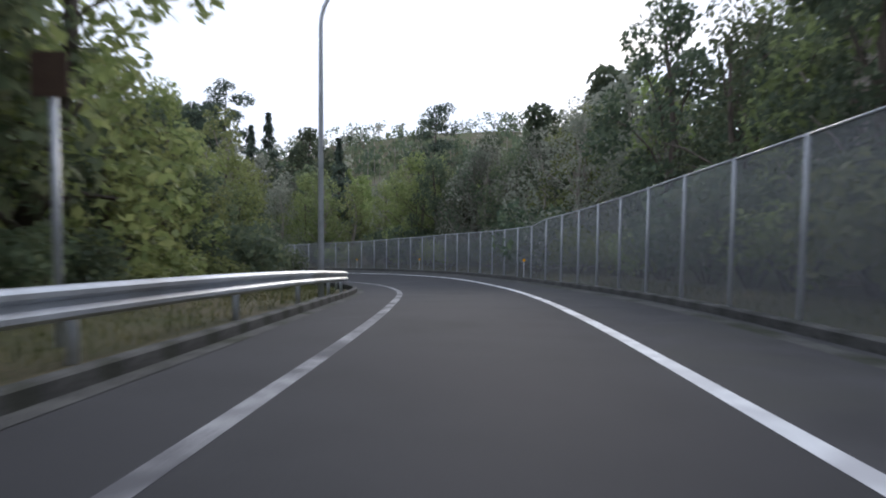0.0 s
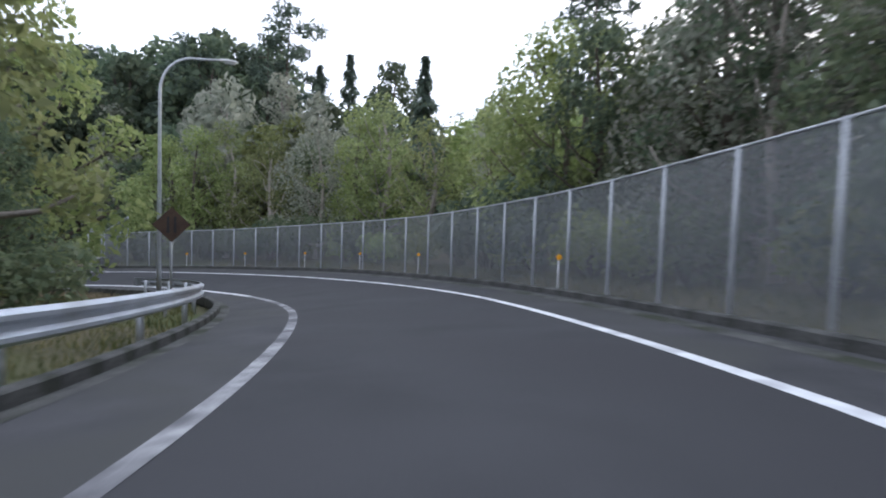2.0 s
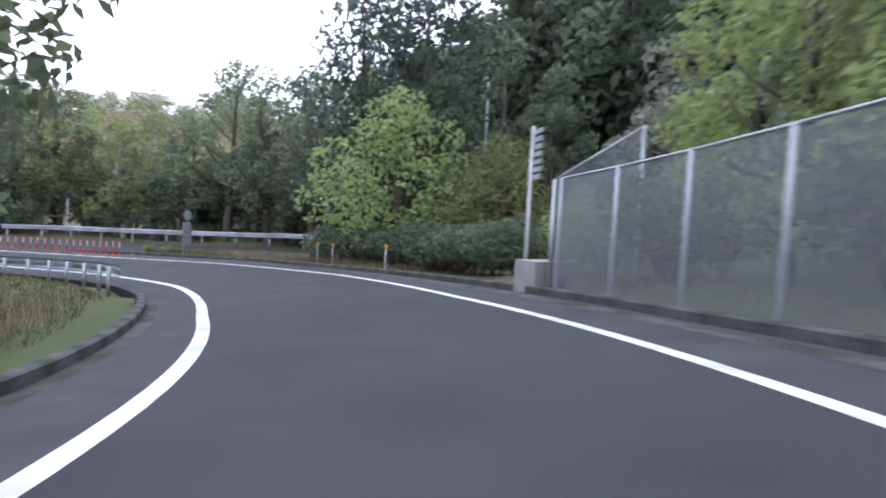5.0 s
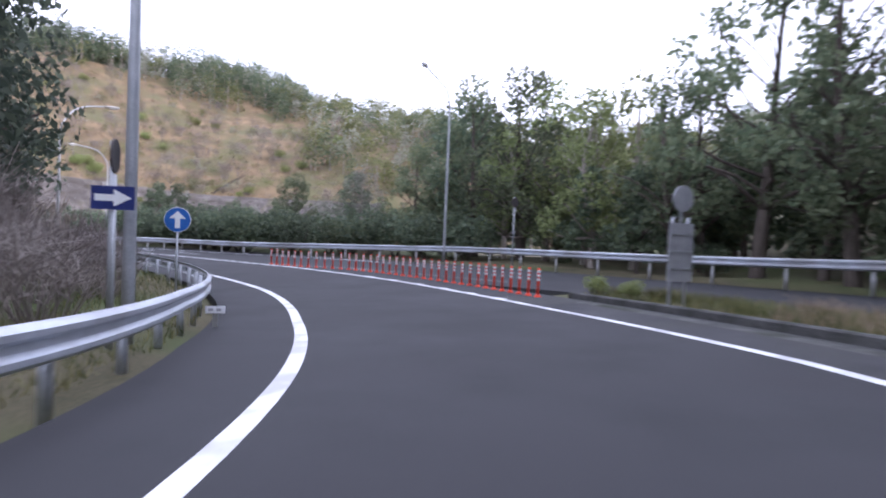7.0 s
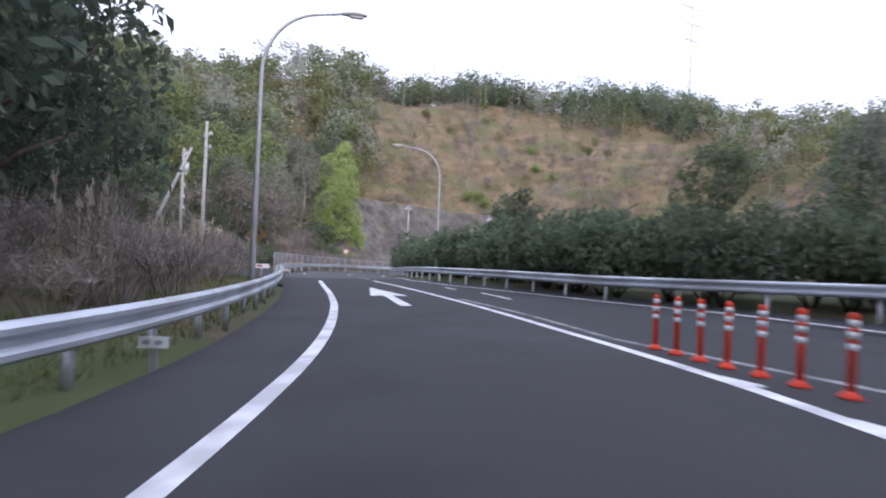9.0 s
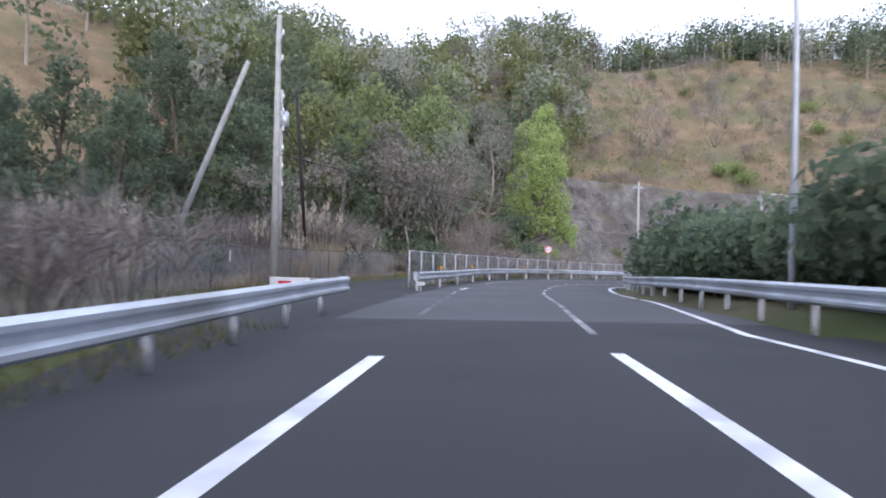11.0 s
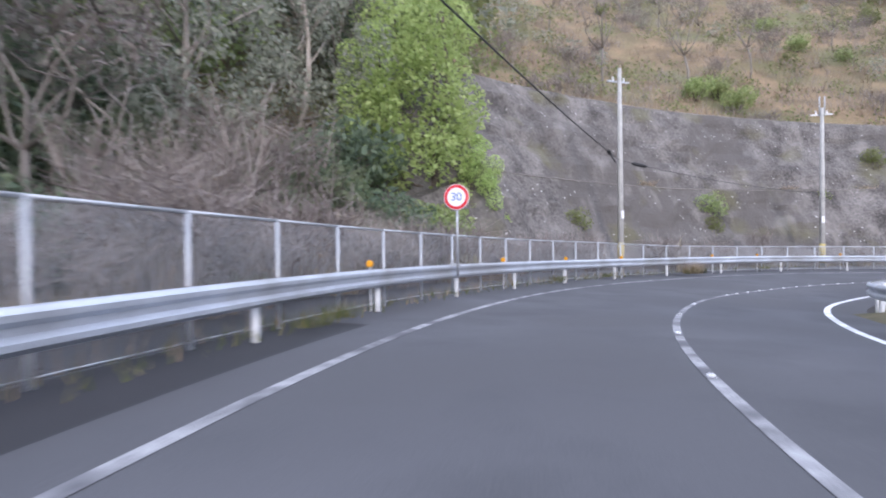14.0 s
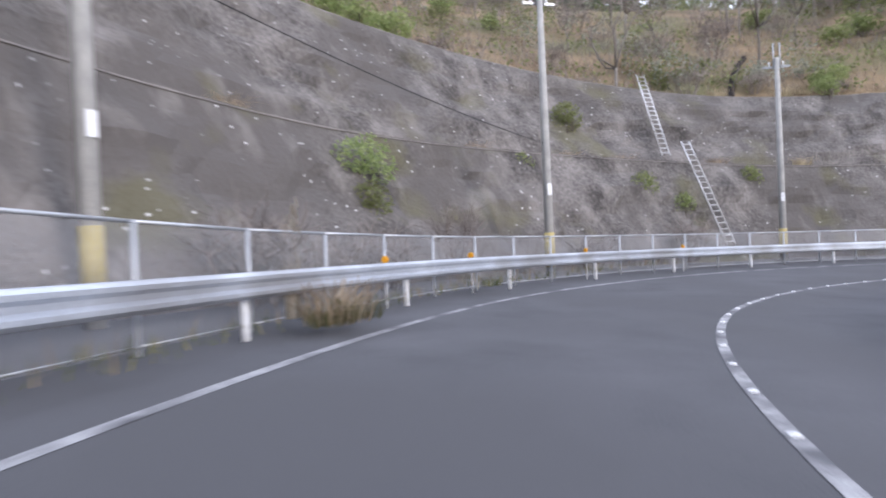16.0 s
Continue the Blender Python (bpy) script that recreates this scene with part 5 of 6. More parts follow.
for x, y, k, sc in ((-66, -18, 1, 1.1), (-62, -14, 0, 1.1), (-63, -22, 1, 1.2), (-58, -18, 1, 1.2), (-68, -24, 0, 1.0), (-57, -10, 1, 1.0)):
    plant(SMALL_LEAVED[k], x, y, sc, "trees on the slope")
for k in range(30):
    s = 183 + k * 0.55
    plant_sd(one_of([BARE[1], REED[1], BARE[0], REED[1]]), s, rng.uniform(-8.6, -5.7), rng.uniform(0.7, 1.15), "dry growth behind the low fence")
# hillside above the rock face: dry brush with some green
foot_xy = np.array([tuple(at(s, -7.4)[:2]) for s in np.linspace(196, 256, 40)])
for k in range(150):
    i = int(rng.integers(0, 39))
    t = foot_xy[i + 1] - foot_xy[i]
    nrm = np.array([-t[1], t[0]]) / np.linalg.norm(t)
    far = rng.uniform(8.6, 60) ** 1.0
    x, y = foot_xy[i] + nrm * far
    pick = one_of([BARE[0], BARE[2], BARE[2], REED[1], SHRUBS[2], BARE_TREE[1], SHRUBS[2], BARE_TREE[0], BARE[0]])
    plant(pick, x, y, rng.uniform(0.7, 1.3), "brush on the hillside")
for k in range(60):
    s = 197 + k * 0.95
    plant_sd(one_of([REED[1], BARE[1], REED[1]]), s, -7.4 - rng.uniform(8.2, 9.6), rng.uniform(0.7, 1.3), "brush along the top of the rock face")
deep_woods()
# plants on the rock face itself

WALL_BUSH = shrub(2.2, 1.2, LEAF_LIGHT, 1100, 0.075, "olive shrub rooted in the rock face", "shrub", 9)
for s, up, sc in ((217.2, 2.0, 0.55), (217.0, 1.5, 0.38), (208.4, 1.5, 0.42), (203.0, 3.0, 0.32), (204.6, 3.3, 0.26), (224.0, 2.9, 0.32), (227.6, 5.4, 0.48), (229.0, 2.2, 0.42), (230.6, 1.8, 0.33), (234.2, 2.6, 0.38), (240.0, 7.3, 0.4)):
    b = at(s, -7.4)
    a = ahead(s)
    q = Vector((-a[1], a[0], 0))
    h = np.interp(up, [0, 3.2, 4.2, 8], [0, 5.2, 5.4, 11.5])
    ob = copy_thing(WALL_BUSH, Matrix.Translation(b + q * (up + 0.25) + Vector((0, 0, float(h) - 0.9))) @ Matrix.Diagonal((sc * 2.1, sc * 2.1, sc * 2.2, 1)))
    tagged(ob, "olive shrub rooted in the rock face", "", "plants on the rock face")
# tufts at the rails and verges
for s, d in ((178.6, -4.0), (179.4, -3.9), (180.2, -4.0), (186.0, -3.8), (187.0, -3.9), (215.6, -3.7), (204.5, -4.3), (172.5, -3.6), (171.8, -3.7), (200.5, -4.3)):
    plant_sd(REED[2], s, d, rng.uniform(0.7, 1.0), "tufts at the rail")
plant_sd(REED[1], 210.0, -3.5, 1.1, "tufts at the rail")
plant_sd(REED[2], 210.3, -3.4, 1.3, "tufts at the rail")
plant_sd(REED[2], 209.7, -3.4, 1.1, "tufts at the rail")
plant_sd(REED[3], 210.1, -4.3, 0.75, "tufts at the rail")
for s, d, k, sc in ((206.5, -6.6, 0, 0.8), (212, -6.9, 0, 1.0), (213.4, -6.7, 1, 1.0), (215.5, -6.9, 0, 0.9), (218, -6.8, 2, 0.6), (204, -7.0, 0, 0.8), (201.5, -6.8, 1, 1.0), (198, -6.6, 0, 0.9), (195, -6.6, 0, 0.9), (192.5, -6.4, 1, 1.0), (224, -6.9, 1, 0.9), (229, -6.9, 0, 0.8)):
    plant_sd(BARE[k], s, d, sc, "brush at the foot of the rock face")
for s, up in ((214.5, 3.6), (222.5, 3.7), (226.5, 3.6), (229.0, 3.7), (237.0, 3.6), (233.3, 3.7)):
    a = ahead(s)
    tagged(copy_thing(REED[1], Matrix.Translation(at(s, -7.4) + Vector((-a[1], a[0], 0)) * up + Vector((0, 0, 5.0)))), "dry straw-coloured grass on the ledge", "", "plants on the rock face")
for k in range(14):
    plant_sd(REED[2], 99 + k * 0.5, 6.9 + rng.uniform(-0.4, 1.4), rng.uniform(0.8, 1.2), "tufts on the nose")
plant_sd(SHRUBS[2], 105.2, 6.6, 0.28, "tufts on the nose")
plant_sd(SHRUBS[2], 104.4, 7.0, 0.24, "tufts on the nose")
plant_sd(REED[1], 100.0, 7.5, 0.8, "tufts on the nose")


def grass_field(name, rows, label, mat, blade=0.16):
    """Short verge grass: single blades over stretches (s0, s1, d0, d1, count)."""
    out = []
    for s0, s1, d0, d1, count in rows:
        s, d = rng.uniform(s0, s1, count), rng.uniform(d0, d1, count)
        p = places(s, d)
        p[:, 2] = ground(p[:, 0], p[:, 1]) - 0.02
        ang = rng.uniform(0, 2 * math.pi, count)
        h = blade * rng.uniform(0.4, 1.3, count)
        side = np.stack([np.cos(ang), np.sin(ang), 0 * ang], 1) * 0.012
        tip = p + np.stack([rng.normal(0, 0.05, count), rng.normal(0, 0.05, count), h], 1)
        out.append(np.stack([p - side, p + side, tip + side * 0.2, tip - side * 0.2], 1))
    return tagged(new(name, quads_mesh(name, np.concatenate(out), mat)), label, "grass", kind="stuff")


grass_field("verge_grass", [(30, 84, -8, -3.9, 16000), (0, 30, -7, -4, 5000), (84, 150, -6.5, -3.5, 12000), (-8, 30, 4.75, 6.2, 4000), (86, 105, 5.9, 9.0, 9000), (30, 80, 5.5, 7.4, 9000), (150, 182, -11, -9, 4000), (166, 225, -4.5, -3.5, 1100)], "short green and yellow grass on the verges", GRASS)
grass_field("dry_grass", [(62, 84, -10, -4.3, 9000), (86, 100, 6.2, 9.5, 5000), (166, 225, -4.7, -3.6, 450), (160, 200, -14, -9.5, 7000)], "dry straw-coloured grass on the verges", STRAW, 0.26)


def far_woods():
    """Woods on the ridges, too far to tell one tree from another."""
    cx, cy = rng.uniform(-300, -45, 16000), rng.uniform(-160, 100, 16000)
    up = to_line(cx, cy, FOOT)
    slope = cx > -104 + 0.42 * (cy + 55)
    side = ~slope & (cy > -29 + 0.74 * (cx + 164))
    ridge = ~slope & ~side & (up > 60 + 28 * rng.random(16000)) & (up < 140)
    spots = []
    for where, count, low, high in ((slope & (up > 17) & (up < 105), 210, 8.5, 13), (side & (up > 14) & (up < 140), 430, 6, 11), (ridge, 520, 6.5, 12.5)):
        spots += [(x, y, rng.uniform(low, high)) for x, y in list(zip(cx[where], cy[where]))[:count]]
    first = len(spots)
    for k in range(150):
        spots.append((rng.uniform(-315, -222), rng.uniform(60, 155), rng.uniform(8, 13)))
    for k in range(330):
        spots.append((rng.uniform(-170, 190), rng.uniform(200, 320), rng.uniform(7, 11)))
    for k in range(90):
        spots.append((rng.uniform(-190, -100), rng.uniform(20, 130), rng.uniform(6, 9)))
    for k in range(60):
        spots.append((rng.uniform(22, 60), rng.uniform(-30, 110), rng.uniform(8, 11)))
    for k in range(90):
        spots.append((rng.uniform(-140, 30), rng.uniform(106, 150), rng.uniform(8, 13)))
    sp = np.array(spots)
    z = ground(sp[:, 0], sp[:, 1])
    out = {0: [], 1: [], 2: [], 3: []}
    for k, ((x, y, h), zz) in enumerate(zip(sp, z)):
        fine = k < first
        w = h * rng.uniform(0.22, 0.36)
        bl = [(x + rng.normal() * w * 0.5, y + rng.normal() * w * 0.5, zz + h * rng.uniform(0.15, 0.88), w * rng.uniform(0.4, 0.75)) for _ in range(9 if fine else 6)]
        tint = (0.10, 0.24, 0.20, 0.46) if k < 210 else (0.12, 0.26, 0.22, 0.40) if k < 640 else (0.48, 0.24, 0.18, 0.10) if fine else (0.45, 0.35, 0.20, 0.0)
        out[int(rng.choice(4, p=tint))].append(blob_leaves(bl, 360 if k < 210 else 200 if fine else 60, 0.36 if fine else 0.66, 0.24 if fine else 0.42, 0.9, 0.3, 0.4))
    for k, (mat, label) in enumerate(((LEAF_DARK, "distant dark green woods on the ridges"), (LEAF_MID, "distant mid-green woods on the ridges"), (LEAF_GREY, "distant pale budding trees on the ridges"), (LEAF_OLIVE, "distant olive-green trees in spring leaf on the slopes"))):
        tagged(new("far_woods", quads_mesh("far_woods", np.concatenate(out[k]), mat)), label, "woods", kind="stuff")
    st = [tube([(x, y, zz - 0.5), (x, y, zz + h * 0.75)], [0.16, 0.07], 5, False) for (x, y, h), zz in zip(sp, z)]
    tagged(new("far_trunks", mesh_of("far_trunks", *join(*st), BARK_PALE)), "distant tree trunks on the ridges", "woods", kind="stuff")


far_woods()


def hill_brush():
    """Dry bracken and brush that clothes the hillside."""
    line = np.array([tuple(at(s, -7.4)[:2]) for s in np.linspace(186, 260, 60)])
    n = 5200
    i = rng.integers(0, 59, n)
    t = line[i + 1] - line[i]
    nrm = np.stack([-t[:, 1], t[:, 0]], 1) / np.linalg.norm(t, axis=1)[:, None]
    p = line[i] + t * rng.random((n, 1)) + nrm * rng.uniform(9.5, 70, (n, 1))
    z = ground(p[:, 0], p[:, 1])
    for mat, label, part_, count, tall, wide in ((TWIG, "leafless brown brush all over the hillside", slice(0, 2600), 13, 1.1, 0.016), (STRAW, "dry tawny bracken on the hillside", slice(2600, 4300), 14, 0.7, 0.03)):
        base = np.repeat(np.column_stack([p[part_], z[part_] - 0.05]), count, 0)
        base[:, :2] += rng.normal(size=(len(base), 2)) * 0.5
        tip = base + np.column_stack([rng.normal(size=(len(base), 2)) * 0.3, tall * rng.uniform(0.4, 1.2, len(base))])
        ang = rng.uniform(0, 2 * math.pi, len(base))
        side = np.column_stack([np.cos(ang), np.sin(ang), 0 * ang]) * wide
        q = np.stack([base - side, base + side, tip + side * 0.5, tip - side * 0.5], 1)
        tagged(new("hill_brush", quads_mesh("hill_brush", q, mat)), label, "brush", kind="stuff")
    clump = np.sin(p[:, 0] * 0.21 + 1.3) + np.sin(p[:, 1] * 0.27 + p[:, 0] * 0.09) + rng.normal(size=n) * 0.5 > 0.75
    tall_ones = np.flatnonzero(clump)[:430]
    for mat, label, some, size in ((TWIG, "tall leafless grey-brown scrub on the hillside", tall_ones[:230], 0.12), (LEAF_OLIVE, "rounded olive scrub on the hillside", tall_ones[230:350], 0.15), (LEAF_GREY, "pale budding scrub on the hillside", tall_ones[350:], 0.15)):
        q = []
        for x, y, zz in np.column_stack([p[some], z[some]]):
            h = rng.uniform(1.4, 3.6)
            q.append(blob_leaves([(x + rng.normal() * h * 0.3, y + rng.normal() * h * 0.3, zz + h * rng.uniform(0.3, 0.8), h * rng.uniform(0.22, 0.4)) for _ in range(5)], 110, size, size * (0.16 if mat is TWIG else 0.5), 1.0, 0.1, 0.2))
        tagged(new("hill_scrub", quads_mesh("hill_scrub", np.concatenate(q), mat)), label, "brush", kind="stuff")
    c = np.repeat(np.column_stack([p[4300:], z[4300:] + 0.45]), 42, 0)
    c = c + rng.normal(size=c.shape) * (0.7, 0.7, 0.35)
    nr = unit(len(c))
    tagged(new("hill_brush", quads_mesh("hill_brush", leaf_quads(c, nr, 0.16, 0.09), LEAF_OLIVE)), "low olive-green scrub on the hillside", "brush", kind="stuff")


hill_brush()


# ---- the sprayed rock face in two tiers ----
def rock_face():
    s = np.arange(200.2, 262.1, 0.4)
    key = [(-0.3, -0.6), (0.0, 0.0), (0.7, 1.3), (1.5, 2.6), (2.3, 3.9), (3.0, 5.1), (3.1, 5.3), (4.0, 5.35), (4.5, 6.4), (5.3, 7.8), (6.1, 9.2), (6.9, 10.6), (7.5, 11.6), (7.9, 11.75), (9.0, 11.5)]
    prof = []
    for k, (a, b) in enumerate(zip(key[:-1], key[1:])):
        cut = 1 if k in (5, 6, 12) else 3
        prof += [(a[0] + (b[0] - a[0]) * c / cut, a[1] + (b[1] - a[1]) * c / cut, k in (6, 7) and c == 0) for c in range(cut)]
    prof.append((*key[-1], False))
    v = []
    for q in s:
        a = ahead(q)
        out_ = Vector((-a[1], a[0], 0))
        b = at(q, -7.4)
        ease = float(smooth(200, 204.5, q))
        for k, (r, h, flat) in enumerate(prof):
            wob = 0.0 if flat else noise.noise((q * 0.23, h * 0.35, 1.7)) * 0.6 + noise.noise((q * 0.8, h * 0.9, 5.0)) * 0.38 + abs(noise.noise((q * 1.7, h * 1.6, 8.0))) * 0.3
            wob *= float(smooth(0.1, 1.6, abs(h - 5.32)) * smooth(0.1, 1.4, abs(h - 11.6)))
            h += 0.0 if flat or abs(h - 5.32) < 0.6 else noise.noise((q * 0.9, h * 0.7, 2.0)) * 0.18
            if h > 5.4:
                h = 5.4 + (h - 5.4) * float(1 - 0.24 * smooth(212, 236, q))
            v.append(tuple(b + out_ * (r + wob + (1 - ease) * 1.5) + Vector((0, 0, h - 0.2 + noise.noise((q * 0.06, h * 0.012, 9.0)) * 0.5 * (h > 5) - (1 - ease) * 0.35 * h))))
    n = len(prof)
    root = thing("rock_wall", Matrix(), "tall dark sprayed-concrete rock face in two tiers", "retaining wall", kind="structure")
    part("face", mesh_of("face", v, grid_faces(len(s), n), SHOTCRETE, False), root)
    for k, (r, h, th) in enumerate(((3.05, 5.22, 0.035), (7.6, 11.62, 0.07))):
        lv = []
        for q in s[12:]:
            a = ahead(q)
            out_ = Vector((-a[1], a[0], 0))
            hh = h if k == 0 else 5.4 + (h - 5.4) * float(1 - 0.24 * smooth(212, 236, q))
            b = at(q, -7.4) + out_ * r + Vector((0, 0, hh - 0.2 + noise.noise((q * 0.06, hh * 0.012, 9.0)) * 0.5))
            lv += [tuple(b + out_ * x + Vector((0, 0, z))) for x, z in ((-0.03, -0.02), (-0.025, th * 0.7), (0.35, th), (0.4, -0.05))]
        part("ledge", mesh_of("ledge", lv, grid_faces(len(s) - 12, 4, True), LEDGE), root, "pale concrete ledge of the rock face")
    return root


rock_face()


def ladder(label, s, d0, h0, s1, d1, h1, rungs):
    a, b = at(s, d0, h0), at(s1, d1, h1)
    t = (b - a).normalized()
    side = t.cross(Vector((0, 0, 1))).normalized()
    side = Vector((ahead(s)[0], ahead(s)[1], 0)) * 0.26
    root = thing("ladder", Matrix(), label, "ladder", "ladders on the rock face")
    for sg in (-1, 1):
        part("stile", mesh_of("stile", *tube([a + side * sg, b + side * sg], 0.035, 6), WHITE_POST, True), root)
    for k in range(rungs):
        p = a.lerp(b, (k + 0.5) / rungs)
        part("rung", mesh_of("rung", *tube([p - side, p + side], 0.024, 6), WHITE_POST, True), root)


ladder("pale steel ladder on the lower tier", 230.9, -6.9, 0.8, 231.1, -9.9, 6.0, 18)
ladder("pale steel ladder on the upper tier", 230.9, -11.0, 5.4, 231.8, -14.6, 10.6, 18)
st = thing("hill_steps", Matrix(), "dark stepped rail up the dry hillside", "steps", "ladders on the rock face")
for k in range(16):
    p = at(236.5 + k * 0.22, -16 - k * 0.55)
    z = float(ground(np.array([p.x]), np.array([p.y]))[0])
    part("step", mesh_of("step", *box(p.x, p.y, z + 0.15, 0.75, 0.28, 0.22, 0.02), DARK_BACK), st)


# ---- street lamps ----
def street_lamp(x, y, aim, height, reach, label, base_z=None, bend=1.5):
    """A tapered steel pole bent over the road, with a flat lamp head. aim: degrees of the arm in plan."""
    z = float(nearest(np.array([x]), np.array([y]))[2][0]) if base_z is None else base_z
    root = thing("street_lamp", pose(x, y, z, 0, 0, aim), label, "street lamp", "street lamps")
    pts, rad = [(0, 0, -0.3), (0, 0, 1.2), (0, 0, height - bend)], [0.095, 0.09, 0.06]
    for k in range(1, 9):
        g = k / 8 * math.pi / 2 * 0.93
        pts.append((bend * (1 - math.cos(g)) * 0.9, 0, height - bend + bend * math.sin(g)))
        rad.append(0.058 - 0.0015 * k)
    pts.append((reach - 0.45, 0, pts[-1][2] + 0.12))
    rad.append(0.04)
    part("pole", mesh_of("pole", *tube(pts, rad, 12), GALV, True), root)
    part("base_plate", mesh_of("base_plate", *box(0, 0, 0.01, 0.36, 0.36, 0.04, 0.03), CONCRETE), root)
    hx, hz = reach - 0.45, pts[-1][2]
    hv, hf = [], []
    for k, (dx, w, t) in enumerate(((-0.05, 0.05, 0.05), (0.12, 0.09, 0.08), (0.32, 0.16, 0.10), (0.6, 0.15, 0.09), (0.78, 0.08, 0.05))):
        for g in range(10):
            c, q = math.cos(g * math.pi / 5), math.sin(g * math.pi / 5)
            hv.append((hx + dx, w * c, hz + 0.03 * dx + t * (q if q > 0 else q * 0.6)))
    hf = grid_faces(5, 10, True) + [tuple(range(10))[::-1], tuple(range(40, 50))]
    head = part("lamp_head", mesh_of("lamp_head", hv, hf, WHITE_POST, True), root)
    part("lens", mesh_of("lens", *box(hx + 0.45, 0, hz - 0.055, 0.4, 0.2, 0.03, 0.03), LAMP_GLASS), head)
    return root


def lamp_sd(s, d, height, reach, label, across=1, bend=1.5):
    p, a = at(s, d), ahead(s)
    aim = math.degrees(math.atan2(-a[0] * across, a[1] * across))
    return street_lamp(p.x, p.y, aim, height, reach, label, p.z - 0.05, bend)


lamp_sd(17.0, -3.8, 9.2, 2.5, "tall grey street lamp beside the inner rail")
lamp_sd(57.7, -4.12, 9.7, 2.7, "grey street lamp pole on the grass inside the bend")
lamp_sd(100.4, -4.05, 10.4, 2.8, "grey street lamp pole beside the blue signs")
lamp_sd(134.7, -4.05, 8.95, 2.8, "curved grey street lamp over the slip road", 1, 2.0)
lamp_sd(154.5, 6.5, 8.6, 2.9, "curved grey street lamp beyond the far rail", -1, 1.8)
street_lamp(-80.3, 43.4, 8.0, 10.6, 5.4, "tall street lamp among the trees beyond the joining road")
lamp_sd(216.0, 7.0, 9.4, 2.6, "street lamp on the inside of the last bend", -1)
street_lamp(-51.5, 72.0, 160.0, 10.0, 2.6, "street lamp in front of the tall wood")


# ---- utility poles ----
def utility_pole(p, height, label, bands, arms, yaw, prongs=True):
    """A tapered concrete pole: arms are (height, half length, insulators)."""
    root = thing("utility_pole", Matrix.Translation(p) @ pose(0, 0, 0, 0, 0, yaw), label, "utility pole", "utility poles")
    part("pole", mesh_of("pole", *tube([(0, 0, -0.5), (0, 0, height * 0.5), (0, 0, height)], [0.17, 0.14, 0.10], 12), POLE_CONCRETE, True), root)
    if bands:
        part("yellow_sleeve", mesh_of("yellow_sleeve", *tube([(0, 0, 0.4), (0, 0, 1.6)], 0.176, 12), YELLOW_BAND, True), root, "faded yellow warning sleeve")
        part("plate", mesh_of("plate", *box(0, -0.17, 3.1, 0.16, 0.02, 0.4), SIGN_WHITE), root, "small white plate")
    for h, half, ins in arms:
        arm = part("cross_arm", mesh_of("cross_arm", *box(0, 0.12, h, half * 2, 0.08, 0.08), GALV), root)
        for k in range(ins):
            x = -half + 2 * half * (k + 0.5) / ins
            part("insulator", mesh_of("insulator", *tube([(x, 0.12, h + 0.03), (x, 0.12, h + 0.1), (x, 0.12, h + 0.14), (x, 0.12, h + 0.24)], [0.02, 0.05, 0.03, 0.045], 8), SIGN_WHITE, True), arm)
    if prongs:
        for x in (-0.14, 0.14):
            part("prong", mesh_of("prong", *tube([(x, 0, height - 0.5), (x, 0, height + 0.7)], 0.035, 8), GALV, True), root)
    return root


def base_of(x, y):
    return Vector((x, y, float(ground(np.array([x]), np.array([y]))[0])))


utility_pole(at(209.3, -7.1, -0.1), 10.9, "weathered concrete utility pole with a yellow sleeve", True, ((10.2, 0.7, 2),), yaw_at(207) + 70, False)
utility_pole(at(221.2, -6.0, -0.1), 10.0, "concrete utility pole with two prongs on top", True, ((9.6, 0.6, 2),), yaw_at(220) + 60)
utility_pole(at(233.0, -6.45, -0.1), 9.7, "concrete utility pole with two prongs on top", True, ((9.3, 0.6, 2),), yaw_at(233) + 60)
utility_pole(base_of(-71.3, -6.2), 11.5, "thick pale utility pole at the back of the apron", False, ((10.4, 1.0, 4), (9.4, 0.9, 3)), 100, False)
pb = utility_pole(base_of(-70.6, -14.6), 10.6, "utility pole carrying many cross-arms and a box", False, ((10.0, 0.9, 3), (9.2, 0.9, 3), (8.2, 0.9, 4), (7.2, 0.7, 2), (6.2, 0.6, 2), (5.2, 0.5, 2)), 95, False)
part("switch_box", mesh_of("switch_box", *box(0.3, -0.1, 1.75, 0.42, 0.36, 0.75, 0.03), GALV), pb, "grey steel switch box")
part("transformer", mesh_of("transformer", *tube([(0.35, 0.2, 8.4), (0.35, 0.2, 8.45), (0.35, 0.2, 9.25), (0.35, 0.2, 9.3)], [0.18, 0.24, 0.24, 0.18], 14), GALV, True), pb, "grey transformer drum")


def strut(a, b, radius, label):
    root = thing("pole_strut", Matrix(), label, "utility pole", "utility poles")
    part("shaft", mesh_of("shaft", *tube([a, (Vector(a) + Vector(b)) / 2, b], [radius * 1.1, radius, radius * 0.8], 10), DARK_BACK if radius < 0.1 else POLE_CONCRETE, True), root)


g = base_of(-66.6, -6.0)
strut(g, g + Vector((-3.6, 0.6, 9.2)), 0.12, "grey leaning strut propping the thick pole")
g = base_of(-72.2, -14.8)
strut(g, g + Vector((0.3, 6.5, 9.0)), 0.09, "dark leaning stay propping a pole")


def cable(a, b, sag, radius, label):
    pts = [Vector(a).lerp(Vector(b), k / 14) - Vector((0, 0, sag * 4 * (k / 14) * (1 - k / 14))) for k in range(15)]
    root = thing("cable", Matrix(), label, "cable", "overhead cables")
    part("line", mesh_of("line", *tube(pts, radius, 6), CABLE, True), root)


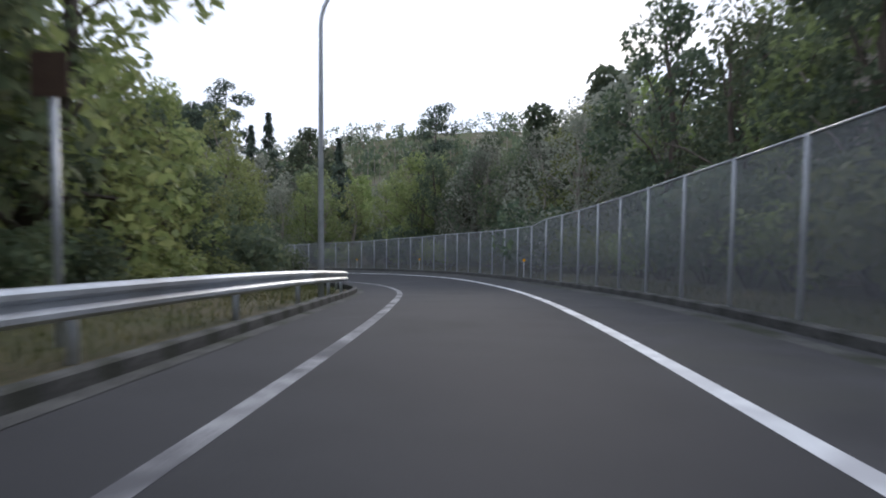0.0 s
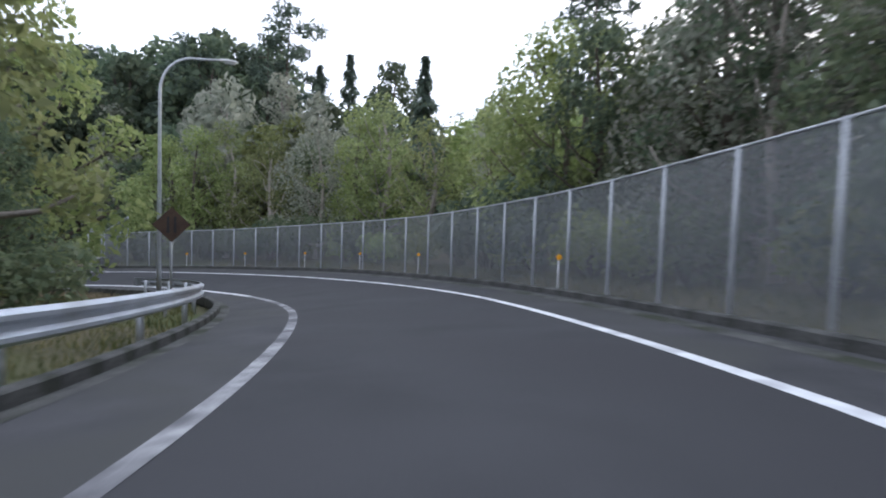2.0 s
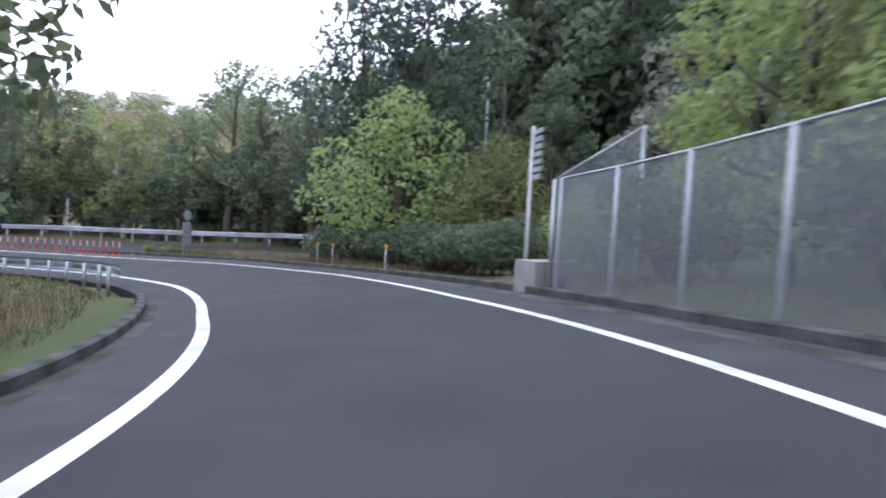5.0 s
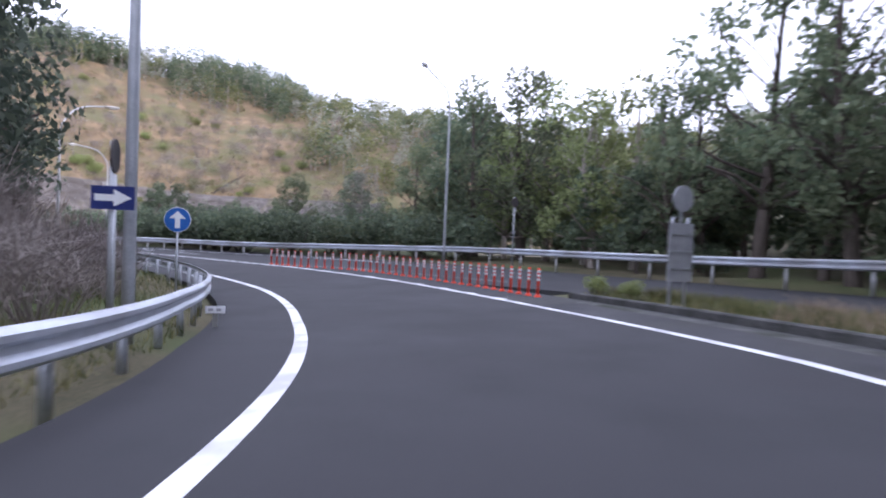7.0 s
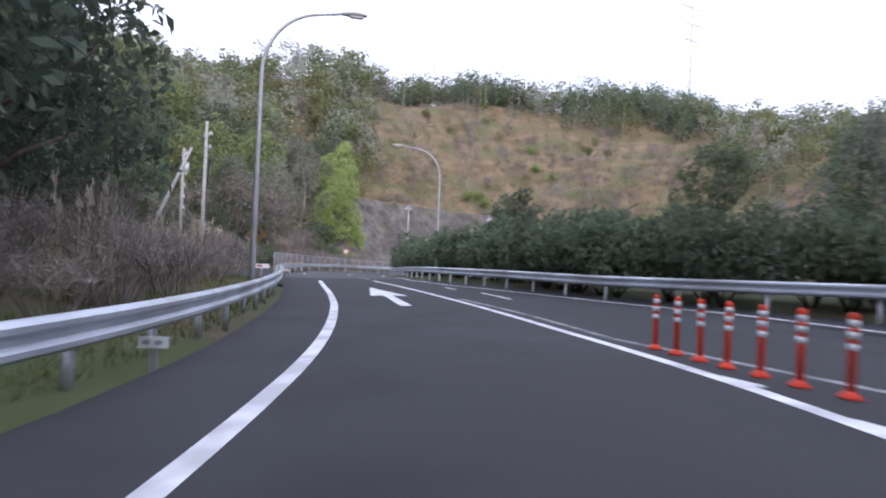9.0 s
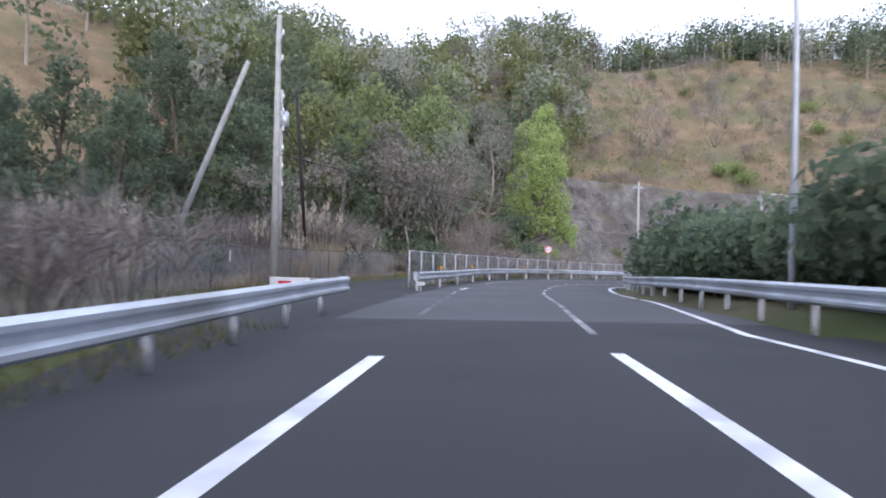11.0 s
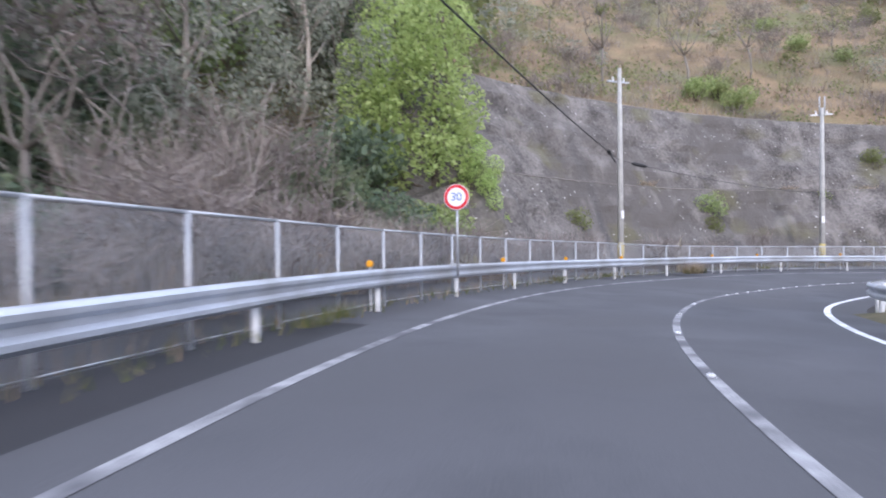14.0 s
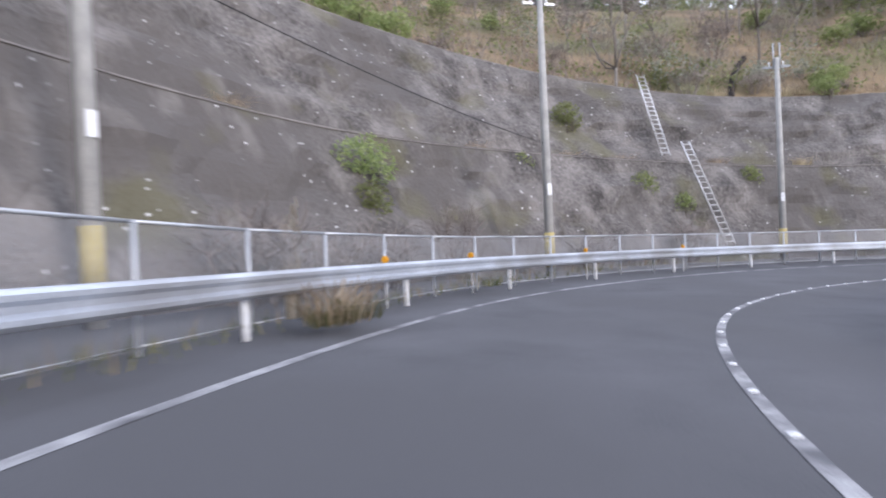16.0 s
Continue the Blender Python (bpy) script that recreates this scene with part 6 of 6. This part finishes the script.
C1, C2, C3, CB, CA = at(209.3, -7.1, 9.0), at(220.6, -6.0, 6.6), at(233.6, -6.2, 8.0), base_of(-70.6, -14.6) + Vector((0, 0, 9.4)), base_of(-71.3, -6.2) + Vector((0, 0, 10.2))
HOLD = at(209.3, -7.1, 5.9)
FAR_HOLD = base_of(-71.3, -6.2) + Vector((0.0, 0.0, 5.6))
cable(HOLD, FAR_HOLD, 0.5, 0.02, "black overhead cable slung between poles")
cable(HOLD, at(221.2, -6.0, 4.6), 0.25, 0.014, "thin black cable across the rock face")
cable(CA, CB, 0.3, 0.016, "thin black cable between the two poles")
cable(base_of(-75.5, -10.5) + Vector((0, 0, 0.4)), base_of(-71.3, -6.2) + Vector((0, 0, 7.5)), 0.0, 0.012, "taut stay wire with a pale guard")
sl = thing("cable_sleeve", Matrix(), "black sleeve clamped on the cable by the pole", "cable fitting")
run_a, run_b = HOLD, at(221.2, -6.0, 4.6)
part("sleeve", mesh_of("sleeve", *tube([run_a.lerp(run_b, f) - Vector((0, 0, 1.0 * f * (1 - f))) for f in (0.05, 0.06, 0.105, 0.115)], [0.04, 0.10, 0.10, 0.05], 10), CABLE, True), sl)


cl = thing("cable_clamp", Matrix(), "dark clamp with a loose end hanging on the cable", "cable fitting")
grip = HOLD.lerp(FAR_HOLD, 0.085) - Vector((0, 0, 0.15))
part("body", mesh_of("body", *tube([grip + Vector((0.2, 0.2, 0.06)), grip + Vector((0.1, 0.1, 0.02)), grip - Vector((0.1, 0.1, 0.04)), grip - Vector((0.2, 0.2, 0.08))], [0.03, 0.09, 0.09, 0.03], 10), CABLE, True), cl)
part("tail", mesh_of("tail", *tube([grip, grip + Vector((-0.12, 0.1, -0.3)), grip + Vector((-0.22, 0.22, -0.55))], [0.05, 0.04, 0.02], 8), CABLE, True), cl)


# ---- signs ----
def facing(s, d, turn=0.0, h=0.0):
    return Matrix.Translation(at(s, d, h)) @ pose(0, 0, 0, 0, 0, yaw_at(s) + turn)


def sign_post(root, height, radius=0.03, mat=None):
    part("post", mesh_of("post", *tube([(0, 0.04, -0.4), (0, 0.04, height)], radius, 10), mat or GALV, True), root)


def up_arrow(w, h):
    return [(-0.13 * w, -0.5 * h), (0.13 * w, -0.5 * h), (0.13 * w, 0.08 * h), (0.42 * w, 0.08 * h), (0, 0.52 * h), (-0.42 * w, 0.08 * h), (-0.13 * w, 0.08 * h)]


def shift(chunk, dy=0.0, dz=0.0, dx=0.0):
    return [(x + dx, y + dy, z + dz) for x, y, z in chunk[0]], chunk[1]


sg = thing("round_sign", facing(109.7, -4.1, -6, -0.1), "round blue sign with a white upward arrow", "road sign", "road signs")
sign_post(sg, 2.45)
face = part("face", mesh_of("face", *shift(disc(0.33, 0.03), 0, 2.3), SIGN_BLUE), sg)
part("rim", mesh_of("rim", *shift(disc(0.345, 0.02), 0.006, 2.3), SIGN_WHITE), face)
part("arrow", mesh_of("arrow", *shift(plate(up_arrow(0.5, 0.46), -0.022, -0.016), 0, 2.3), SIGN_WHITE), face, "white upward arrow")
sg = thing("arrow_sign", facing(99.7, -4.1, -4, 0.12), "navy oblong sign with a white sideways arrow", "road sign", "road signs")
sign_post(sg, 2.3)
face = part("face", mesh_of("face", *box(0, 0, 1.98, 0.56, 0.03, 0.32, 0.004), SIGN_NAVY), sg)
part("arrow", mesh_of("arrow", *shift(plate([(-0.23, -0.045), (0.02, -0.045), (0.02, -0.115), (0.25, 0.0), (0.02, 0.115), (0.02, 0.045), (-0.23, 0.045)], -0.022, -0.016), 0, 1.98), SIGN_WHITE), face, "white arrow")
sg = thing("round_sign", facing(99.95, -4.15, 94, 0.2), "dark back of a sign turned away on a grey post", "road sign", "road signs")
sign_post(sg, 2.7)
part("face", mesh_of("face", *shift(disc(0.24, 0.03), 0.0, 2.5), DARK_BACK), sg)
# signs at the nose, seen from behind
sg = thing("nose_sign", facing(101.6, 5.95, 8, -0.05), "grey back of a board under a small round sign", "road sign", "road signs")
for x in (-0.2, 0.2):
    part("post", mesh_of("post", *tube([(x, 0.05, -0.4), (x, 0.05, 2.0)], 0.03, 10), GALV, True), sg)
part("board", mesh_of("board", *box(0, 0, 1.28, 0.64, 0.03, 1.2, 0.006), GREY_BACK), sg)
for z in (0.95, 1.3, 1.65):
    part("brace", mesh_of("brace", *box(0, -0.025, z, 0.6, 0.02, 0.04), GALV), sg)
part("round_board", mesh_of("round_board", *shift(disc(0.27, 0.03), 0, 2.38), GREY_BACK), sg)
part("stem", mesh_of("stem", *tube([(0, 0.04, 1.8), (0, 0.04, 2.55)], 0.03, 8), GALV, True), sg)
sg = thing("round_sign", Matrix.Translation(base_of(-76.8, 48.9)) @ pose(0, 0, 0, 0, 0, yaw_at(116)), "grey back of a round sign beyond the far rail", "road sign", "road signs")
sign_post(sg, 3.75, 0.035)
part("face", mesh_of("face", *shift(disc(0.25, 0.03), 0.0, 3.45), DARK_BACK), sg)
# speed sign
sg = thing("speed_sign", facing(192.1, -3.72, 10, 0.08), "round red-rimmed speed sign reading 30 clamped to the rail", "road sign", "road signs")
part("post", mesh_of("post", *tube([(0, 0.04, 0.5), (0, 0.04, 2.72)], 0.032, 10), GALV, True), sg)
part("bracket", mesh_of("bracket", *box(-0.08, 0.06, 0.78, 0.26, 0.09, 0.07, 0.01), GALV), sg)
face = part("face", mesh_of("face", *shift(disc(0.31, 0.03), 0, 2.48), SIGN_RED), sg)
part("white_rim", mesh_of("white_rim", *shift(disc(0.325, 0.02), 0.006, 2.48), SIGN_WHITE), face)
part("white_field", mesh_of("white_field", *shift(disc(0.235, 0.006, 28, 0, 0.001), -0.019, 2.48), SIGN_WHITE), face)
num = part("numerals", text_mesh("numerals", "30", 0.29, SIGN_BLUE), face, "pale blue numerals")
num.matrix_basis = pose(0, -0.0255, 2.48, 90)
# yellow corner sign, its face coloured brown for shade, its arrow turning right
sg = thing("corner_sign", facing(142.5, -4.4, 4, 0.0) @ Matrix.Diagonal((0.86, 0.86, 0.92, 1)), "yellow diamond sign, its shade put into the colour, with a black bent arrow", "road sign", "road signs")
sign_post(sg, 2.6)
face = part("face", mesh_of("face", *shift(plate([(0, -0.5), (0.5, 0), (0, 0.5), (-0.5, 0)], -0.02, 0.01), 0, 2.35), SIGN_YELLOW_SHADED), sg)
part("arrow", mesh_of("arrow", *shift(plate([(-0.16, -0.25), (-0.08, -0.25), (-0.08, 0.06), (0.08, 0.06), (0.08, -0.03), (0.25, 0.1), (0.08, 0.23), (0.08, 0.14), (-0.16, 0.14)], -0.027, -0.022), 0, 2.35), CABLE), face, "black right-turn arrow")
# yellow diamond sign on the grass inside the bend, its shade painted as brown, two dark bars on its face
sg = thing("narrowing_sign", facing(50.9, -4.5, 2, 0.1), "yellow diamond sign, coloured brown for shade, with two dark upright bars", "road sign", "road signs")
sign_post(sg, 2.9, 0.035)
face = part("face", mesh_of("face", *shift(plate([(0, -0.55), (0.55, 0), (0, 0.55), (-0.55, 0)], -0.02, 0.01), 0, 2.5), BROWN_AND_SHADED_YELLOW), sg)
for x in (-0.1, 0.1):
    part("bar", mesh_of("bar", *shift(plate([(x - 0.045, -0.25), (x + 0.045, -0.25), (x + 0.03, 0.25), (x - 0.03, 0.25)], -0.027, -0.022), 0, 2.5), CABLE), face, "dark upright bar")
# dark sign on a post behind the first rail
sg = thing("post_sign", facing(6.5, -4.76, 0, -0.1), "grey post with a dark brown board", "road sign", "road signs")
sign_post(sg, 3.45, 0.045)
part("board", mesh_of("board", *box(0, -0.02, 3.2, 0.44, 0.03, 0.5, 0.01), BROWN_AND_SHADED_YELLOW), sg)
# slatted sign on a post near the fence's end, and its block
sg = thing("slat_sign", facing(79.3, 5.1, 74, 0.05), "white slatted sign board seen edge-on on a post", "road sign", "road signs")
sign_post(sg, 3.7, 0.045, WHITE_POST)
for k in range(7):
    part("slat", mesh_of("slat", *box(-0.3, 0, 3.55 - k * 0.17, 0.62, 0.05, 0.1, 0.01), GREY_BACK), sg)
blk = thing("concrete_block", facing(78.9, 5.3, 10, 0.0), "weathered concrete block at the end of the fence", "block")
part("body", mesh_of("body", *box(0, 0, 0.3, 1.3, 0.7, 0.75, 0.05), CONCRETE), blk)
# notice on the old fence
nt = thing("notice", facing(161.5, -10.0, -70, 1.25), "small white notice with lines of unreadable print", "notice")
part("board", mesh_of("board", *box(0, 0, 0, 0.42, 0.012, 0.42, 0.01), SIGN_WHITE), nt)
for z in (0.11, 0.03, -0.05, -0.13):
    part("print_bar", mesh_of("print_bar", *box(0, -0.008, z, 0.3, 0.004, 0.035), DARK_BACK if z < 0.1 else SIGN_RED), nt)


# ---- post cones along the nose ----
def post_cone():
    root = thing("post_cone", pose(0, 0, -300), "orange flexible post cone with white reflective bands", "post cone", "post cones on the nose")
    part("base", mesh_of("base", *tube([(0, 0, 0), (0, 0, 0.02), (0, 0, 0.05), (0, 0, 0.07)], [0.10, 0.097, 0.06, 0.045], 14), CONE_RED, True), root)
    part("tube", mesh_of("tube", *tube([(0, 0, 0.05), (0, 0, 0.74), (0, 0, 0.775), (0, 0, 0.79)], [0.037, 0.036, 0.033, 0.018], 14), CONE_RED, True), root)
    for z in (0.44, 0.55, 0.66):
        part("band", mesh_of("band", *tube([(0, 0, z), (0, 0, z + 0.065)], 0.0385, 14), SIGN_WHITE, True), root, "white reflective band")
    return root


PC = post_cone()
PC_LINE = table((105, 4.95), (109.3, 5.06), (113, 5.0), (116.5, 4.88), (118.2, 4.6), (119.6, 4.15), (120.9, 3.68), (122.2, 3.45), (123.7, 3.28))
for k in range(37):
    s = 123.7 - 0.505 * k
    copy_thing(PC, Matrix.Translation(at(s, float(PC_LINE(s)), 0.002)) @ pose(0, 0, 0, rng.uniform(-1, 1), rng.uniform(-1, 1), rng.uniform(0, 360)))


# ---- delineators and small marks ----
def delineator(s, d, height, label, disc_mat=None, white=False):
    root = thing("delineator", facing(s, d, 0, 0.0), label, "delineator", "delineators")
    part("post", mesh_of("post", *tube([(0, 0.02, -0.3), (0, 0.02, height)], 0.021, 8), WHITE_POST, True), root)
    part("reflector", mesh_of("reflector", *shift(disc(0.07, 0.05, 16), 0, height), disc_mat or ORANGE), root, "orange round reflector")


for s, d in ((26.4, 4.62), (43.4, 5.0), (52.9, 5.1), (57.8, 5.12), (62.4, 5.03), (67.1, 4.7), (71.7, 4.55), (86.9, 5.5), (91.2, 6.1), (92.9, 6.6)):
    delineator(s, d, 0.95, "slim white post with an orange reflector at the kerb")
for s in (169.2, 177.0, 188.8, 196.4, 201.4, 205.8, 212.7, 215.8, 221.0, 226.0):
    delineator(s, float(RAIL3(s)) - 0.28, 0.93, "orange round reflector standing behind the guard rail")


def tag(s, d, h, label, w=0.34):
    root = thing("tag_plate", facing(s, d, 0, 0.0), label, "tag", "tags at the kerb")
    part("stake", mesh_of("stake", *box(0, 0.02, h / 2 - 0.1, 0.09, 0.02, h + 0.2, 0.004), CONCRETE), root)
    part("plate", mesh_of("plate", *box(0, 0, h, w, 0.02, 0.13, 0.01), SIGN_WHITE), root)
    for x in (-0.08, 0.06):
        part("mark", mesh_of("mark", *box(x, -0.012, h, 0.08, 0.004, 0.05), GREY_BACK), root)


for s, d, h in ((46.3, -4.6, 0.3), (70.1, -4.1, 0.28), (102.4, -3.05, 0.32), (122.3, -3.2, 0.3), (140.4, -3.5, 0.45), (164.1, -3.3, 0.3)):
    tag(s, d, h, "small white tag plate on a low stake")
bd = thing("barrier_board", facing(153.2, -4.55, 0, 0.0), "white board with a red mark at the rail's end", "board")
part("board", mesh_of("board", *box(0, 0, 0.62, 0.9, 0.03, 0.26, 0.01), SIGN_WHITE), bd)
part("mark", mesh_of("mark", *box(-0.1, -0.018, 0.62, 0.3, 0.006, 0.1), SIGN_RED), bd)
part("stake", mesh_of("stake", *box(0, 0.03, 0.25, 0.06, 0.03, 0.7), GALV), bd)
# reflective studs on the centre line
stud = mesh_of("stud", *join(box(0, 0, 0.009, 0.08, 0.07, 0.022, 0.012), box(0, 0, 0.022, 0.05, 0.04, 0.008, 0.01)), SIGN_WHITE)
for k in range(44):
    s = 190 + k * 1.3 if k > 8 else 165 + k * 3.9
    o = new("road_stud", stud)
    o.matrix_basis = facing(s, float(CENTRE(s)), 0, 0.0)
    tagged(o, "small pale reflective stud on the centre line", "road stud", "road studs")
# blue tape caught in the undergrowth
tp = thing("blue_tape", Matrix.Translation((-89.87, -38.0, -6.75)) @ pose(0, 0, 0, 0, 0, 130), "strip of light blue tape tied in the undergrowth", "tape")
part("strip", mesh_of("strip", *tube([(-0.25, 0, -0.35), (-0.1, 0.03, 0.0), (0.05, 0, 0.35), (0.1, 0.02, 0.55)], [0.03, 0.07, 0.05, 0.09], 6), BLUE_TAPE, True), tp)
slab = thing("drain_slab", facing(167.5, -9.2, 0, 0.0), "pale concrete slab in the grass by the apron", "slab")
part("body", mesh_of("body", *box(0, 0, 0.08, 1.4, 0.9, 0.3, 0.03), CONCRETE), slab)
# higher end bay of the tall fence
hb = thing("fence_bay", Matrix(), "raised end bay of chain-link at the fence's end", "fence", "chain-link fences")
c0, c1, lift0, lift1 = at(78.3, 4.95), at(77.6, 6.5), Vector((0, 0, 2.42)), Vector((0, 0, 3.45))
for p, lift in ((c0, lift0), (c1, lift1)):
    part("post", mesh_of("post", *tube([p - Vector((0, 0, 0.4)), p + lift], 0.045, 10), GALV, True), hb)
part("top_rail", mesh_of("top_rail", *tube([c0 + lift0, c1 + lift1], 0.024, 8), GALV, True), hb)
w = (c1 - c0).length
part("mesh_panel", mesh_of("mesh_panel", [tuple(c0), tuple(c1), tuple(c1 + lift1), tuple(c0 + lift0)], [(0, 1, 2, 3)], MESH_TALL, False, [(0, 0), (w, 0), (w, 3.45), (0, 2.42)]), hb)
# distant pylon on the ridge
py = thing("pylon", Matrix.Translation(base_of(-244, -100)), "pale lattice pylon far behind the ridge", "pylon")
py.matrix_basis = py.matrix_basis @ Matrix.Diagonal((1.3, 1.3, 1.3, 1))
for sx in (-1, 1):
    for sy in (-1, 1):
        part("leg", mesh_of("leg", *tube([(sx * 3.2, sy * 3.2, -1), (sx * 1.0, sy * 1.0, 18), (sx * 0.6, sy * 0.6, 34)], 0.14, 5), GALV), py)
for k in range(10):
    z, w0 = 2 + k * 3.2, 3.1 - k * 0.26
    part("brace", mesh_of("brace", *tube([(-w0, -w0, z), (w0, w0, z + 2.6)], 0.08, 4), GALV), py)
for z in (24, 28.5, 33):
    part("arm", mesh_of("arm", *tube([(-4.6, 0, z), (4.6, 0, z)], 0.14, 5), GALV), py)

# ---- kerb stones, the last and most numerous pieces ----
kerb_row("kerb_right", -12, 105, KERB_LINE, "row of dark kerb stones with greenish patches under the fence")
kerb_row("kerb_left", -14, 84, lambda s: LEFT_EDGE(s) - 0.05, "row of dark kerb stones along the grass")
for proto in [*NEAR, *MID, *TALL, *SHRUBS, *BARE, *REED, *BARE_TREE, *AIRY, *SMALL_LEAVED, *BROAD, BIG_DARK, ROUND, YELLOW, WALL_BUSH, PC]:
    for o in (*proto.children_recursive, proto):
        bpy.data.objects.remove(o)
